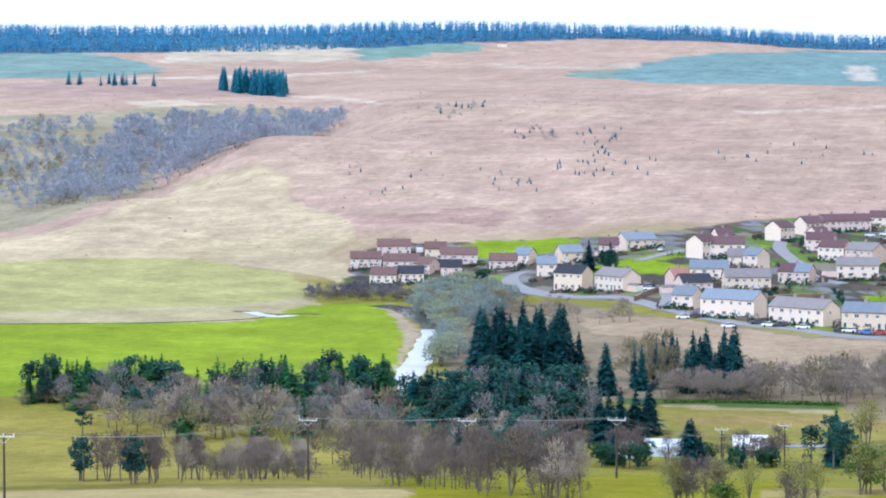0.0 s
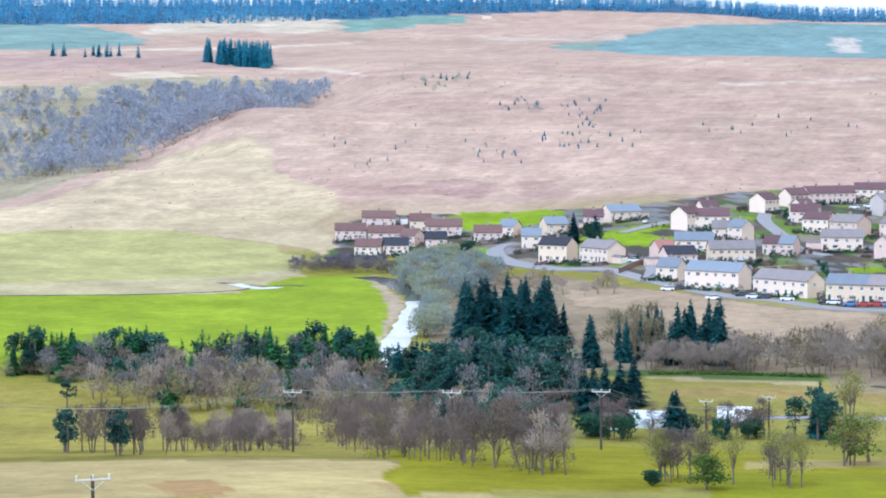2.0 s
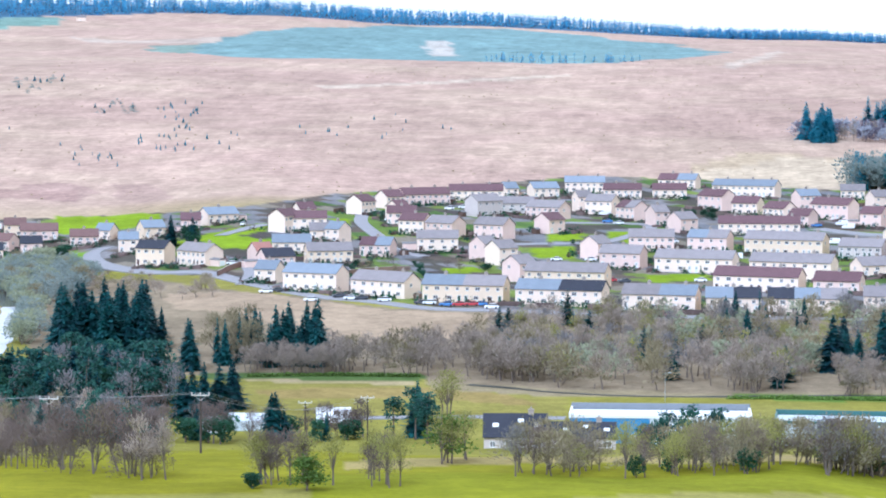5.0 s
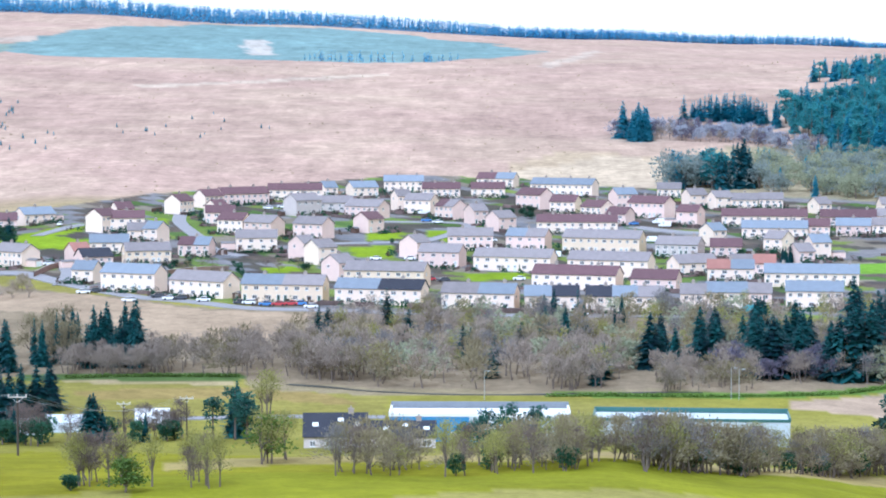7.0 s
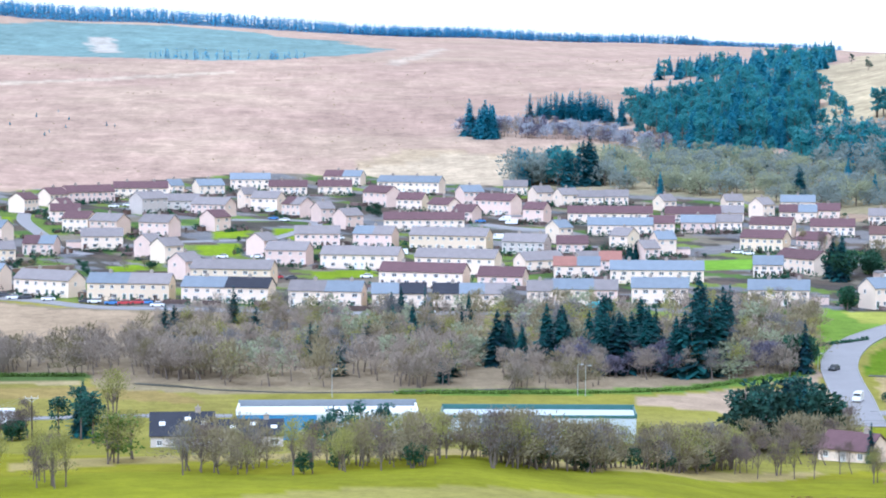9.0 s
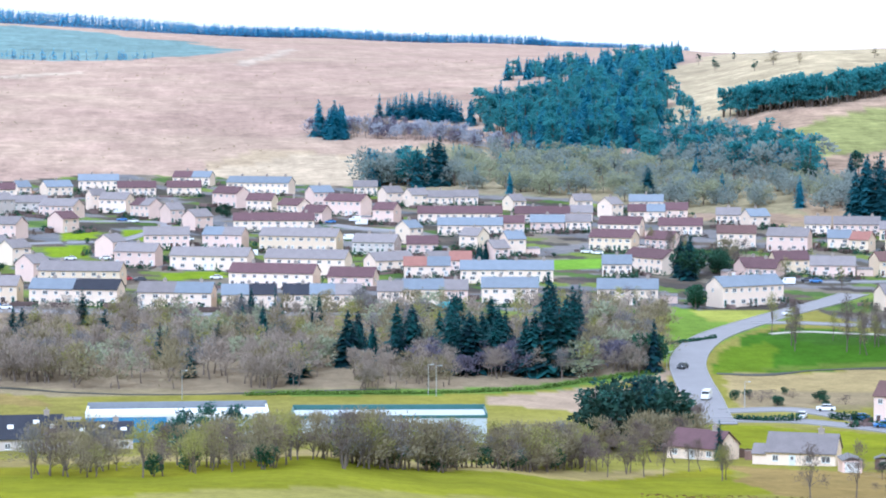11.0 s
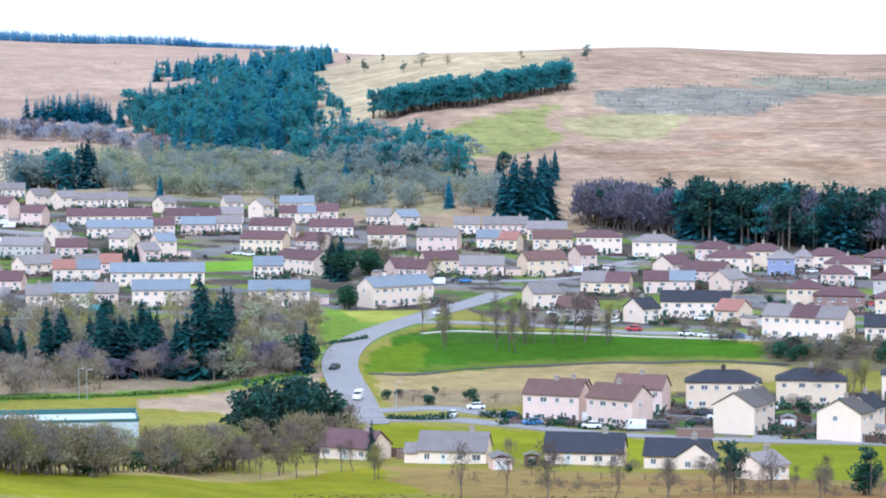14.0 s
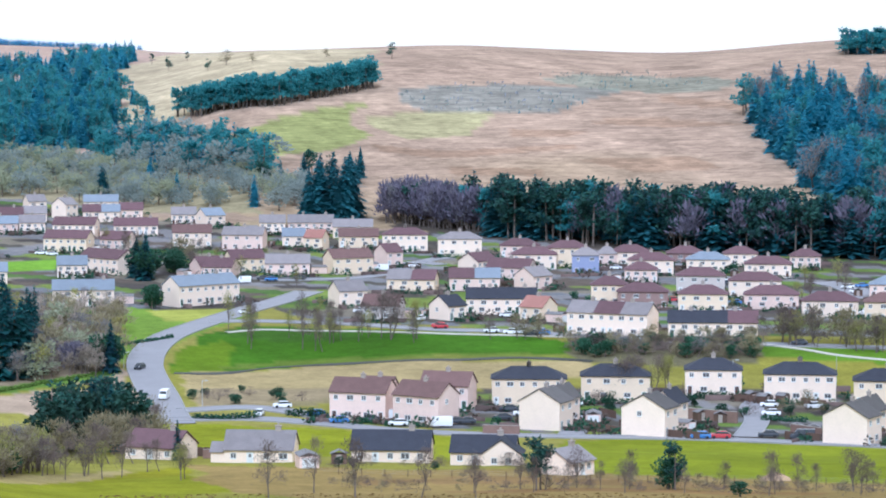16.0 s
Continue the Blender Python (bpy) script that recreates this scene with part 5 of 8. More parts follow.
def pine(rng):
    """A Scots pine one metre high: bare lower trunk and flat layered pads of needles."""
    tv, tt, cv, ct = [], [], [], []
    tube(tv, tt, (0, 0, -0.03), (0.01, 0.01, 0.9), 0.02, 0.006)
    for i in range(17):
        h = rng.uniform(0.3, 0.97)
        w = rng.uniform(0, 6.28)
        reach = rng.uniform(0.06, 0.24) * (1.25 - h * 0.75)
        c = np.array((math.cos(w) * reach, math.sin(w) * reach, h))
        tube(tv, tt, (0, 0, h - 0.05), c, 0.006, 0.003, 3)
        for k in range(44):
            d = rng.normal(0, 1, 3) * (1, 1, 0.45)
            d /= np.linalg.norm(d)
            blade(cv, ct, c + d * 0.07 * rng.uniform(0.3, 1), d + rng.normal(0, 0.4, 3), 0.03, 0.06)
    return (tv, tt), (cv, ct)


def dome(rng, n=560, w=0.46, spray_w=0.042, spray_l=0.085):
    """A round-headed tree one metre high: short trunk, and fine twigs over a full, lobed crown."""
    tv, tt, cv, ct = [], [], [], []
    tube(tv, tt, (0, 0, -0.03), (0, 0, 0.45), 0.022, 0.012)
    lobes = [(np.array((0, 0, 0.52)), 0.32)]
    for i in range(9):
        a, up = 2 * math.pi * (i + rng.uniform(-0.3, 0.3)) / 9, rng.uniform(-0.28, 0.28)
        reach = w * rng.uniform(0.45, 0.75) * (1 - 0.9 * max(up, 0))
        c = np.array((math.cos(a) * reach, math.sin(a) * reach, 0.48 + up))
        tube(tv, tt, (0, 0, 0.3), c, 0.008, 0.003, 3)
        lobes.append((c, rng.uniform(0.13, 0.2)))
    for k in range(n):
        c, r = lobes[rng.integers(len(lobes))]
        d = rng.normal(0, 1, 3)
        d /= np.linalg.norm(d)
        p = c + d * r * rng.uniform(0.55, 1.0)
        p[2] = max(p[2], 0.04)
        blade(cv, ct, p, d + rng.normal(0, 0.35, 3) + np.array((0, 0, 0.5)), spray_w * rng.uniform(0.6, 1.3), spray_l * rng.uniform(0.6, 1.4))
    return (tv, tt), (cv, ct)


def shape(name, vt, material):
    v, t = np.array(vt[0], np.float32), np.array(vt[1], np.int32)
    me = bpy.data.meshes.new(name)
    me.vertices.add(len(v))
    me.vertices.foreach_set("co", v.ravel())
    me.loops.add(t.size)
    me.loops.foreach_set("vertex_index", t.ravel())
    me.polygons.add(len(t))
    me.polygons.foreach_set("loop_start", np.arange(0, t.size, 3, dtype=np.int32))
    me.update(calc_edges=True)
    me.materials.append(material)
    return me


KINDS = {}


def kind_of_tree(key, maker, crown, label, count, **how):
    shapes = [maker(np.random.default_rng(100 + 7 * i + len(key)), **how) for i in range(count)]
    KINDS[key] = (label, [(shape("trunk", a, BARK), shape("crown", b, crown)) for a, b in shapes], shapes, crown)


kind_of_tree("far", spruce, FAR_NEEDLES_HAZED, "far conifer", 4, whorls=5, arms=4, spread=0.24)
kind_of_tree("mid", spruce, MID_NEEDLES_HAZED, "spruce on the hillside", 5, spread=0.23)
kind_of_tree("strip", pine, STRIP_NEEDLES_HAZED, "tall pine", 4)
kind_of_tree("grey", broad, TWIGS_SLATE, "leafless grey tree", 5)
kind_of_tree("haze", broad, TWIGS_HAZED, "leafless tree", 5, sprays=420, spray_w=0.032, spray_l=0.075, low=0.06, wide=0.36)
kind_of_tree("plum", broad, TWIGS_PLUM, "leafless tree", 4, sprays=480, spray_w=0.024, spray_l=0.085, low=0.12, wide=0.28)
kind_of_tree("scrub", broad, TWIGS_SCRUB, "scrub tree", 5, sprays=420, spray_w=0.034, spray_l=0.07, low=0.04, wide=0.42)
kind_of_tree("dome", dome, TWIGS_DOME, "round-headed sallow", 4)
kind_of_tree("round", dome, TWIGS_SCRUB, "round-headed leafless tree", 4)
# Slender bare tree for the middle distance; haze is in its twig colour.
kind_of_tree("birch", broad, TWIGS_PALER, "slender pale leafless tree", 6, spray_w=0.010, spray_l=0.075, wide=0.22, low=0.24, limbs=9)
kind_of_tree("spruce", spruce, NEEDLES, "tall dark green spruce tree", 6)
kind_of_tree("glen", spruce, GLEN_NEEDLES_HAZED, "spruce behind the houses, tinted blue for haze", 4, spread=0.24)
kind_of_tree("yew", clump, YEW, "broad dark evergreen tree", 4, n=1100)
kind_of_tree("fir", spruce, FIR, "green fir tree in a windbreak", 4, spread=0.24)
kind_of_tree("slim", spruce, NEEDLES, "slender dark spruce tree", 3, spread=0.14, arms=8)
kind_of_tree("pine", pine, PINE, "dark green Scots pine with a bare lower trunk", 5)
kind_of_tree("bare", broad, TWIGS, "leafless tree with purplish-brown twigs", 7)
kind_of_tree("willow", broad, TWIGS_GREY, "grey-green willow not yet in leaf", 5, sprays=760, spray_w=0.018, spray_l=0.07, wide=0.36, low=0.08)
kind_of_tree("bud", broad, BUDS, "tree with yellow-green opening buds", 5, sprays=700, leaf=380, leaf_size=0.022)
kind_of_tree("leaf", broad, LEAVES, "tree in fresh green leaf", 3, sprays=950, leaf=850, leaf_size=0.045, low=0.1, wide=0.34)
kind_of_tree("bush", clump, SHRUB, "rounded dark evergreen bush", 5, n=950)
kind_of_tree("thorn", broad, TWIGS, "low leafless thorn bush", 5, sprays=800, spray_l=0.065, spray_w=0.018, low=0.02, wide=0.55, limbs=10)
NAMES = {"yew": "evergreen_tree", "glen": "spruce_tree", "fir": "fir_tree", "mid": "spruce_tree", "birch": "bare_tree", "bush": "bush", "thorn": "thorn_bush", "spruce": "spruce_tree", "slim": "spruce_tree", "pine": "pine_tree", "bare": "bare_tree", "willow": "willow_tree", "bud": "budding_tree", "leaf": "leafy_tree"}


def tree(key, x, y, height, rng, wide=1.0):
    label, meshes, _, _ = KINDS[key]
    trunk, crown = meshes[int(rng.integers(len(meshes)))]
    top = tagged(new(NAMES[key]), label, "bush" if "bush" in NAMES[key] else "tree", group=f"valley {NAMES[key]}s")
    s = height * wide
    top.matrix_basis = Matrix.LocRotScale((x, y, float(land(x, y))), Euler((0, 0, float(rng.uniform(0, 6.28)))), (s, s, height))
    for nm, me in (("trunk", trunk), ("crown", crown)):
        ob = new(nm, me)
        ob.parent = top
    return top


def spots(poly, n, rng):
    """n places within a polygon of the plan."""
    q = np.array(poly, float)
    got = []
    while len(got) < n:
        p = rng.uniform(q.min(0), q.max(0), (256, 2))
        got += p[inside(p[:, 0], p[:, 1], poly)].tolist()
    return got[:n]


def wood(seed, mix, n, height, *poly, wide=1.0):
    """A stand of single trees: mix gives the share of each kind."""
    rng = np.random.default_rng(seed)
    keys, share_of = list(mix), np.array(list(mix.values()), float)
    for x, y in spots(list(poly), n, rng):
        k = str(rng.choice(keys, p=share_of / share_of.sum()))
        tree(k, x, y, rng.uniform(*height) * (0.75 if k in ("bush", "thorn") else 1), rng, wide * rng.uniform(0.85, 1.2))


def forest(seed, name, label, mix, n, height, *poly, every=1, wide=1.0):
    """A wood in one mesh: the shapes of its kinds, planted many times; every thins out the sprays of far ones."""
    rng = np.random.default_rng(seed)
    mix = mix if isinstance(mix, dict) else {mix: 1}
    keys, odds = list(mix), np.array(list(mix.values()), float)
    V, T, M, base = [], [], [], 0
    grow = math.sqrt(every)
    for x, y in spots(list(poly), n, rng):
        slot = int(rng.choice(len(keys), p=odds / odds.sum()))
        shapes = KINDS[keys[slot]][2]
        (tv, tt), (cv, ct) = shapes[int(rng.integers(len(shapes)))]
        h, w = rng.uniform(*height) * (0.75 if keys[slot] in ("bush", "thorn") else 1), rng.uniform(0, 6.28)
        cw, sw = math.cos(w), math.sin(w)
        v = np.array(cv).reshape(-1, 4, 3)[::every]
        mid = v.mean(1, keepdims=True)
        v = (mid + (v - mid) * grow).reshape(-1, 3)
        t = np.arange(len(v)).reshape(-1, 4)
        t = np.concatenate([t[:, (0, 1, 2)], t[:, (0, 2, 3)]])
        s = h * wide * rng.uniform(0.85, 1.2)
        at = (x, y, float(land(x, y)))
        v = np.stack([v[:, 0] * cw - v[:, 1] * sw, v[:, 0] * sw + v[:, 1] * cw, v[:, 2]], 1) * (s, s, h) + at
        wood_v = np.array(tv if every == 1 else tv[:10])
        wood_v = np.stack([wood_v[:, 0] * cw - wood_v[:, 1] * sw, wood_v[:, 0] * sw + wood_v[:, 1] * cw, wood_v[:, 2]], 1) * (s, s, h) + at
        wood_t = np.array(tt if every == 1 else [f for f in tt if max(f) < 10])
        V += [v, wood_v]
        T += [t + base, wood_t + base + len(v)]
        M += [np.full(len(t), slot, np.int32), np.full(len(wood_t), len(keys), np.int32)]
        base += len(v) + len(wood_v)
    me = shape(name, (np.concatenate(V), np.concatenate(T)), KINDS[keys[0]][3])
    for k in keys[1:]:
        me.materials.append(KINDS[k][3])
    me.materials.append(BARK)
    me.polygons.foreach_set("material_index", np.concatenate(M))
    return tagged(new(name, me), label, "wood", kind="stuff")


wood(1, {'spruce': 1}, 56, (8, 17), (9, 714), (22, 726), (36, 703), (36, 680), (7, 685), wide=1.2)
wood(2, {'pine': 2, 'spruce': 2, 'bush': 2}, 44, (9, 13), (0, 600), (12, 621), (34, 615), (32, 585), (2, 578), wide=1.15)
wood(21, {'spruce': 1}, 2, (12, 13), (38, 645), (41, 645), (40, 637), (38, 637), wide=1.2)
wood(22, {'spruce': 1}, 4, (9, 12), (33, 562), (39, 563), (39, 553), (33, 552), wide=1.3)
wood(23, {'spruce': 1}, 3, (9, 11), (42, 575), (47, 575), (46, 565), (41, 565), wide=1.5)
wood(24, {'spruce': 1}, 2, (8, 9.5), (47, 507), (49, 507), (48, 497), (46, 497), wide=1.2)
wood(25, {'spruce': 4, 'slim': 1}, 18, (9, 17), (63, 669), (79, 670), (76, 645), (60, 643))
wood(26, {'slim': 2, 'willow': 2, 'bud': 1, 'spruce': 1}, 22, (9, 13), (46, 675), (63, 680), (60, 647), (44, 647))
forest(3, "wood", "leafless thicket below the spruces", {'birch': 1}, 60, (5, 7), (54, 647), (79, 653), (76, 631), (52, 629), every=2, wide=1.3)
forest(31, "wood", "leafless riverside trees", {'birch': 4, 'willow': 1}, 105, (6, 9), (77, 655), (116, 670), (131, 627), (123, 592), (107, 617), (74, 632), every=2, wide=1.2)
forest(32, "wood", "mixed leafless and budding wood below the village", {'birch': 5, 'willow': 2.5, 'bud': 1.5, 'grey': 1.5, 'dome': 1.2, 'spruce': 0.7}, 215, (6, 10), (121, 704), (148, 712), (185, 699), (208, 684), (181, 590), (155, 584), (124, 594), (109, 630), every=2, wide=1.25)
forest(33, "wood", "dark leafless trees at the wood edge", {'birch': 1}, 40, (7, 9), (173, 631), (191, 639), (174, 580), (159, 581), every=2, wide=1.25)
wood(34, {'slim': 1, 'spruce': 1}, 7, (7, 11), (182, 695), (214, 693), (197, 638), (186, 640))
wood(35, {'spruce': 1}, 13, (9, 14), (199, 644), (223, 646), (214, 618), (193, 618), wide=1.3)
wood(36, {'spruce': 1}, 15, (11, 15), (221, 617), (239, 614), (230, 593), (214, 596), wide=1.35)
wood(37, {'slim': 2, 'spruce': 1}, 7, (14, 20), (254, 638), (278, 663), (248, 591), (239, 596), wide=1.3)
wood(38, {'spruce': 1, 'bush': 1}, 5, (10, 14), (260, 590), (267, 588), (262, 576), (256, 578))
forest(39, "wood", "leafless thicket by the meadow", {'birch': 3, 'willow': 1}, 45, (5, 8), (193, 605), (216, 595), (207, 570), (183, 573), every=2, wide=1.25)
forest(40, "wood", "leafless trees beside the road", {'birch': 3, 'willow': 3, 'grey': 2, 'bud': 1, 'dome': 1}, 110, (6, 10), (259, 671), (303, 667), (264, 580), (227, 575), every=2, wide=1.2)
forest(4, "wood", "grey-green willows along the river", {'dome': 4, 'round': 5, 'willow': 1}, 120, (6, 9), (-9, 982), (3, 999), (25, 952), (22, 898), (8, 818), (4, 711), (-3, 697), (1, 820), (-9, 913), every=1, wide=1.3)
forest(41, "wood", "low leafless scrub below the street", {'birch': 3, 'willow': 2}, 26, (4, 6), (22, 921), (62, 833), (58, 785), (21, 850), every=2, wide=1.3)
forest(5, "wood", "dark hedge of leafless thorn", {'thorn': 3, 'plum': 2, 'grey': 3}, 85, (4, 6), (-51, 983), (-21, 985), (-9, 967), (-9, 949), (-20, 955), (-50, 958), every=2, wide=1.2)
wood(6, {'fir': 4, 'pine': 1}, 46, (7, 12), (-101, 637), (-65, 641), (-63, 623), (-99, 622), wide=1.2)
wood(61, {'fir': 4, 'pine': 1}, 42, (7, 13), (-49, 626), (-13, 638), (-13, 615), (-47, 612), wide=1.2)
wood(62, {'bare': 3, 'pine': 1, 'bud': 0.5}, 16, (7, 9), (-64, 632), (-49, 632), (-47, 610), (-62, 610), wide=1.2)
forest(63, "wood", "leafless trees behind the pasture", {'bare': 2, 'grey': 2, 'birch': 2, 'willow': 1, 'pine': 0.8, 'fir': 0.4}, 105, (7, 10), (-81, 600), (-50, 600), (-11, 600), (-10, 545), (-44, 550), (-78, 575), every=2, wide=1.25)
wood(64, {'willow': 1}, 8, (4, 6), (-115, 631), (-79, 626), (-84, 609), (-113, 615), wide=1.4)
forest(65, "wood", "leafless wood on the slope", {'bare': 3, 'grey': 2, 'birch': 0.6, 'willow': 0.6, 'pine': 1.5, 'spruce': 0.8}, 64, (6, 9), (-12, 552), (25, 544), (28, 491), (-9, 498), every=2, wide=1.25)
wood(66, {'bare': 4, 'bush': 1, 'spruce': 0.5}, 34, (5, 8), (31, 527), (49, 514), (69, 522), (66, 500), (29, 495), wide=1.2)
wood(7, {'pine': 1}, 1, (5.8, 6.2), (-80, 571), (-79, 572), (-78, 568), (-80, 568), wide=1.3)
wood(71, {'pine': 1}, 3, (5.5, 6.5), (-52, 371), (-51, 372), (-49, 357), (-50, 359), wide=1.1)
wood(72, {'pine': 1}, 3, (5.8, 6.6), (-42, 350), (-41, 350), (-40, 342), (-41, 342), wide=1.1)
wood(73, {'bare': 1}, 14, (5.5, 7), (-51, 379), (-39, 376), (-36, 342), (-48, 355))
wood(74, {'thorn': 4, 'bare': 3, 'birch': 2}, 60, (4, 6.5), (-39, 376), (-21, 407), (-18, 351), (-35, 342))
wood(75, {'bare': 5, 'birch': 1.2, 'willow': 1, 'thorn': 1}, 60, (4.5, 8.6), (-17, 482), (1, 349), (18, 297), (17, 287), (7, 299), (-11, 349))
forest(76, "wood", "leafless trees on the near slope", {'bare': 1}, 26, (7, 9), (-28, 536), (-3, 520), (-2, 399), (-26, 499), every=2)
wood(77, {'bud': 2, 'bare': 3}, 22, (4.5, 6.5), (25, 296), (42, 286), (40, 274), (24, 279), wide=1.1)
wood(78, {'leaf': 1}, 2, (3.5, 4), (29, 276), (30, 275), (30, 273), (29, 274), wide=1.6)
wood(79, {'bush': 1}, 2, (2.5, 3), (23, 281), (24, 280), (24, 278), (23, 278), wide=1.5)
wood(80, {'pine': 2, 'spruce': 1}, 7, (8, 11), (72, 515), (81, 514), (76, 484), (68, 485), wide=1.2)
wood(81, {'leaf': 1, 'bud': 2}, 6, (6, 7.5), (51, 332), (56, 330), (54, 318), (49, 319), wide=1.2)
wood(82, {'bud': 3}, 3, (10, 11), (88, 554), (95, 553), (94, 546), (87, 547), wide=1.1)
wood(83, {'bush': 1}, 4, (5, 6), (61, 514), (66, 514), (64, 502), (60, 503), wide=1.2)
forest(84, "wood", "belt of leafless and budding trees along the pasture", {'bare': 2, 'bud': 4, 'willow': 5, 'grey': 1, 'bush': 0.8, 'pine': 0.5}, 115, (4, 6.6), (61, 314), (80, 315), (120, 355), (109, 321), (73, 288), (53, 290), every=1, wide=1.15)
forest(85, "wood", "leafless alder belt along the pasture", {'bare': 2, 'willow': 5, 'bud': 4, 'grey': 1.5, 'bush': 0.9}, 150, (4.5, 7.5), (100, 319), (171, 408), (163, 389), (93, 299), every=1, wide=1.3)
wood(86, {'pine': 2, 'bush': 1}, 9, (5, 7), (113, 472), (129, 472), (96, 348), (83, 346), wide=1.3)
wood(87, {'yew': 5, 'pine': 1, 'spruce': 1}, 38, (10, 14), (200, 474), (215, 473), (204, 448), (188, 442), wide=1.2)
wood(88, {'bare': 2, 'bud': 1}, 16, (4.5, 6.5), (165, 396), (190, 390), (176, 359), (157, 377), wide=1.1)
wood(89, {'bare': 2, 'willow': 1}, 10, (7, 9), (218, 480), (223, 465), (212, 442), (206, 454), wide=1.2)
wood(90, {'slim': 1}, 1, (7, 7.4), (197.0, 409.2), (197.6, 409.2), (197.6, 409.8), (197.0, 409.8), wide=1.4)
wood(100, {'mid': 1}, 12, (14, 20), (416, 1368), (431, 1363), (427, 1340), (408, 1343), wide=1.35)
wood(101, {'glen': 1}, 9, (17, 23), (406, 1174), (418, 1168), (412, 1145), (398, 1151), wide=1.3)
forest(102, "wood", "mixed trees at the village edge", {'strip': 4, 'mid': 2, 'round': 3}, 34, (12, 18), (384, 1196), (404, 1190), (402, 1150), (380, 1161), every=1, wide=1.2)
wood(103, {'glen': 1}, 2, (13, 15), (466, 1042), (468, 1042), (465, 1034), (463, 1035), wide=1.5)
wood(104, {'glen': 1}, 9, (20, 26), (496, 907), (512, 898), (505, 884), (487, 894), wide=1.25)
wood(105, {'spruce': 1}, 5, (6, 8), (446, 1113), (512, 1169), (505, 1147), (443, 1100))
wood(106, {'glen': 2, 'pine': 1}, 14, (9, 13), (520, 1017), (552, 1002), (580, 1013), (557, 973), (511, 993), wide=1.2)
wood(110, {'pine': 1, 'bare': 1}, 1, (9, 10), (794, 1358), (796, 1356), (792, 1349), (790, 1351), wide=1.2)
wood(111, {'pine': 1, 'willow': 1}, 1, (7, 8), (792, 1685), (790, 1676), (777, 1649), (780, 1660), wide=1.2)
wood(112, {'pine': 1, 'willow': 1}, 1, (8, 9), (724, 1516), (722, 1507), (717, 1496), (719, 1504), wide=1.2)
wood(113, {'pine': 1, 'willow': 1}, 1, (6, 7), (781, 1605), (778, 1593), (767, 1572), (771, 1585), wide=1.2)
wood(114, {'pine': 1, 'willow': 1}, 1, (7, 8), (706, 1423), (705, 1416), (701, 1407), (702, 1415), wide=1.2)
wood(115, {'pine': 1, 'willow': 1}, 1, (9, 10), (719, 1425), (718, 1418), (713, 1409), (714, 1416), wide=1.2)
wood(116, {'pine': 1, 'willow': 1}, 1, (6, 7), (717, 1385), (717, 1381), (713, 1373), (713, 1377), wide=1.2)
wood(117, {'pine': 1, 'willow': 1}, 1, (5.5, 6.5), (770, 1395), (772, 1394), (767, 1385), (765, 1387), wide=1.2)
wood(120, {'bare': 3, 'bud': 1}, 22, (8, 12), (312, 622), (338, 612), (350, 584), (341, 570), (322, 580), (300, 590), wide=0.75)
wood(121, {'bare': 1}, 3, (12, 14), (338, 588), (344, 584), (341, 579), (336, 583))
wood(122, {'bud': 1}, 3, (9, 11), (348, 583), (350, 581), (346, 576), (344, 578), wide=0.8)
wood(123, {'thorn': 2, 'bush': 2, 'willow': 2}, 34, (3.5, 6), (371, 544), (409, 518), (399, 504), (364, 531), wide=1.3)
wood(124, {'bud': 3, 'willow': 2, 'bare': 2}, 24, (7, 10.5), (414, 522), (436, 499), (446, 483), (438, 475), (408, 514), wide=1.1)
wood(125, {'willow': 2, 'bare': 1}, 6, (5, 7), (360, 571), (376, 557), (373, 552), (358, 569))
wood(126, {'bare': 1, 'bud': 1}, 5, (8, 11), (343, 486), (359, 487), (354, 480), (339, 479), wide=1.1)
wood(127, {'pine': 1}, 2, (7.5, 8.2), (209, 315), (210, 315), (205, 308), (205, 309), wide=1.0)
wood(128, {'pine': 1, 'bush': 1}, 4, (6, 7.2), (229, 311), (231, 311), (225, 303), (223, 303), wide=1.1)
wood(129, {'bare': 1}, 20, (4, 6.5), (212, 327), (256, 293), (240, 275), (196, 302), wide=0.9)
wood(130, {'bare': 1}, 6, (5, 8.5), (174, 338), (204, 315), (181, 279), (158, 307), wide=0.9)
wood(131, {'thorn': 2, 'bush': 1}, 16, (2, 3.2), (214, 391), (242, 363), (232, 348), (205, 374), wide=1.3)
wood(132, {'bush': 1}, 1, (3.2, 3.4), (222, 284), (222, 283), (217, 276), (216, 276), wide=1.5)
wood(133, {'thorn': 1, 'bush': 1}, 12, (2.5, 4), (261, 541), (272, 547), (287, 516), (284, 510), (258, 522), wide=1.4)
wood(140, {'bush': 2, 'spruce': 1}, 3, (9, 12), (321, 692), (326, 690), (322, 681), (317, 683), wide=0.9)
wood(141, {'bush': 2, 'spruce': 1}, 7, (12, 16), (359, 777), (365, 775), (357, 758), (352, 761), wide=1.1)
wood(142, {'bush': 2, 'willow': 1}, 6, (8, 11), (377, 791), (389, 797), (377, 771), (369, 774), wide=1.3)
wood(143, {'bush': 1}, 3, (7, 8), (11, 1013), (19, 1016), (19, 1004), (11, 1004), wide=1.2)
wood(144, {'spruce': 1, 'bush': 1}, 5, (8, 12), (53, 1008), (65, 986), (64, 976), (53, 995), wide=1.2)
wood(145, {'bush': 1}, 8, (4, 5.5), (267, 1052), (285, 1058), (278, 1034), (262, 1028), wide=1.5)
wood(146, {'bush': 2, 'thorn': 1, 'willow': 1}, 16, (2.5, 5), (109, 909), (143, 923), (168, 902), (158, 862), (108, 873), wide=1.4)
wood(147, {'bush': 1, 'spruce': 1}, 5, (5, 6.5), (312, 885), (328, 869), (321, 852), (309, 876), wide=1.2)
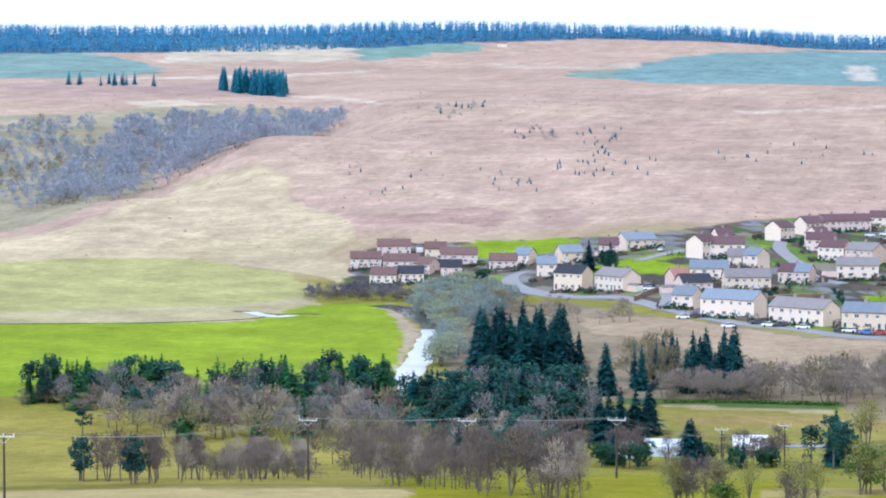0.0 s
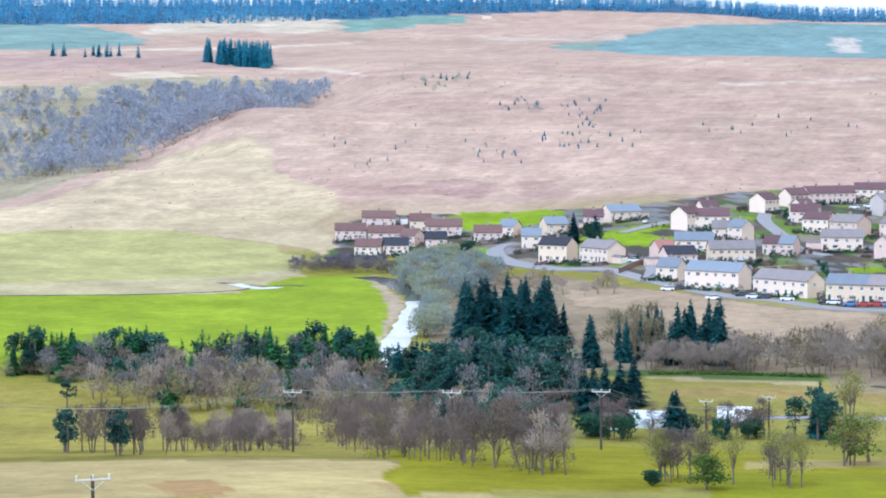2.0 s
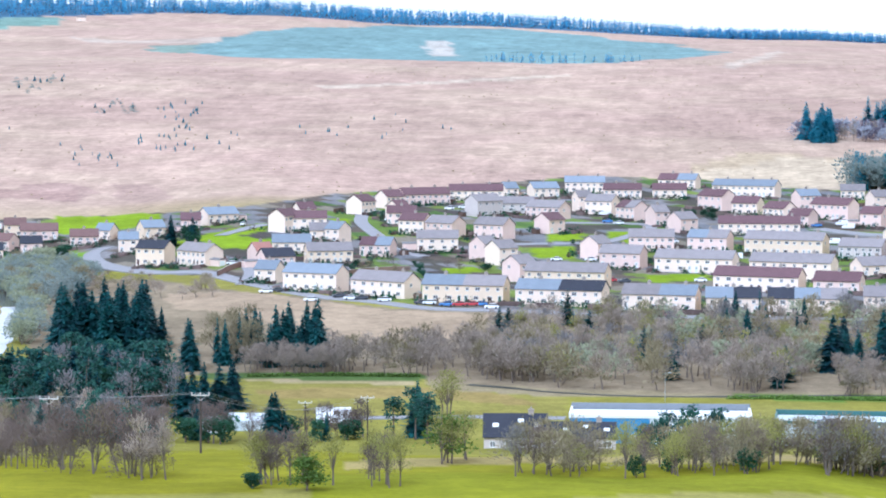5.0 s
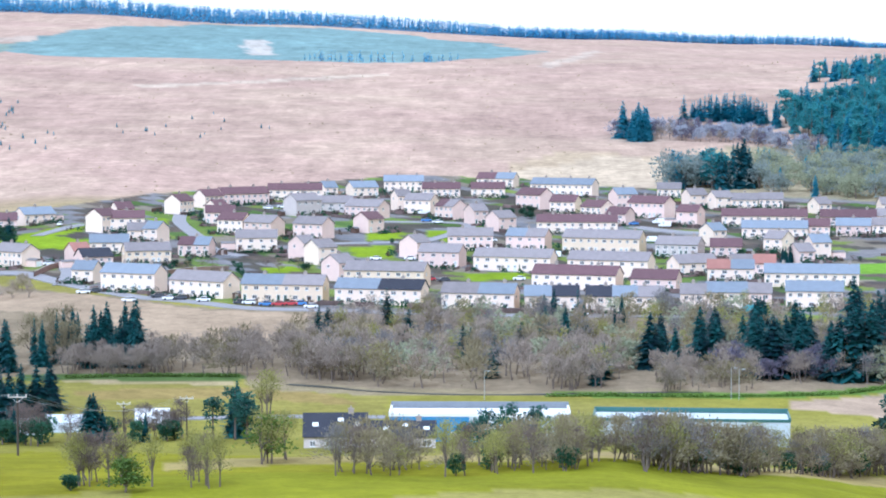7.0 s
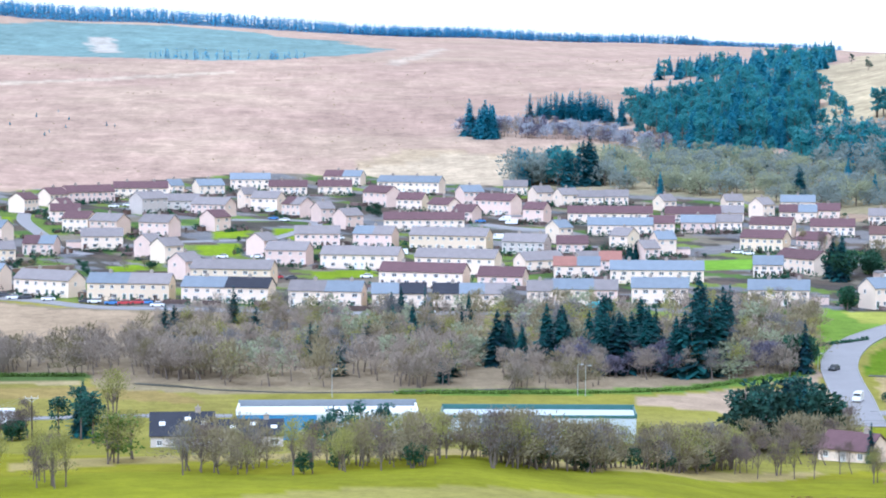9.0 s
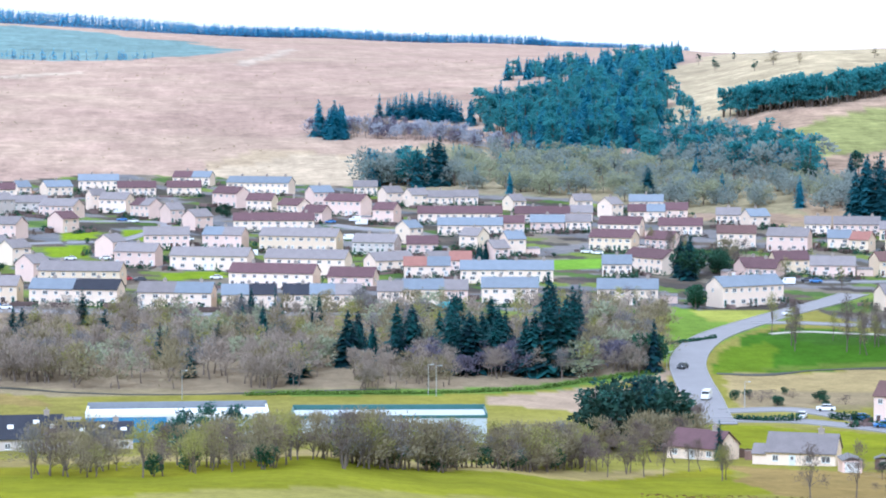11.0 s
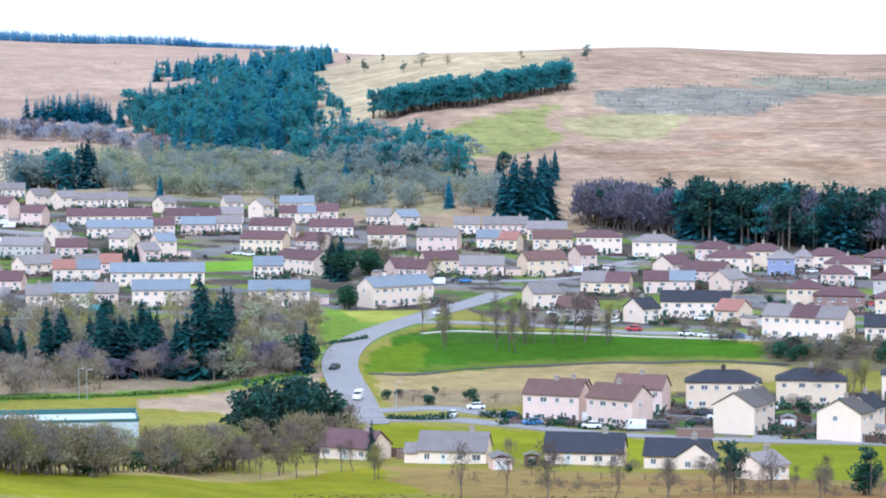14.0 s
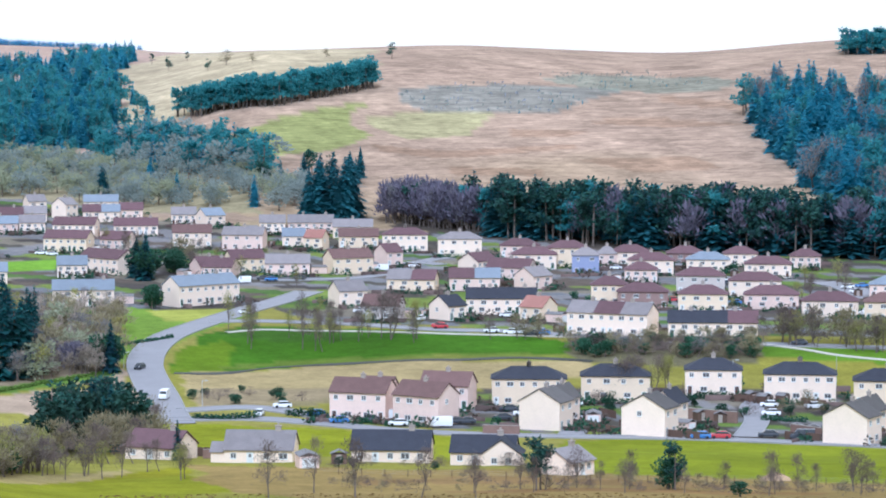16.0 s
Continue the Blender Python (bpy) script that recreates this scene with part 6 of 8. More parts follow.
wood(148, {'bare': 3, 'bud': 1}, 16, (6, 9), (390, 874), (415, 797), (405, 737), (385, 705), (382, 748), (372, 813), wide=0.9)
wood(149, {'bush': 2, 'thorn': 2, 'bud': 1}, 30, (2, 4.5), (101, 845), (288, 834), (370, 833), (387, 872), (319, 923), (118, 990), wide=1.3)
wood(150, {'bush': 2, 'thorn': 2, 'bud': 1}, 26, (2, 4.5), (357, 637), (448, 528), (578, 682), (499, 735), (452, 768), wide=1.3)
wood(151, {'bare': 2, 'bud': 1}, 9, (6, 8), (241, 706), (252, 709), (290, 693), (312, 691), (307, 680), (239, 700), wide=1.0)
wood(152, {'bare': 1, 'bud': 1}, 7, (7, 10), (501, 620), (544, 636), (498, 580), (475, 584), wide=1.0)
forest(200, "ridge_forest", "far conifer forest along the skyline, blue with painted haze", "far", 4300, (13, 16), (-757, 3037), (-275, 3138), (0, 3420), (201, 3594), (494, 3515), (871, 3493), (1205, 3498), (1405, 3477), (1461, 3616), (815, 3834), (345, 3945), (-963, 3862), every=1, wide=1.6)
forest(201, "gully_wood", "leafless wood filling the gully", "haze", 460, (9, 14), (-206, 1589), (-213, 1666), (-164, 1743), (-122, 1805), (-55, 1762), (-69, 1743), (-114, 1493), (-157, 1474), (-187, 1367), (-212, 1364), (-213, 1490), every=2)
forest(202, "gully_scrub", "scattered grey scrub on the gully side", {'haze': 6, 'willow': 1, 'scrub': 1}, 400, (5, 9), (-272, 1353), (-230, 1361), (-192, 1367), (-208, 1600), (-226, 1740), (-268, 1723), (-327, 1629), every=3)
forest(203, "moor_conifers", "clump of spruces on the moor", "mid", 60, (16, 21), (-181, 2145), (-126, 2133), (-122, 2033), (-175, 2120), every=1)
forest(204, "moor_conifers", "few spruces on the moor", "mid", 16, (8, 13), (-320, 2225), (-291, 2247), (-237, 2231), (-232, 2167), (-312, 2172), every=2)
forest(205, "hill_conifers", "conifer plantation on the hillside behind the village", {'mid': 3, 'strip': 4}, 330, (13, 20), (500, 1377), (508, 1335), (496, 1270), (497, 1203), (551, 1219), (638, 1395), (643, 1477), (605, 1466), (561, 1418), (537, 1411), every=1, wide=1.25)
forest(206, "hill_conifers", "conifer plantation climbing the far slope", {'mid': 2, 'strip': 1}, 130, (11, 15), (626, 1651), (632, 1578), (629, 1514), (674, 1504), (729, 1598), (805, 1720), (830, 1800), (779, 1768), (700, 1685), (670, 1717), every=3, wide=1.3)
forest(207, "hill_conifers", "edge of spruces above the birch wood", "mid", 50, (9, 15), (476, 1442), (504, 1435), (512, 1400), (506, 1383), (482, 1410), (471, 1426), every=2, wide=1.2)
forest(208, "birch_wood", "low leafless birch wood on the slope", {'haze': 2, 'plum': 1, 'birch': 1}, 190, (6, 9), (412, 1378), (440, 1383), (480, 1347), (495, 1276), (490, 1246), (466, 1316), (428, 1350), (410, 1356), every=3, wide=1.2)
forest(209, "scrub_wood", "grey-green scrub wood behind the houses", {'dome': 5, 'round': 5, 'mid': 0.7}, 250, (7, 13), (410, 1145), (456, 1263), (492, 1243), (501, 1164), (523, 1120), (524, 1039), (531, 969), (499, 911), (474, 961), (442, 1065), every=1, wide=1.15)
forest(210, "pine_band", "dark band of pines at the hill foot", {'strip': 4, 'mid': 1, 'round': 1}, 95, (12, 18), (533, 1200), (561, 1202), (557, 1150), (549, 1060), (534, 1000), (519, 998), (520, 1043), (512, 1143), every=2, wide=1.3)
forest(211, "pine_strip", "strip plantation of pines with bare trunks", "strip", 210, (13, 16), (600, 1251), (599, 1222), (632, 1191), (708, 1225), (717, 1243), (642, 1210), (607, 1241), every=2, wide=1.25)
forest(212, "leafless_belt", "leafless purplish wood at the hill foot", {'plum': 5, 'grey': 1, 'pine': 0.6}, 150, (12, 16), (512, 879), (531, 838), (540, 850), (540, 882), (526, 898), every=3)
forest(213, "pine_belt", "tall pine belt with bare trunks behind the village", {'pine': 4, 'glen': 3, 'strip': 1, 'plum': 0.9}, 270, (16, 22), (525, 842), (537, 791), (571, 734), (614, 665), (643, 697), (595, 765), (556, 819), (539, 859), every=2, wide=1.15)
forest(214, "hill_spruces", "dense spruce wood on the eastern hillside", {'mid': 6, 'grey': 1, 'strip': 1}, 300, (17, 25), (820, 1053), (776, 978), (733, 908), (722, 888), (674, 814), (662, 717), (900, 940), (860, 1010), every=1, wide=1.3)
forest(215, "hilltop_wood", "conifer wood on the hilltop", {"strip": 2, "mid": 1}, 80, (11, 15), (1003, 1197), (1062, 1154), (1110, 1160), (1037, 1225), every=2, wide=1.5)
forest(216, "young_spruces", "young spruces scattered on the heath", "mid", 22, (1.6, 3.4), (77, 1592), (114, 1628), (102, 1462), (80, 1458), every=3)
forest(230, "young_spruces", "young spruces scattered on the heath", "mid", 22, (1.8, 3.2), (62, 1435), (118, 1437), (111, 1357), (59, 1365), every=3)
forest(231, "young_spruces", "young spruces scattered on the heath", "mid", 14, (1.5, 2.8), (20, 1413), (63, 1350), (55, 1298), (19, 1320), every=3)
forest(232, "young_spruces", "young spruces scattered on the heath", "mid", 14, (1.6, 3.0), (123, 1443), (261, 1567), (234, 1400), (116, 1362), every=3)
forest(233, "young_spruces", "young spruces scattered on the heath", "mid", 10, (1.5, 2.6), (-56, 1422), (-1, 1512), (0, 1342), (-41, 1313), every=3)
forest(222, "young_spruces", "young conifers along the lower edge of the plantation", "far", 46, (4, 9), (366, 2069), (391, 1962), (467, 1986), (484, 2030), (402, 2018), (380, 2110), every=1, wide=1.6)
forest(217, "gorse", "green bushes on the heath", {"scrub": 2, "mid": 1}, 16, (2.5, 5), (-35, 1749), (-5, 1771), (30, 1828), (24, 1702), (-5, 1629), (-30, 1649), every=2, wide=1.4)
forest(234, "gorse", "green bushes on the heath", {"scrub": 2, "mid": 1}, 16, (2, 4), (40, 1606), (70, 1614), (67, 1551), (38, 1546), every=2, wide=1.4)
wood(160, {'spruce': 2, 'pine': 1, 'bush': 1}, 16, (8, 12), (-13, 600), (2, 621), (2, 590), (-11, 578), wide=1.2)
wood(161, {'spruce': 1}, 12, (9, 14), (229, 664), (256, 662), (238, 615), (217, 623), wide=1.4)
wood(162, {'spruce': 1, 'slim': 1}, 9, (12, 18), (236, 603), (253, 603), (243, 580), (231, 586), wide=1.35)
wood(163, {'spruce': 1}, 5, (8, 12), (179, 685), (191, 695), (197, 671), (187, 647), wide=1.1)
forest(170, "wood", "tangle of dark bushes and leafless thorn on the bank", {'thorn': 3, 'bush': 3, 'willow': 2, 'grey': 2}, 80, (3.5, 6), (371, 544), (408, 516), (396, 500), (362, 529), every=2, wide=1.3)
forest(171, "wood", "leafless and budding trees along the street", {'bud': 3, 'willow': 2, 'bare': 2}, 26, (6, 9), (418, 527), (456, 494), (449, 486), (413, 520), every=2, wide=1.2)
wood(172, {'bush': 3, 'thorn': 1, 'willow': 1}, 20, (2.5, 5), (320, 499), (332, 482), (354, 476), (388, 446), (362, 416), (340, 456), (316, 466), wide=1.3)
wood(173, {'bare': 1, 'bud': 1}, 5, (8, 11), (346, 486), (360, 486), (355, 480), (340, 478), wide=1.0)
forest(66, "wood", "dark evergreen thicket of pines, spruces and bushes", {'pine': 4, 'bush': 2, 'spruce': 3, 'grey': 1.5, 'bare': 1}, 66, (7, 13), (-2, 600), (15, 611), (33, 600), (32, 555), (13, 545), (-3, 565), every=2, wide=1.2)
forest(67, "wood", "dark conifer windbreak with grey trees before the green field", {'fir': 4, 'pine': 2, 'bush': 1, 'grey': 1.5}, 62, (7, 11.5), (-100, 636), (-65, 641), (-12, 635), (-11, 611), (-47, 608), (-97, 615), every=2, wide=1.25)
forest(218, "hill_conifers", "broken edge of pines and scrub round the plantation", {'strip': 3, 'mid': 1}, 45, (8, 15), (492, 1372), (498, 1309), (482, 1228), (485, 1153), (533, 1162), (575, 1218), (635, 1357), (666, 1510), (637, 1397), (549, 1213), (495, 1198), (493, 1262), (505, 1343), every=3)
forest(68, "wood", "purplish leafless thicket below the spruces", {'birch': 2, 'plum': 3}, 125, (4.5, 7.5), (216, 624), (239, 614), (265, 597), (256, 576), (227, 582), (205, 594), every=2, wide=1.4)
forest(69, "wood", "mixed willow and budding scrub between the spruces", {'willow': 4, 'bud': 2, 'dome': 1, 'grey': 3, 'birch': 1}, 75, (5, 9), (212, 707), (242, 713), (262, 696), (233, 622), (209, 615), (190, 630), every=2, wide=1.25)
forest(219, "brushwood", "grey brushwood left on the felled hillside", {'scrub': 2, 'haze': 2, 'mid': 0.3}, 150, (0.8, 2.2), (707, 1200), (756, 1223), (803, 1211), (779, 1126), (738, 1107), (688, 1136), every=3)
forest(220, "brushwood", "low grey-green brush along the upper hillside", {'scrub': 3, 'mid': 0.6}, 110, (0.8, 2.0), (831, 1264), (909, 1251), (885, 1159), (815, 1179), every=3)
forest(223, "rough_scrub", "low brown scrub on the rough pasture", {'thorn': 3, 'willow': 1}, 90, (0.9, 2.6), (190, 345), (214, 335), (262, 296), (244, 276), (204, 300), (184, 318), every=3, wide=1.3)
forest(224, "rough_scrub", "brown thicket beside the big evergreens", {'bare': 3, 'willow': 3}, 24, (4, 8), (184, 440), (205, 446), (212, 432), (206, 427), (190, 427), (182, 414), every=2, wide=1.2)
wood(91, {'bare': 2, 'willow': 1}, 4, (5, 7), (180, 411), (186, 410), (188, 403), (182, 402), wide=1.1)
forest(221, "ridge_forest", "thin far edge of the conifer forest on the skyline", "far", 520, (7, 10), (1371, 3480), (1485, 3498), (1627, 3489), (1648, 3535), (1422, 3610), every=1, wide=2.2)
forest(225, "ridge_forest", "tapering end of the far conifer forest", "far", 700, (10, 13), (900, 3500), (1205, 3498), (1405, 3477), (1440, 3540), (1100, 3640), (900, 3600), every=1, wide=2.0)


# ---- works buildings, glasshouses, poles, cars, walls and garden things ----
STEEL_BLUE = mat("blue_cladding", (0.08, 0.24, 0.46), 0.5, 0.12, 1.0, 0.2)
STEEL_PALE = mat("pale_cladding", (0.50, 0.55, 0.58), 0.5, 0.1, 1.0, 0.2)
FELT = mat("pale_roof_sheet", (0.74, 0.75, 0.76), 0.6, 0.1, 0.5, 0.2)
PANEL_GREY = mat("grey_panel", (0.20, 0.215, 0.235), 0.5, 0.15, 1.0, 0.2)
TRIM = mat("dark_green_trim", (0.06, 0.14, 0.13), 0.5, 0.1)
POLE = mat("tarred_pole", (0.075, 0.06, 0.05), 0.9, 0.2, 3.0, 0.4)
ARM = mat("weathered_arm", (0.62, 0.60, 0.57), 0.7, 0.15)
PORCELAIN = mat("insulator_glaze", (0.75, 0.74, 0.72), 0.3, 0.05)
WIRE = mat("aluminium_wire", (0.36, 0.36, 0.38), 0.4, 0.05, metal=0.6)
GALV = mat("galvanised_steel", (0.50, 0.52, 0.53), 0.45, 0.1, metal=0.5)
SHEET = mat("polythene", (0.82, 0.83, 0.84), 0.4, 0.08, 1.0, 0.2)
PANES = mat("greenhouse_glass", (0.62, 0.68, 0.72), 0.2, 0.1, spec=0.7)
TYRE = mat("tyre", (0.025, 0.025, 0.027), 0.9, 0.1)
CAR_GLASS = mat("car_glass", (0.03, 0.035, 0.04), 0.08, 0.1, spec=0.7)
PAINT = {"w": mat("white_car_paint", (0.80, 0.80, 0.80), 0.25, 0.03, spec=0.6), "d": mat("dark_car_paint", (0.05, 0.055, 0.07), 0.25, 0.05, spec=0.6), "r": mat("red_car_paint", (0.42, 0.04, 0.05), 0.25, 0.05, spec=0.6),
         "b": mat("blue_car_paint", (0.08, 0.20, 0.48), 0.25, 0.05, spec=0.6), "t": mat("turquoise_van_paint", (0.10, 0.45, 0.52), 0.3, 0.05, spec=0.6)}
PAINT_WORDS = {"w": "white", "d": "dark grey", "r": "red", "b": "blue", "t": "turquoise and white"}
STONE = mat("brown_walling", (0.24, 0.155, 0.125), 0.95, 0.25, 2.0, 0.5)
WOODEN = mat("fence_timber", (0.125, 0.08, 0.06), 0.9, 0.2, 2.0, 0.3, obj=0.2)
SHED_ROOF = mat("roofing_felt", (0.20, 0.19, 0.19), 0.9, 0.15)


def set_down(name, label, category, x, y, heading, group="", sink=0.0):
    top = tagged(new(name), label, category, group)
    top.matrix_basis = pose(x, y, float(land(x, y)) - sink, 0, 0, heading)
    return top


def box_part(name, size, material, parent, label=""):
    bm = bmesh.new()
    box(bm, *size)
    bmesh.ops.bevel(bm, geom=bm.edges[:], offset=0.03, segments=1, affect="EDGES")
    return part(name, bm, material, parent, label)


def long_shed(x, y, heading, length, depth, height, label, style):
    top = set_down("works_building", label, "building", x, y, heading, sink=0.3)
    L, D = length / 2, depth / 2
    bm = bmesh.new()
    n = int(length / 0.8)
    front = [bm.verts.new((-L + length * i / n, -D - (0.05 if i % 2 else 0), z)) for z in (-1.5, height) for i in range(n + 1)]
    for i in range(n):
        f = bm.faces.new((front[i], front[i + 1], front[n + 2 + i], front[n + 1 + i]))
        f.material_index = 1 if style == "blue" and i < n * 0.42 else 0
    back = [bm.verts.new((sx * L, D, z)) for z in (-1.5, height) for sx in (-1, 1)]
    bm.faces.new((back[1], back[0], back[2], back[3]))
    bm.faces.new((back[0], front[0], front[n + 1], back[2]))
    bm.faces.new((front[n], back[1], back[3], front[2 * n + 1]))
    part("wall", bm, [STEEL_PALE, STEEL_BLUE], top, "ribbed metal cladding")
    bm = bmesh.new()
    rows = 9
    v = [[bm.verts.new((-L + 0.3 + (length - 0.6) * i / rows, yy, height - 0.25 + z)) for i in range(rows + 1)] for yy, z in ((-D + 0.3, 0.0), (0, 0.45), (D - 0.3, 0.0))]
    for a, b in zip(v, v[1:]):
        for i in range(rows):
            bm.faces.new((a[i], a[i + 1], b[i + 1], b[i]))
    part("roof", bm, FELT if style == "blue" else STEEL_PALE, top, "pale low-pitched roof")
    edge = FRAME if style == "blue" else TRIM
    for name, size in (("back_parapet", (-L - 0.1, L + 0.1, D - 0.05, D + 0.25, height - 0.9, height + (1.0 if style == "blue" else 0.7))), ("parapet", (-L - 0.15, -L + 0.25, -D, D, height - 0.6, height + 0.35)), ("parapet", (L - 0.25, L + 0.15, -D, D, height - 0.6, height + 0.35)), ("fascia", (-L, L, -D - 0.12, -D - 0.06, height - 0.5, height + 0.1))):
        box_part(name, size, PANEL_GREY if name == "back_parapet" and style == "blue" else edge, top)
    for px in np.linspace(-L + 3, L - 3, 7):
        share("window", WINDOW_WIDE, top, float(px), -D - 0.06, 1.4)
    return top


def skylights(top, half_depth, eave, ridge, xs):
    """White-framed roof windows on the front slope of a house."""
    tilt = math.degrees(math.atan2(ridge - eave, half_depth))
    for k, px in enumerate(xs):
        f = 0.45 + 0.2 * (k % 2)
        bm = bmesh.new()
        box(bm, -0.55, 0.55, -0.5, 0.5, 0.0, 0.16)
        bmesh.ops.bevel(bm, geom=bm.edges[:], offset=0.03, segments=1, affect="EDGES")
        ob = part("rooflight", bm, FRAME, top, "white roof window")
        ob.matrix_basis = pose(px, -half_depth * (1 - f), eave + (ridge - eave) * f + 0.18, tilt, 0, 0)
    return top


def glasshouse(x, y, heading, length, height):
    top = set_down("glasshouse", "white-framed glasshouse with bright panes among the trees", "glasshouse", x, y, heading)
    L, D = length / 2, 3.2
    bm = bmesh.new()
    pro = [(-D, -0.5), (-D, height * 0.6), (0, height), (D, height * 0.6), (D, -0.5)]
    ends = [[bm.verts.new((s * L, yy, zz)) for yy, zz in pro] for s in (-1, 1)]
    for i in range(4):
        bm.faces.new((ends[0][i], ends[1][i], ends[1][i + 1], ends[0][i + 1]))
    bm.faces.new(ends[0])
    bm.faces.new(ends[1][::-1])
    part("glazing", bm, PANES, top)
    for i in range(int(length / 1.6) + 1):
        px = -L + length * i / int(length / 1.6)
        bm = bmesh.new()
        for (y0, z0), (y1, z1) in zip(pro, pro[1:]):
            a = [bm.verts.new((px + dx, yy, zz + 0.05)) for dx in (-0.06, 0.06) for yy, zz in ((y0 * 1.01, z0), (y1 * 1.01, z1))]
            bm.faces.new((a[0], a[2], a[3], a[1]))
        bmesh.ops.remove_doubles(bm, verts=bm.verts, dist=0.001)
        part("glazing_bar", bm, FRAME, top)
    return top


def polytunnel(x, y, heading, length, height):
    top = set_down("polytunnel", "white polythene tunnel beside the trees", "polytunnel", x, y, heading)
    bm = bmesh.new()
    L, n = length / 2, 10
    rings = [[bm.verts.new((s, -math.cos(math.pi * i / n) * 3.2, math.sin(math.pi * i / n) * height - 0.2)) for i in range(n + 1)] for s in np.linspace(-L, L, 7)]
    for a, b in zip(rings, rings[1:]):
        for i in range(n):
            bm.faces.new((a[i], b[i], b[i + 1], a[i + 1]))
    bm.faces.new(rings[0])
    bm.faces.new(rings[-1][::-1])
    part("cover", bm, SHEET, top)
    for s in np.linspace(-L, L, 7):
        bm = bmesh.new()
        for i in range(n):
            a = [bm.verts.new((float(s) + dx, -math.cos(math.pi * k / n) * 3.25, math.sin(math.pi * k / n) * (height + 0.05) - 0.2)) for k in (i, i + 1) for dx in (-0.05, 0.05)]
            bm.faces.new((a[0], a[1], a[3], a[2]))
        bmesh.ops.remove_doubles(bm, verts=bm.verts, dist=0.001)
        part("hoop", bm, GALV, top)
    return top


def tapered(z0, z1, r0, r1, n=8):
    bm = bmesh.new()
    bmesh.ops.create_cone(bm, cap_ends=True, segments=n, radius1=r0, radius2=r1, depth=z1 - z0, matrix=Matrix.Translation((0, 0, (z0 + z1) / 2)))
    return bm


def utility_pole(x, y, height, heading):
    top = set_down("utility_pole", "dark tarred timber pole with a pale crossarm", "utility pole", x, y, heading, group="power line poles")
    part("pole", tapered(-0.6, height, 0.17, 0.12), POLE, top)
    arm = box_part("crossarm", (-1.3, 1.3, -0.17, -0.05, height - 0.35, height - 0.2), ARM, top)
    for s in (-1, 1):
        bm = bmesh.new()
        v = [bm.verts.new(p) for p in ((s * 0.75, -0.12, height - 0.35), (s * 0.83, -0.12, height - 0.35), (s * 0.04, -0.14, height - 0.95), (s * 0.04, -0.14, height - 1.05))]
        bm.faces.new(v)
        ex = bmesh.ops.extrude_face_region(bm, geom=bm.faces[:])
        bmesh.ops.translate(bm, verts=[g for g in ex["geom"] if isinstance(g, bmesh.types.BMVert)], vec=(0, -0.05, 0))
        part("brace", bm, ARM, arm)
    for px in (-1.2, 0.0, 1.2):
        bm = tapered(height - 0.2, height + 0.12, 0.05, 0.09, 8)
        bmesh.ops.translate(bm, verts=bm.verts, vec=(px, -0.11, 0))
        part("insulator", bm, PORCELAIN, arm)
    top["tall"] = height
    return top


def power_line(a, b):
    """Three sagging wires from pole to pole."""
    top = tagged(new("power_line"), "thin sagging power wires between timber poles", "wire")
    for px in (-1.2, 0.0, 1.2):
        p = a.matrix_basis @ Vector((px, -0.11, a["tall"] + 0.12))
        q = b.matrix_basis @ Vector((px, -0.11, b["tall"] + 0.12))
        V, T = [], []
        line = [np.array(p.lerp(q, t)) - np.array((0, 0, 4 * t * (1 - t) * 0.018 * (q - p).length)) for t in np.linspace(0, 1, 13)]
        cord(V, T, line, 0.015)
        ob = new("wire", shape("wire", (V, T), WIRE))
        ob.parent = top
    return top


def street_lamp(x, y, height, heading):
    top = set_down("street_lamp", "slim grey steel lamp column", "street lamp", x, y, heading, group="lamp columns")
    part("column", tapered(-0.3, height, 0.09, 0.05), GALV, top)
    arm = box_part("bracket", (-0.04, 0.9, -0.04, 0.04, height - 0.08, height), GALV, top)
    box_part("lantern", (0.6, 1.3, -0.12, 0.12, height - 0.06, height + 0.08), STEEL_PALE, arm)
    return top


def loft(sections, material_of=None):
    """A closed body through cross-sections of (x, half width, z low, z high, top half width)."""
    bm = bmesh.new()
    rings = []
    for px, hw, z0, z1, tw in sections:
        rings.append([bm.verts.new(p) for p in ((px, -hw, z0), (px, -hw, (z0 + z1) / 2), (px, -tw, z1), (px, tw, z1), (px, hw, (z0 + z1) / 2), (px, hw, z0))])
    for a, b in zip(rings, rings[1:]):
        for i in range(6):
            bm.faces.new((a[i], b[i], b[(i + 1) % 6], a[(i + 1) % 6]))
    bm.faces.new(rings[0])
    bm.faces.new(rings[-1][::-1])
    bmesh.ops.recalc_face_normals(bm, faces=bm.faces)
    return bm


def once(name, bm, *materials):
    return mesh_of(name, bm, *materials)


WHEEL = tapered(-0.1, 0.1, 0.32, 0.32, 12)
bmesh.ops.rotate(WHEEL, verts=WHEEL.verts, matrix=Matrix.Rotation(math.pi / 2, 3, "X"))
WHEEL_MESH = once("wheel", WHEEL, TYRE)
CAR_BODY = {k: once("body", loft([(-2.08, 0.78, 0.35, 0.75, 0.7), (-1.95, 0.85, 0.25, 0.92, 0.78), (-0.9, 0.88, 0.22, 0.96, 0.8), (1.0, 0.88, 0.22, 0.98, 0.8), (1.95, 0.85, 0.25, 0.95, 0.78), (2.08, 0.78, 0.35, 0.8, 0.7)]), m) for k, m in PAINT.items()}
CAR_ROOF = {k: once("roof", loft([(-0.65, 0.6, 1.38, 1.42, 0.56), (-0.3, 0.64, 1.4, 1.47, 0.58), (0.9, 0.64, 1.4, 1.47, 0.58), (1.25, 0.6, 1.36, 1.4, 0.56)]), m) for k, m in PAINT.items()}
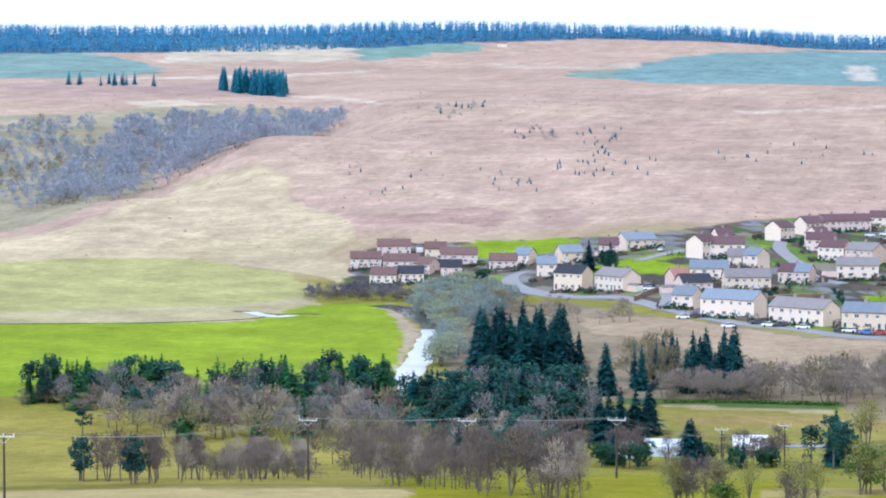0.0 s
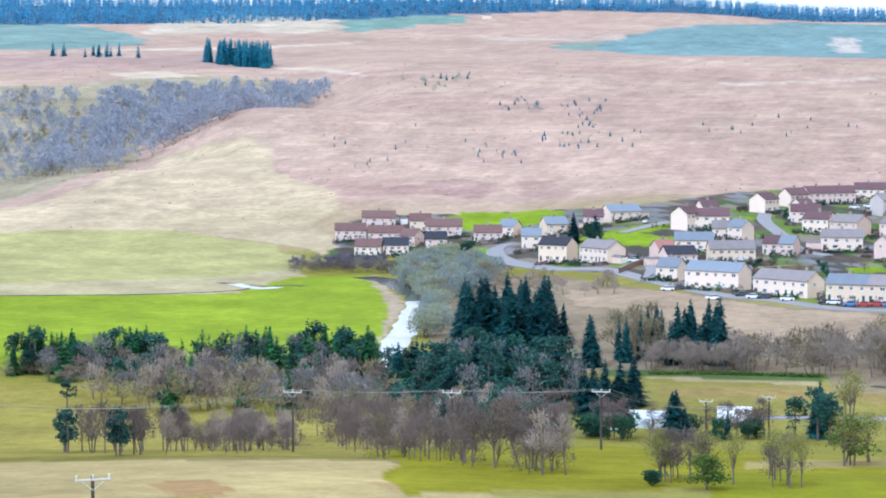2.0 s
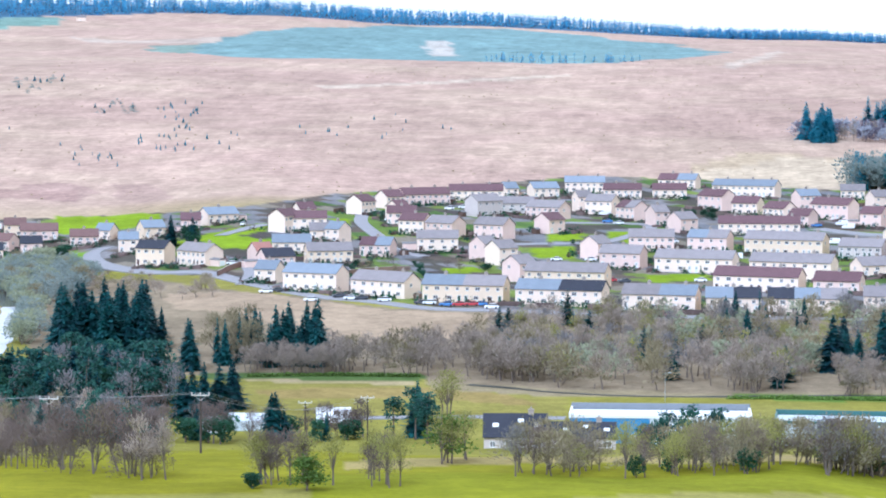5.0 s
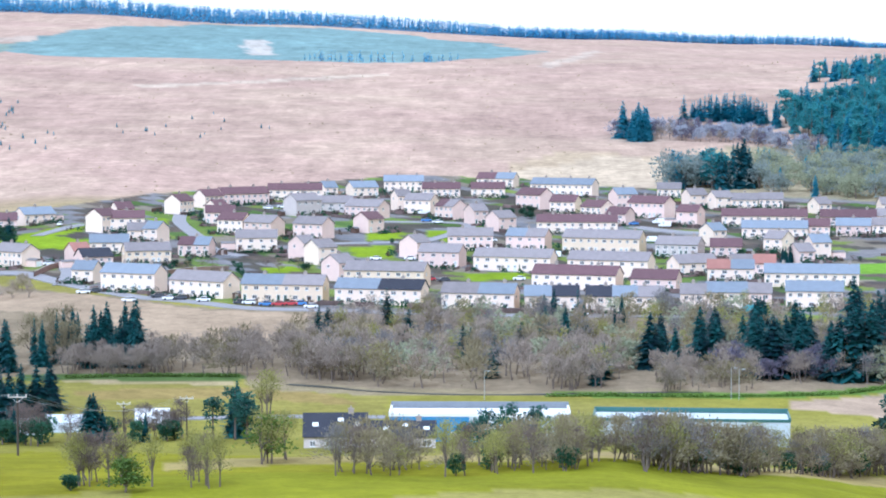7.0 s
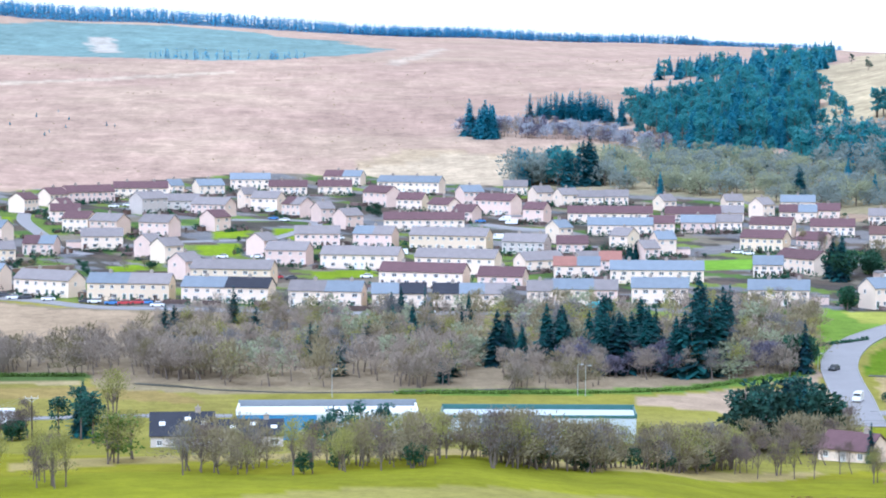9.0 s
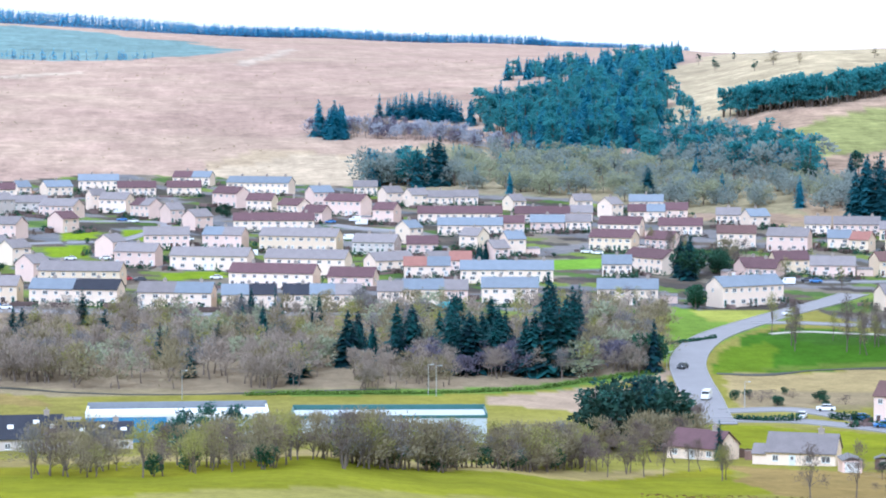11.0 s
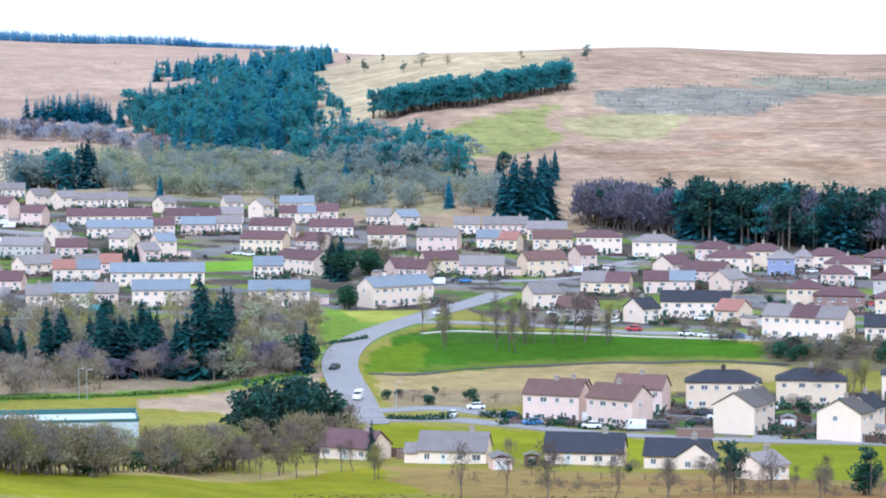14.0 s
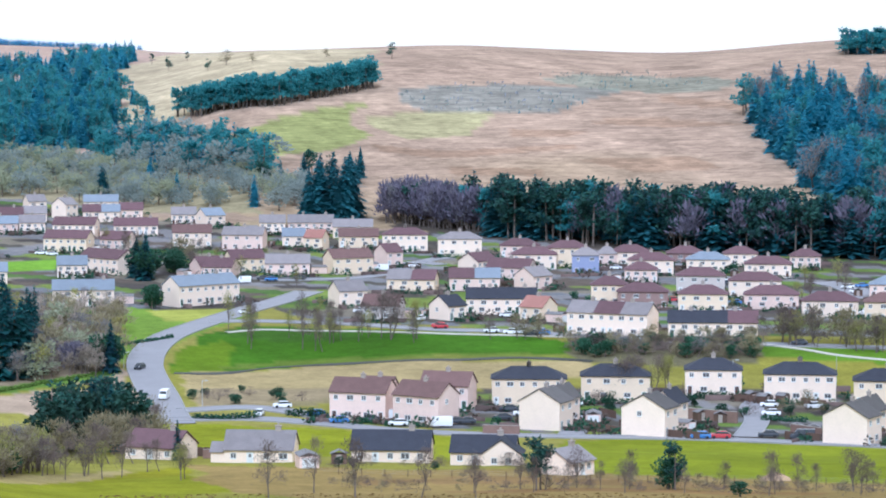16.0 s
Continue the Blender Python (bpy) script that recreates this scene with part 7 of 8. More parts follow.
CABIN = once("glazing", loft([(-1.15, 0.72, 0.94, 0.98, 0.7), (-0.55, 0.74, 0.94, 1.4, 0.58), (1.15, 0.74, 0.94, 1.4, 0.58), (1.85, 0.72, 0.94, 0.98, 0.68)]), CAR_GLASS)
VAN_BODY = {k: once("body", loft([(-2.5, 0.85, 0.4, 0.95, 0.75), (-2.3, 0.92, 0.28, 1.15, 0.82), (-1.55, 0.94, 0.26, 1.3, 0.86), (-1.1, 0.94, 0.26, 2.1, 0.8), (2.4, 0.94, 0.26, 2.15, 0.8), (2.5, 0.9, 0.3, 2.05, 0.78)]), m) for k, m in PAINT.items()}
VAN_SCREEN = once("windscreen", loft([(-1.62, 0.82, 1.28, 1.32, 0.8), (-1.16, 0.84, 1.3, 1.98, 0.76), (-0.6, 0.955, 1.35, 1.95, 0.83), (-0.5, 0.955, 1.35, 1.9, 0.83)]), CAR_GLASS)
LIGHT_MESH = once("headlight", loft([(-0.04, 0.14, 0, 0.1, 0.13), (0.04, 0.16, 0, 0.12, 0.15)]), PORCELAIN)


def vehicle(name, label, x, y, heading, pieces, axle):
    top = set_down(name, label, "car" if name == "car" else "van", x, y, heading, group="parked vehicles", sink=-0.17)
    shell = None
    for nm, me in pieces:
        ob = share(nm, me, shell or top, 0, 0, 0)
        shell = shell or ob
    for sx in (-1, 1):
        for sy in (-1, 1):
            share("wheel", WHEEL_MESH, top, sx * axle, sy * 0.8, 0.32)
    for sy in (-0.6, 0.6):
        share("headlight", LIGHT_MESH, shell, -axle - 0.76, sy, 0.62)
    return top


def car(x, y, heading, color):
    return vehicle("car", f"{PAINT_WORDS[color]} hatchback car standing on the tarmac", x, y, heading, (("body", CAR_BODY[color]), ("glazing", CABIN), ("roof", CAR_ROOF[color])), 1.3)


def van(x, y, heading, color):
    return vehicle("van", f"{PAINT_WORDS[color]} panel van standing on the tarmac", x, y, heading, (("body", VAN_BODY[color]), ("windscreen", VAN_SCREEN)), 1.65)


def hedge(label, height, *points, leaves=SHRUB):
    rng = np.random.default_rng(len(label))
    V, T = [], []
    for p in smooth(points, 0.35):
        z = float(land(p[0], p[1]))
        for k in range(16):
            q = np.array((p[0], p[1], z)) + np.array((*rng.normal(0, 0.35, 2), rng.uniform(0.05, height * (0.75 + 0.35 * float(wobble(p[0], p[1], 4.0))))))
            blade(V, T, q, rng.normal(0, 1, 3), 0.4, 0.55)
    return tagged(new("hedge", shape("hedge", (V, T), leaves)), label, "hedge")


def stone_wall(label, height, *points):
    w = 0.18
    ob = ribbon("garden_wall", points, [(-w, -0.4), (-w, height), (w, height), (w, -0.4)], STONE)
    cap = ribbon("coping", points, [(-w - 0.06, height), (-w - 0.06, height + 0.1), (w + 0.06, height + 0.1), (w + 0.06, height)], CHIMNEY)
    cap.parent = ob
    return tagged(ob, label, "wall")


POST = tapered(-0.3, 1.15, 0.07, 0.06, 6)
POST_MESH = once("post", POST, WOODEN)


def wire_fence(label, *points):
    line = smooth(points, 4.0)
    top = tagged(new("wire_fence"), label, "fence")
    for p in line:
        share("post", POST_MESH, top, float(p[0]), float(p[1]), float(land(p[0], p[1])), 0)
    for h in (0.5, 0.8, 1.1):
        V, T = [], []
        cord(V, T, [np.array((*a, float(land(*a)) + h)) for a in line], 0.01, 3)
        ob = new("strand", shape("strand", (V, T), WIRE))
        ob.parent = top
    return top


def panel_mesh():
    bm = bmesh.new()
    n = 12
    xs = [i * 3.6 / n - 1.8 for i in range(n + 1)]
    lo = [bm.verts.new((x, 0.02 if i % 2 else -0.02, -0.4)) for i, x in enumerate(xs)]
    hi = [bm.verts.new((x, 0.02 if i % 2 else -0.02, 1.65)) for i, x in enumerate(xs)]
    for i in range(n):
        bm.faces.new((lo[i], lo[i + 1], hi[i + 1], hi[i]))
    ex = bmesh.ops.extrude_face_region(bm, geom=bm.faces[:])
    bmesh.ops.translate(bm, verts=[g for g in ex["geom"] if isinstance(g, bmesh.types.BMVert)], vec=(0, 0.06, 0))
    return mesh_of("fence_panel", bm, WOODEN)


PANEL = panel_mesh()


def board_fence(label, *points):
    """A run of boarded panels standing along a line."""
    line = smooth(points, 3.6)
    top = tagged(new("board_fence"), label, "fence", group="board fences")
    for a, b in zip(line, line[1:]):
        m, d = (a + b) / 2, b - a
        share("fence_panel", PANEL, top, float(m[0]), float(m[1]), float(land(*m)), math.degrees(math.atan2(d[1], d[0])))
    return top




def sand_heap(x, y, radius, height):
    """A tipped heap of pale sand with an uneven slope."""
    rng = random.Random(3)
    bm = bmesh.new()
    rings = []
    for k in range(7):
        f = k / 6
        rings.append([bm.verts.new((radius * (1 - f) * (1 + rng.uniform(-0.1, 0.1)) * math.cos(i * math.pi / 8) * 1.4, radius * (1 - f) * math.sin(i * math.pi / 8), height * (1 - (1 - f) ** 1.4) * rng.uniform(0.92, 1.05) - (0.3 if k == 0 else 0))) for i in range(16)])
    for a, b in zip(rings, rings[1:]):
        for i in range(16):
            bm.faces.new((a[i], a[(i + 1) % 16], b[(i + 1) % 16], b[i]))
    bmesh.ops.remove_doubles(bm, verts=bm.verts, dist=0.02)
    ob = tagged(new("sand_heap", mesh_of("sand_heap", bm, SAND)), "tipped heap of pale orange sand on the grass", "heap")
    ob.matrix_basis = pose(x, y, float(land(x, y)), 0, 0, -35)


SAND = mat("builders_sand", (0.42, 0.29, 0.17), 1.0, 0.15, 2.0, 0.4)
sand_heap(256.2, 318.8, 2.0, 1.2)
garden_rng = random.Random(21)


def garden(top, L, D):
    """A boarded fence behind a house and, at times, a hut or garage beside it."""
    m = top.matrix_basis
    if garden_rng.random() < 0.5:
        fence = tagged(new("garden_fence"), "weathered brown boarded garden fence", "fence", group="garden fences")
        off = D + garden_rng.uniform(5, 8)
        for i in range(max(2, int(L / 2.2))):
            p = m @ Vector((-L + 1.8 + i * 3.6, off, 0))
            share("fence_panel", PANEL, fence, p.x, p.y, float(land(p.x, p.y)), math.degrees(m.to_euler().z))
    if garden_rng.random() < 0.75:
        garden_hedge(m, L, D)
    if garden_rng.random() < 0.36:
        side = garden_rng.choice((-1, 1))
        p = m @ Vector((side * (L + garden_rng.uniform(2.6, 4.0)), garden_rng.uniform(-2, 5), 0))
        hut(p.x, p.y, math.degrees(m.to_euler().z) + garden_rng.choice((0, 90)), garden_rng.random() < 0.5)


def garden_hedge(m, L, D):
    """A dark low hedge or shrub border along the front of a garden, with gaps."""
    rng = np.random.default_rng(int(garden_rng.random() * 1e6))
    V, T = [], []
    off, tall = -D - rng.uniform(2.5, 5.5), rng.uniform(0.7, 1.7)
    for px in np.arange(-L, L, 0.45):
        if rng.random() < 0.18:
            continue
        p = m @ Vector((float(px), float(off), 0))
        z = float(land(p.x, p.y))
        for k in range(9):
            q = np.array((p.x, p.y, z)) + np.array((*rng.normal(0, 0.28, 2), rng.uniform(0.05, tall)))
            blade(V, T, q, rng.normal(0, 1, 3), 0.45, 0.6)
    return tagged(new("garden_hedge", shape("garden_hedge", (V, T), SHRUB)), "low dark green hedge before a house", "hedge", group="garden hedges")


def hut(x, y, heading, timber):
    top = set_down("garden_hut", "small dark timber garden hut" if timber else "small pale rendered garage", "hut", x, y, heading, group="garden huts", sink=0.1)
    w, d, h = (1.3, 1.1, 1.9) if timber else (1.6, 2.6, 2.2)
    box_part("wall", (-w, w, -d, d, -0.4, h), WOODEN if timber else WALLS["p"], top)
    bm = bmesh.new()
    pro = [(-w - 0.15, h), (0, h + 0.6), (w + 0.15, h), (w + 0.15, h + 0.08), (0, h + 0.7), (-w - 0.15, h + 0.08)]
    ends = [[bm.verts.new((a, s * (d + 0.12), b)) for a, b in pro] for s in (-1, 1)]
    bm.faces.new(ends[0])
    bm.faces.new(ends[1][::-1])
    for i in range(6):
        j = (i + 1) % 6
        bm.faces.new((ends[0][i], ends[0][j], ends[1][j], ends[1][i]))
    bmesh.ops.recalc_face_normals(bm, faces=bm.faces)
    part("roof", bm, SHED_ROOF, top)
    box_part("door", (-0.45, 0.45, -d - 0.04, -d + 0.02, 0, 1.8) if timber else (-1.2, 1.2, -d - 0.04, -d + 0.02, 0, 2.0), FRAME if not timber else CHIMNEY, top)
    return top


def tussocks(seed, label, material, n, size, r, bearing):
    """Low tufts of heather and rough grass over a stretch of hill."""
    rng = np.random.default_rng(seed)
    rr, bb = np.sqrt(rng.uniform(r[0] ** 2, r[1] ** 2, n)), np.radians(rng.uniform(*bearing, n))
    x, y = rr * np.sin(bb), rr * np.cos(bb)
    keep = wobble(x, y, 45, seed) + 0.6 * wobble(x, y, 14, 3) > rng.uniform(-1.0, 0.9, n)
    x, y = x[keep], y[keep]
    z, k = land(x, y), len(x)
    s, w = rng.uniform(*size, k), rng.uniform(0, 6.28, k)
    V, T = np.zeros((k, 3, 4, 3)), []
    for j in range(3):
        a = w + j * 2.1
        d = np.stack([np.cos(a), np.sin(a)], 1)
        wid, up = s * rng.uniform(0.7, 1.2, k), s * rng.uniform(0.28, 0.5, k)
        for q, (e, h) in enumerate(((-0.8, -0.1), (-0.35, 1.0), (0.4, 0.85), (0.9, -0.1))):
            V[:, j, q, 0], V[:, j, q, 1], V[:, j, q, 2] = x + d[:, 0] * wid * e, y + d[:, 1] * wid * e, z + up * h
    t = np.arange(k * 12).reshape(-1, 4)
    t = np.concatenate([t[:, (0, 1, 2)], t[:, (0, 2, 3)]])
    return tagged(new("tussocks", shape("tussocks", (V.reshape(-1, 3), t), material)), label, "heather", kind="stuff")


RUSH = mat("straw_rush", (0.40, 0.325, 0.20), 1.0, 0.2, island=0.3)
SEDGE_DRY = mat("dry_sedge", (0.24, 0.16, 0.065), 1.0, 0.25, island=0.4, thin=0.5)
tussocks(2, "bleached grass tufts over the heath", RUSH, 1400, (0.5, 1.2), (1150, 2100), (-8, 24))
tussocks(6, "rough grass tufts on the dry pasture", SEDGE_DRY, 4500, (0.15, 0.4), (285, 360), (24, 43))

poles = [utility_pole(-24.2, 188.5, 8.5, 20)]
poles.append(utility_pole(-48.7, 289.9, 8.5, -12))
poles.append(utility_pole(-18.4, 356.5, 8.5, -12))
poles.append(utility_pole(3.3, 358.0, 8.3, -12))
poles.append(utility_pole(24.2, 364.2, 8.4, -12))
poles.append(utility_pole(65.6, 501.7, 8.6, -12))
poles.append(utility_pole(53.0, 497.2, 8, -12))
street_lamp(141.4, 568.7, 6.5, -14)
street_lamp(366.9, 472.2, 8, -38)
street_lamp(390.1, 463.7, 8, -40)
street_lamp(197.1, 561.4, 7, -19)
street_lamp(257.0, 521.1, 6, -26)
street_lamp(198.1, 558.9, 7, -20)
street_lamp(266.8, 583.9, 4, -25)
car(86.0, 1036.4, 75, "w")
car(146.2, 1047.8, 12, "w")
car(71.9, 915.2, 6, "w")
car(73.9, 807.6, 7, "w")
car(84.7, 778.4, 8, "w")
car(77.7, 811.3, 7, "d")
car(94.5, 789.4, 3, "d")
car(97.1, 782.0, 3, "w")
car(100.4, 781.6, 1, "d")
car(106.4, 774.7, -2, "w")
car(115.9, 764.3, -5, "d")
car(122.5, 758.2, -9, "b")
car(126.1, 757.6, -9, "r")
car(130.0, 757.9, -10, "r")
car(132.5, 757.5, -10, "b")
car(134.3, 749.1, -10, "w")
car(118.3, 763.9, -9, "w")
car(189.0, 834.9, 17, "r")
car(192.6, 830.0, -3, "d")
car(218.5, 831.8, -15, "w")
car(186.7, 911.1, -12, "w")
car(198.5, 908.6, -12, "w")
car(231.7, 1029.2, -3, "b")
car(234.8, 1022.4, -13, "w")
van(237.4, 1059.7, -13, "w")
car(178.4, 747.0, -3, "d")
car(178.6, 720.2, -14, "r")
car(204.8, 711.1, -6, "w")
car(234.0, 1076.9, -12, "w")
car(184.4, 1096.6, -5, "w")
car(177.6, 1091.7, -4, "w")
car(207.9, 1066.9, -11, "w")
car(159.2, 910.2, -10, "d")
van(321.3, 1003.8, -18, "w")
car(240.0, 954.3, -14, "w")
van(250.8, 905.9, -15, "w")
van(319.7, 990.7, -18, "w")
van(297.7, 940.0, -18, "w")
car(309.7, 1000.2, -7, "b")
van(254.9, 712.8, -20, "t")
car(334.8, 865.5, -21, "w")
car(343.3, 870.8, -22, "w")
car(361.5, 860.1, -23, "w")
car(363.2, 854.0, -23, "w")
car(411.5, 921.3, -24, "w")
van(378.8, 738.5, -27, "w")
car(388.9, 744.5, -28, "d")
car(389.9, 740.6, -28, "b")
car(337.0, 655.4, -7, "w")
car(399.8, 739.9, -28, "d")
car(365.3, 640.1, -30, "w")
car(367.0, 610.1, 39, "w")
van(438.2, 753.9, -30, "w")
car(453.4, 757.7, -31, "w")
car(361.9, 592.2, -31, "r")
car(391.8, 605.3, -33, "w")
car(373.1, 569.7, -33, "w")
car(377.3, 566.9, -34, "w")
car(271.8, 511.2, -23, "w")
car(261.3, 502.1, 53, "w")
car(270.1, 482.6, -19, "b")
van(280.4, 482.4, -30, "w")
car(277.9, 471.1, -31, "w")
van(284.5, 464.9, -31, "w")
car(290.2, 468.4, -32, "d")
car(292.2, 467.1, -32, "d")
car(271.7, 495.4, -29, "b")
car(276.8, 481.0, -30, "d")
van(255.0, 536.5, 55, "w")
car(269.9, 581.4, 45, "d")
car(319.8, 492.2, -33, "w")
car(311.2, 480.0, -33, "d")
car(309.9, 472.4, -33, "w")
car(302.5, 468.9, -33, "d")
car(355.6, 444.2, -39, "w")
car(362.8, 453.8, -39, "w")
car(330.2, 413.3, -39, "d")
car(320.2, 416.0, -38, "r")
car(327.5, 478.7, -34, "w")
car(369.7, 446.9, -10, "w")
car(316.5, 417.6, -37, "b")
van(332.9, 405.9, -39, "d")
car(367.8, 575.5, -33, "w")
car(370.5, 570.2, -33, "w")
car(373.1, 564.9, -33, "d")
car(376.1, 564.1, -34, "b")
car(361.2, 590.2, -31, "r")
car(418.5, 511.7, -39, "d")
car(386.5, 548.5, -35, "w")
car(388.9, 539.4, -36, "w")
car(466.6, 599.9, -38, "b")
car(450.6, 579.4, -38, "w")
car(525.8, 620.1, -0, "w")
car(518.7, 607.8, -0, "w")
car(532.3, 621.1, -1, "b")
van(476.3, 553.2, -41, "w")
car(504.9, 713.4, -35, "w")
car(509.9, 658.7, -38, "w")
car(502.4, 651.8, -38, "d")
car(456.5, 616.4, -37, "r")
long_shed(121.4, 492.0, -14, 34.6, 12, 6.0, 'white flat-roofed works building with a blue clad front', 'blue')
long_shed(160.3, 479.6, -18, 37.4, 12, 5.6, 'long pale works building with a dark green roof edge', 'pale')
skylights(house(88.7, 469.7, -11, 11.4, 9.0, 2.9, 6.4, "g", "d", 2, "low"), 4.5, 2.9, 6.4, (-3.6, 1.0, 4.0))
skylights(house(100.7, 467.3, -12, 12.1, 9.0, 2.7, 4.9, "g", "d", 2, "low"), 4.5, 2.7, 4.9, (-3.0, 0.6, 4.4))
glasshouse(37.2, 527.7, -10, 6.3, 3.2)
glasshouse(45.1, 532.1, -11, 8.4, 3.4)
glasshouse(26.0, 527.4, -9, 3.4, 3.0)
polytunnel(64.1, 545.2, -7, 7.3, 3.2)
house(-0.1, 619.0, 10, 6.5, 6.0, 3.0, 5.5, "w", "t", 1, "low")
house(75.4, 3346.2, 5, 11.0, 7.0, 4.5, 7.0, "w", "t", 1, "low")
hedge("clipped dark green hedge beside the street", 1.6, (247.5, 505.7), (252.6, 500.9), (259.0, 498.8))
hedge("dark hedge in front of the semi-detached houses", 1.8, (267.2, 500.1), (272.9, 489.0))
hedge("dark garden hedge by the lower houses", 1.6, (306.6, 448.1), (308.6, 435.8))
hedge("garden hedge before the hipped houses", 1.4, (349.8, 439.8), (355.6, 432.6))
hedge("garden hedge beside the lane", 1.6, (316.4, 465.7), (323.2, 467.0), (326.8, 464.6))
hedge("garden hedge along the back fence", 1.5, (354.0, 475.7), (363.5, 467.2))
hedge("evergreen hedge on the meadow bank", 0.8, (53.3, 627.7), (69.6, 627.2), (93.8, 623.0), leaves=LEAVES)
hedge("rough hedge at the field side", 0.8, (156.7, 570.9), (195.0, 564.3), (222.4, 563.7), (243.0, 572.6), (263.8, 579.8), leaves=LEAVES)
hedge("low hedge below the terrace", 1.5, (107.3, 864.4), (122.9, 867.3))
hedge("low hedge on the roadside bank", 1.0, (280.5, 613.9), (287.5, 615.1), (296.5, 618.6))
stone_wall("low brown garden wall with brick piers", 2.4, (337.6, 450.5), (341.9, 438.4))
stone_wall("dark red garden wall beside the yard", 2.2, (338.1, 415.9), (337.8, 405.8))
stone_wall("brown wall at the garden end", 1.8, (285.0, 449.2), (290.2, 443.5))
stone_wall("grey boundary wall behind the bungalows", 1.6, (204.0, 413.5), (208.0, 411.5))
stone_wall("red brick boundary wall at the road corner", 1.8, (64.3, 878.7), (70.7, 900.2), (77.6, 912.7))
stone_wall("brown garden wall below the houses", 1.6, (106.5, 873.5), (117.7, 885.2), (130.8, 888.4))
wire_fence("post and wire fence below the bungalows", (200.0, 364.8), (212.4, 343.7), (223.1, 328.4), (246.9, 317.2), (263.3, 301.1))
wire_fence("roadside safety fence on the bend", (268.1, 585.5), (273.4, 596.3), (281.6, 610.1))
board_fence("dark timber fence beside the gable house", (307.3, 444.0), (307.9, 433.8))
board_fence("dark timber fence by the yard", (312.9, 424.1), (315.3, 416.0))
board_fence("brown timber fence behind the gardens", (337.6, 450.5), (342.7, 440.4))
board_fence("dark timber fence round the garages", (331.1, 410.0), (334.0, 401.1))
board_fence("brown timber fence along the gardens", (352.3, 408.0), (354.1, 399.7))
board_fence("dark timber fence between gardens", (309.8, 458.1), (317.3, 462.7))
board_fence("dark timber fence between gardens", (325.3, 465.7), (324.8, 458.6))
board_fence("timber fence behind the houses", (361.7, 464.9), (365.4, 459.4))
board_fence("timber fence behind the houses", (370.9, 452.4), (372.8, 446.9))
board_fence("dark timber fence before the bungalow", (205.8, 420.3), (207.6, 415.0))
hut(364.7, 462.5, -8, True)
hut(365.0, 458.5, 21, True)
hut(368.8, 456.7, 21, True)
hut(339.6, 415.9, -39, True)
hut(341.0, 412.2, -40, True)
hut(316.3, 454.9, -35, False)
hut(338.8, 447.1, -7, True)
hut(340.3, 442.2, -38, True)
hut(322.3, 432.0, 23, False)
hut(205.3, 377.6, -20, False)
hut(213.9, 382.2, -29, True)
hut(335.8, 459.3, 24, True)


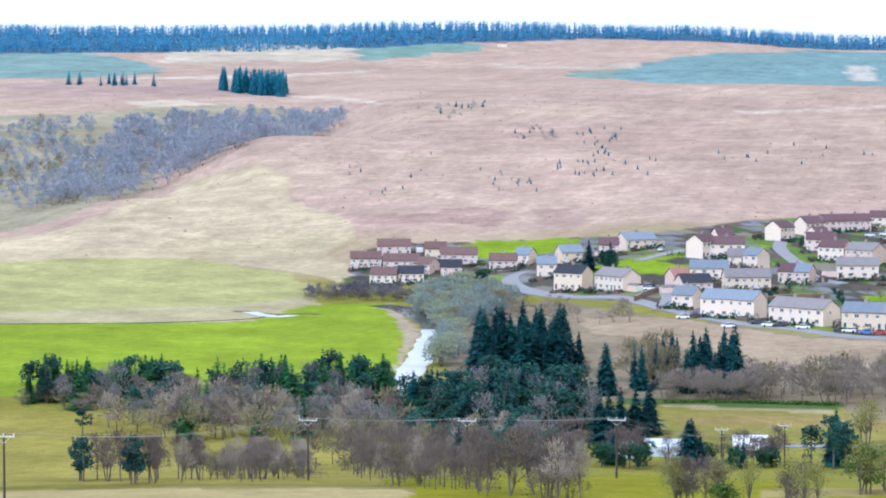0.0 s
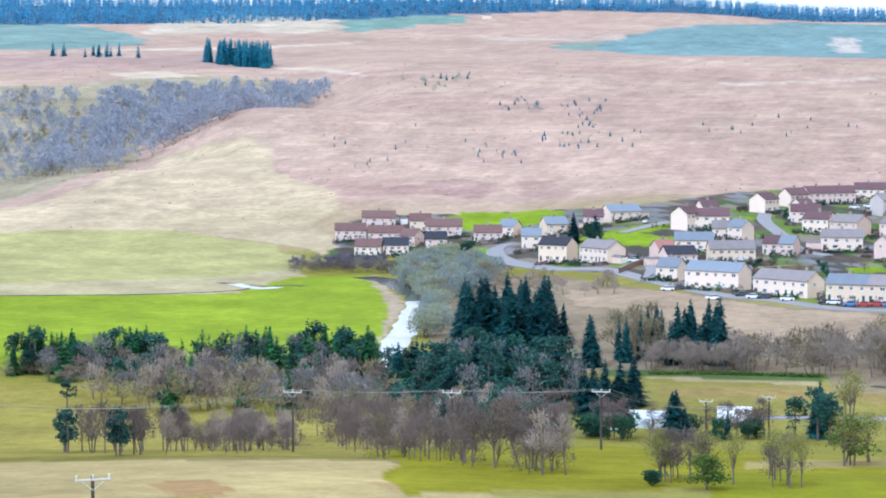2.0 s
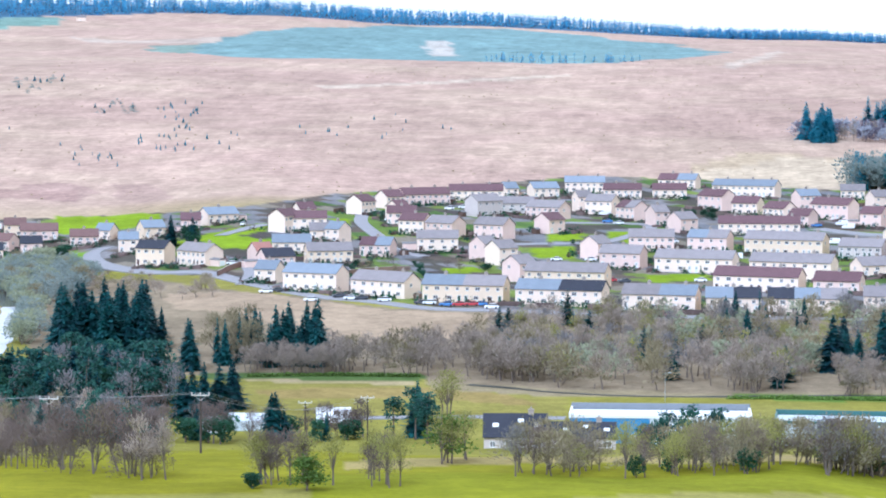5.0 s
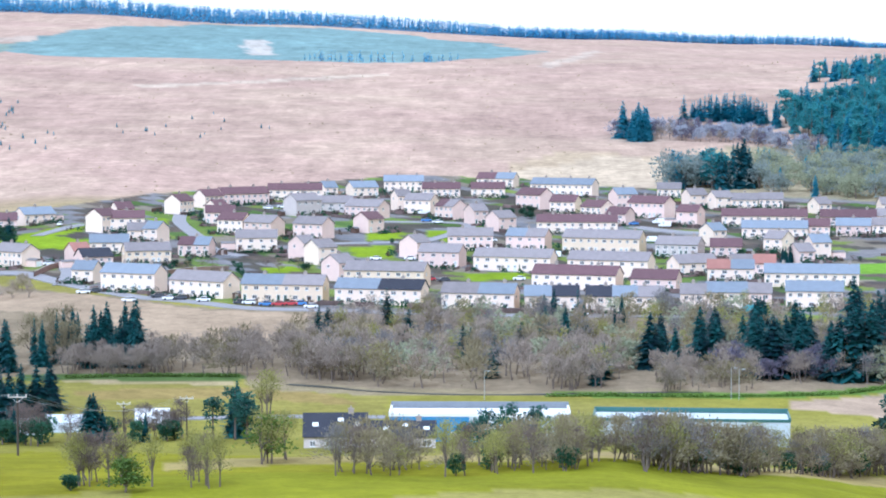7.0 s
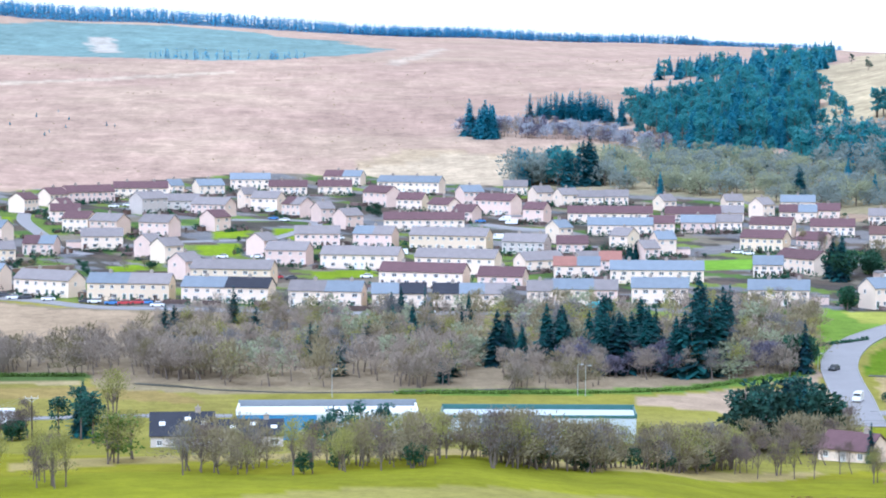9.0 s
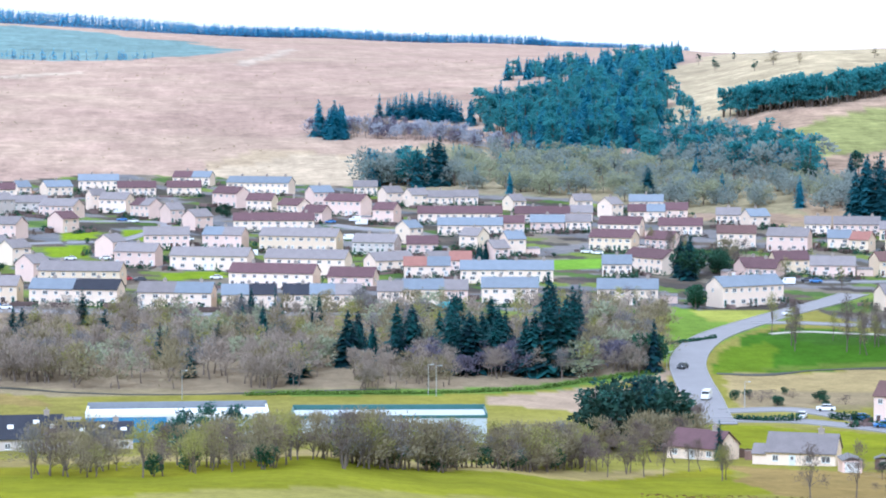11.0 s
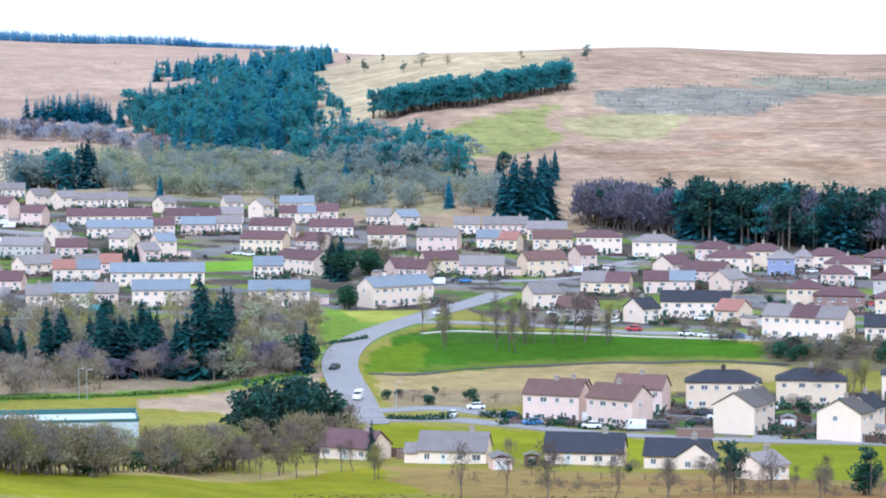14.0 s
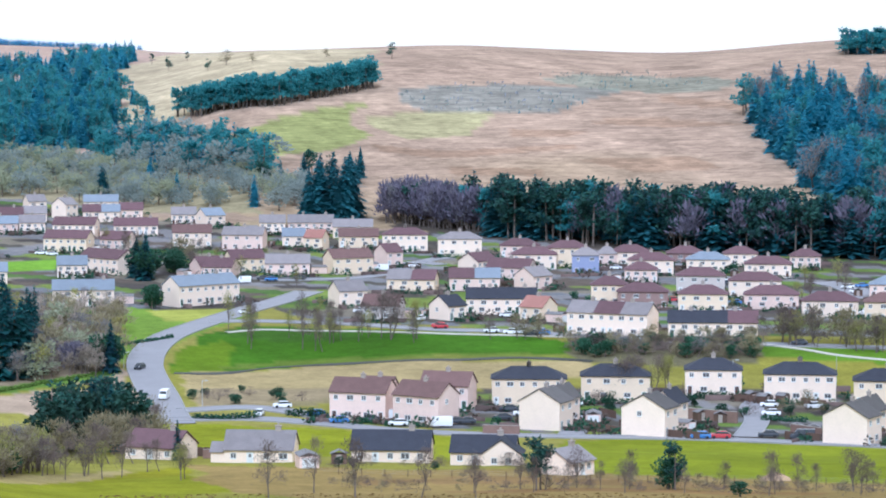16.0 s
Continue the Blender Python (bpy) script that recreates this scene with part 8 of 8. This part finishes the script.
def garden_stuff(seed, homes):
    """Shrubs, bare bushes and low boundary fences round the houses, each kind in one mesh."""
    rng = np.random.default_rng(seed)
    green, brown, rails = ([], []), ([], []), ([], [])
    for top, L, D in homes:
        m = top.matrix_basis
        for k in range(int(rng.integers(9, 17))):
            V, T = green if rng.random() < 0.6 else brown
            side = rng.choice((-1, 1), p=(0.65, 0.35))
            p = m @ Vector((float(rng.uniform(-L - 2, L + 2)), float(side * (D + rng.uniform(1.2, 8))), 0))
            z, r, h = float(land(p.x, p.y)), rng.uniform(0.5, 1.7), rng.uniform(0.8, 2.9)
            for b in range(22):
                d = rng.normal(0, 1, 3)
                d[2] = abs(d[2])
                d /= np.linalg.norm(d)
                blade(V, T, np.array((p.x, p.y, z)) + d * (r, r, h) * rng.uniform(0.3, 0.9), d + rng.normal(0, 0.5, 3), 0.55, 0.9)
        for k in range(int(rng.integers(3, 7))):
            px, side = rng.uniform(-L, L) if k % 2 else rng.choice((-1, 1)) * (L + 0.6), rng.choice((-1, 1), p=(0.7, 0.3))
            far, tall = rng.uniform(3.5, 7), rng.uniform(0.8, 1.5)
            a, b = (m @ Vector((float(px), float(side * (D + e)), 0)) for e in (0.6, far))
            if rng.random() < 0.4:
                a, b = (m @ Vector((float(e), float(side * (D + far)), 0)) for e in (px - 3.0, px + 3.0))
            n = Vector((a.y - b.y, b.x - a.x, 0)).normalized() * 0.06
            V, T = rails
            i = len(V)
            for c in (a - n, a + n, b + n, b - n):
                z = float(land(c.x, c.y))
                V.extend(((c.x, c.y, z - 0.3), (c.x, c.y, z + tall)))
            for u in range(4):
                w = (u + 1) % 4
                T.extend(((i + 2 * u, i + 2 * w, i + 2 * w + 1), (i + 2 * u, i + 2 * w + 1, i + 2 * u + 1)))
            T.extend(((i + 1, i + 3, i + 5), (i + 1, i + 5, i + 7)))
    tagged(new("garden_shrubs", shape("garden_shrubs", green, SHRUB)), "dark evergreen shrubs in the village gardens", "shrubs", kind="stuff")
    tagged(new("garden_bushes", shape("garden_bushes", brown, TWIGS_BED)), "brown leafless bushes in the village gardens", "shrubs", kind="stuff")
    tagged(new("boundary_fences", shape("boundary_fences", rails, RAILS)), "weathered brown and grey fences between the gardens", "fences", kind="stuff")


RAILS = mat("weathered_fence_boards", (0.12, 0.085, 0.075), 0.9, 0.2, 2.0, 0.2, island=0.5)
TWIGS_BED = mat("garden_twigs", (0.10, 0.075, 0.06), 0.9, 0.25, 1.0, island=0.3)
for a, b in zip(poles[1:], poles[2:6]):
    power_line(a, b)
homes = []
for ob in [o for o in scene.objects if o.name.split(".")[0] in ("house", "terraced_house")]:
    wall = next(c for c in ob.children if c.name.startswith("wall"))
    xs = [v.co.x for v in wall.data.vertices]
    ys = [v.co.y for v in wall.data.vertices]
    garden(ob, max(xs), max(ys))
    homes.append((ob, max(xs), max(ys)))
garden_stuff(77, homes)
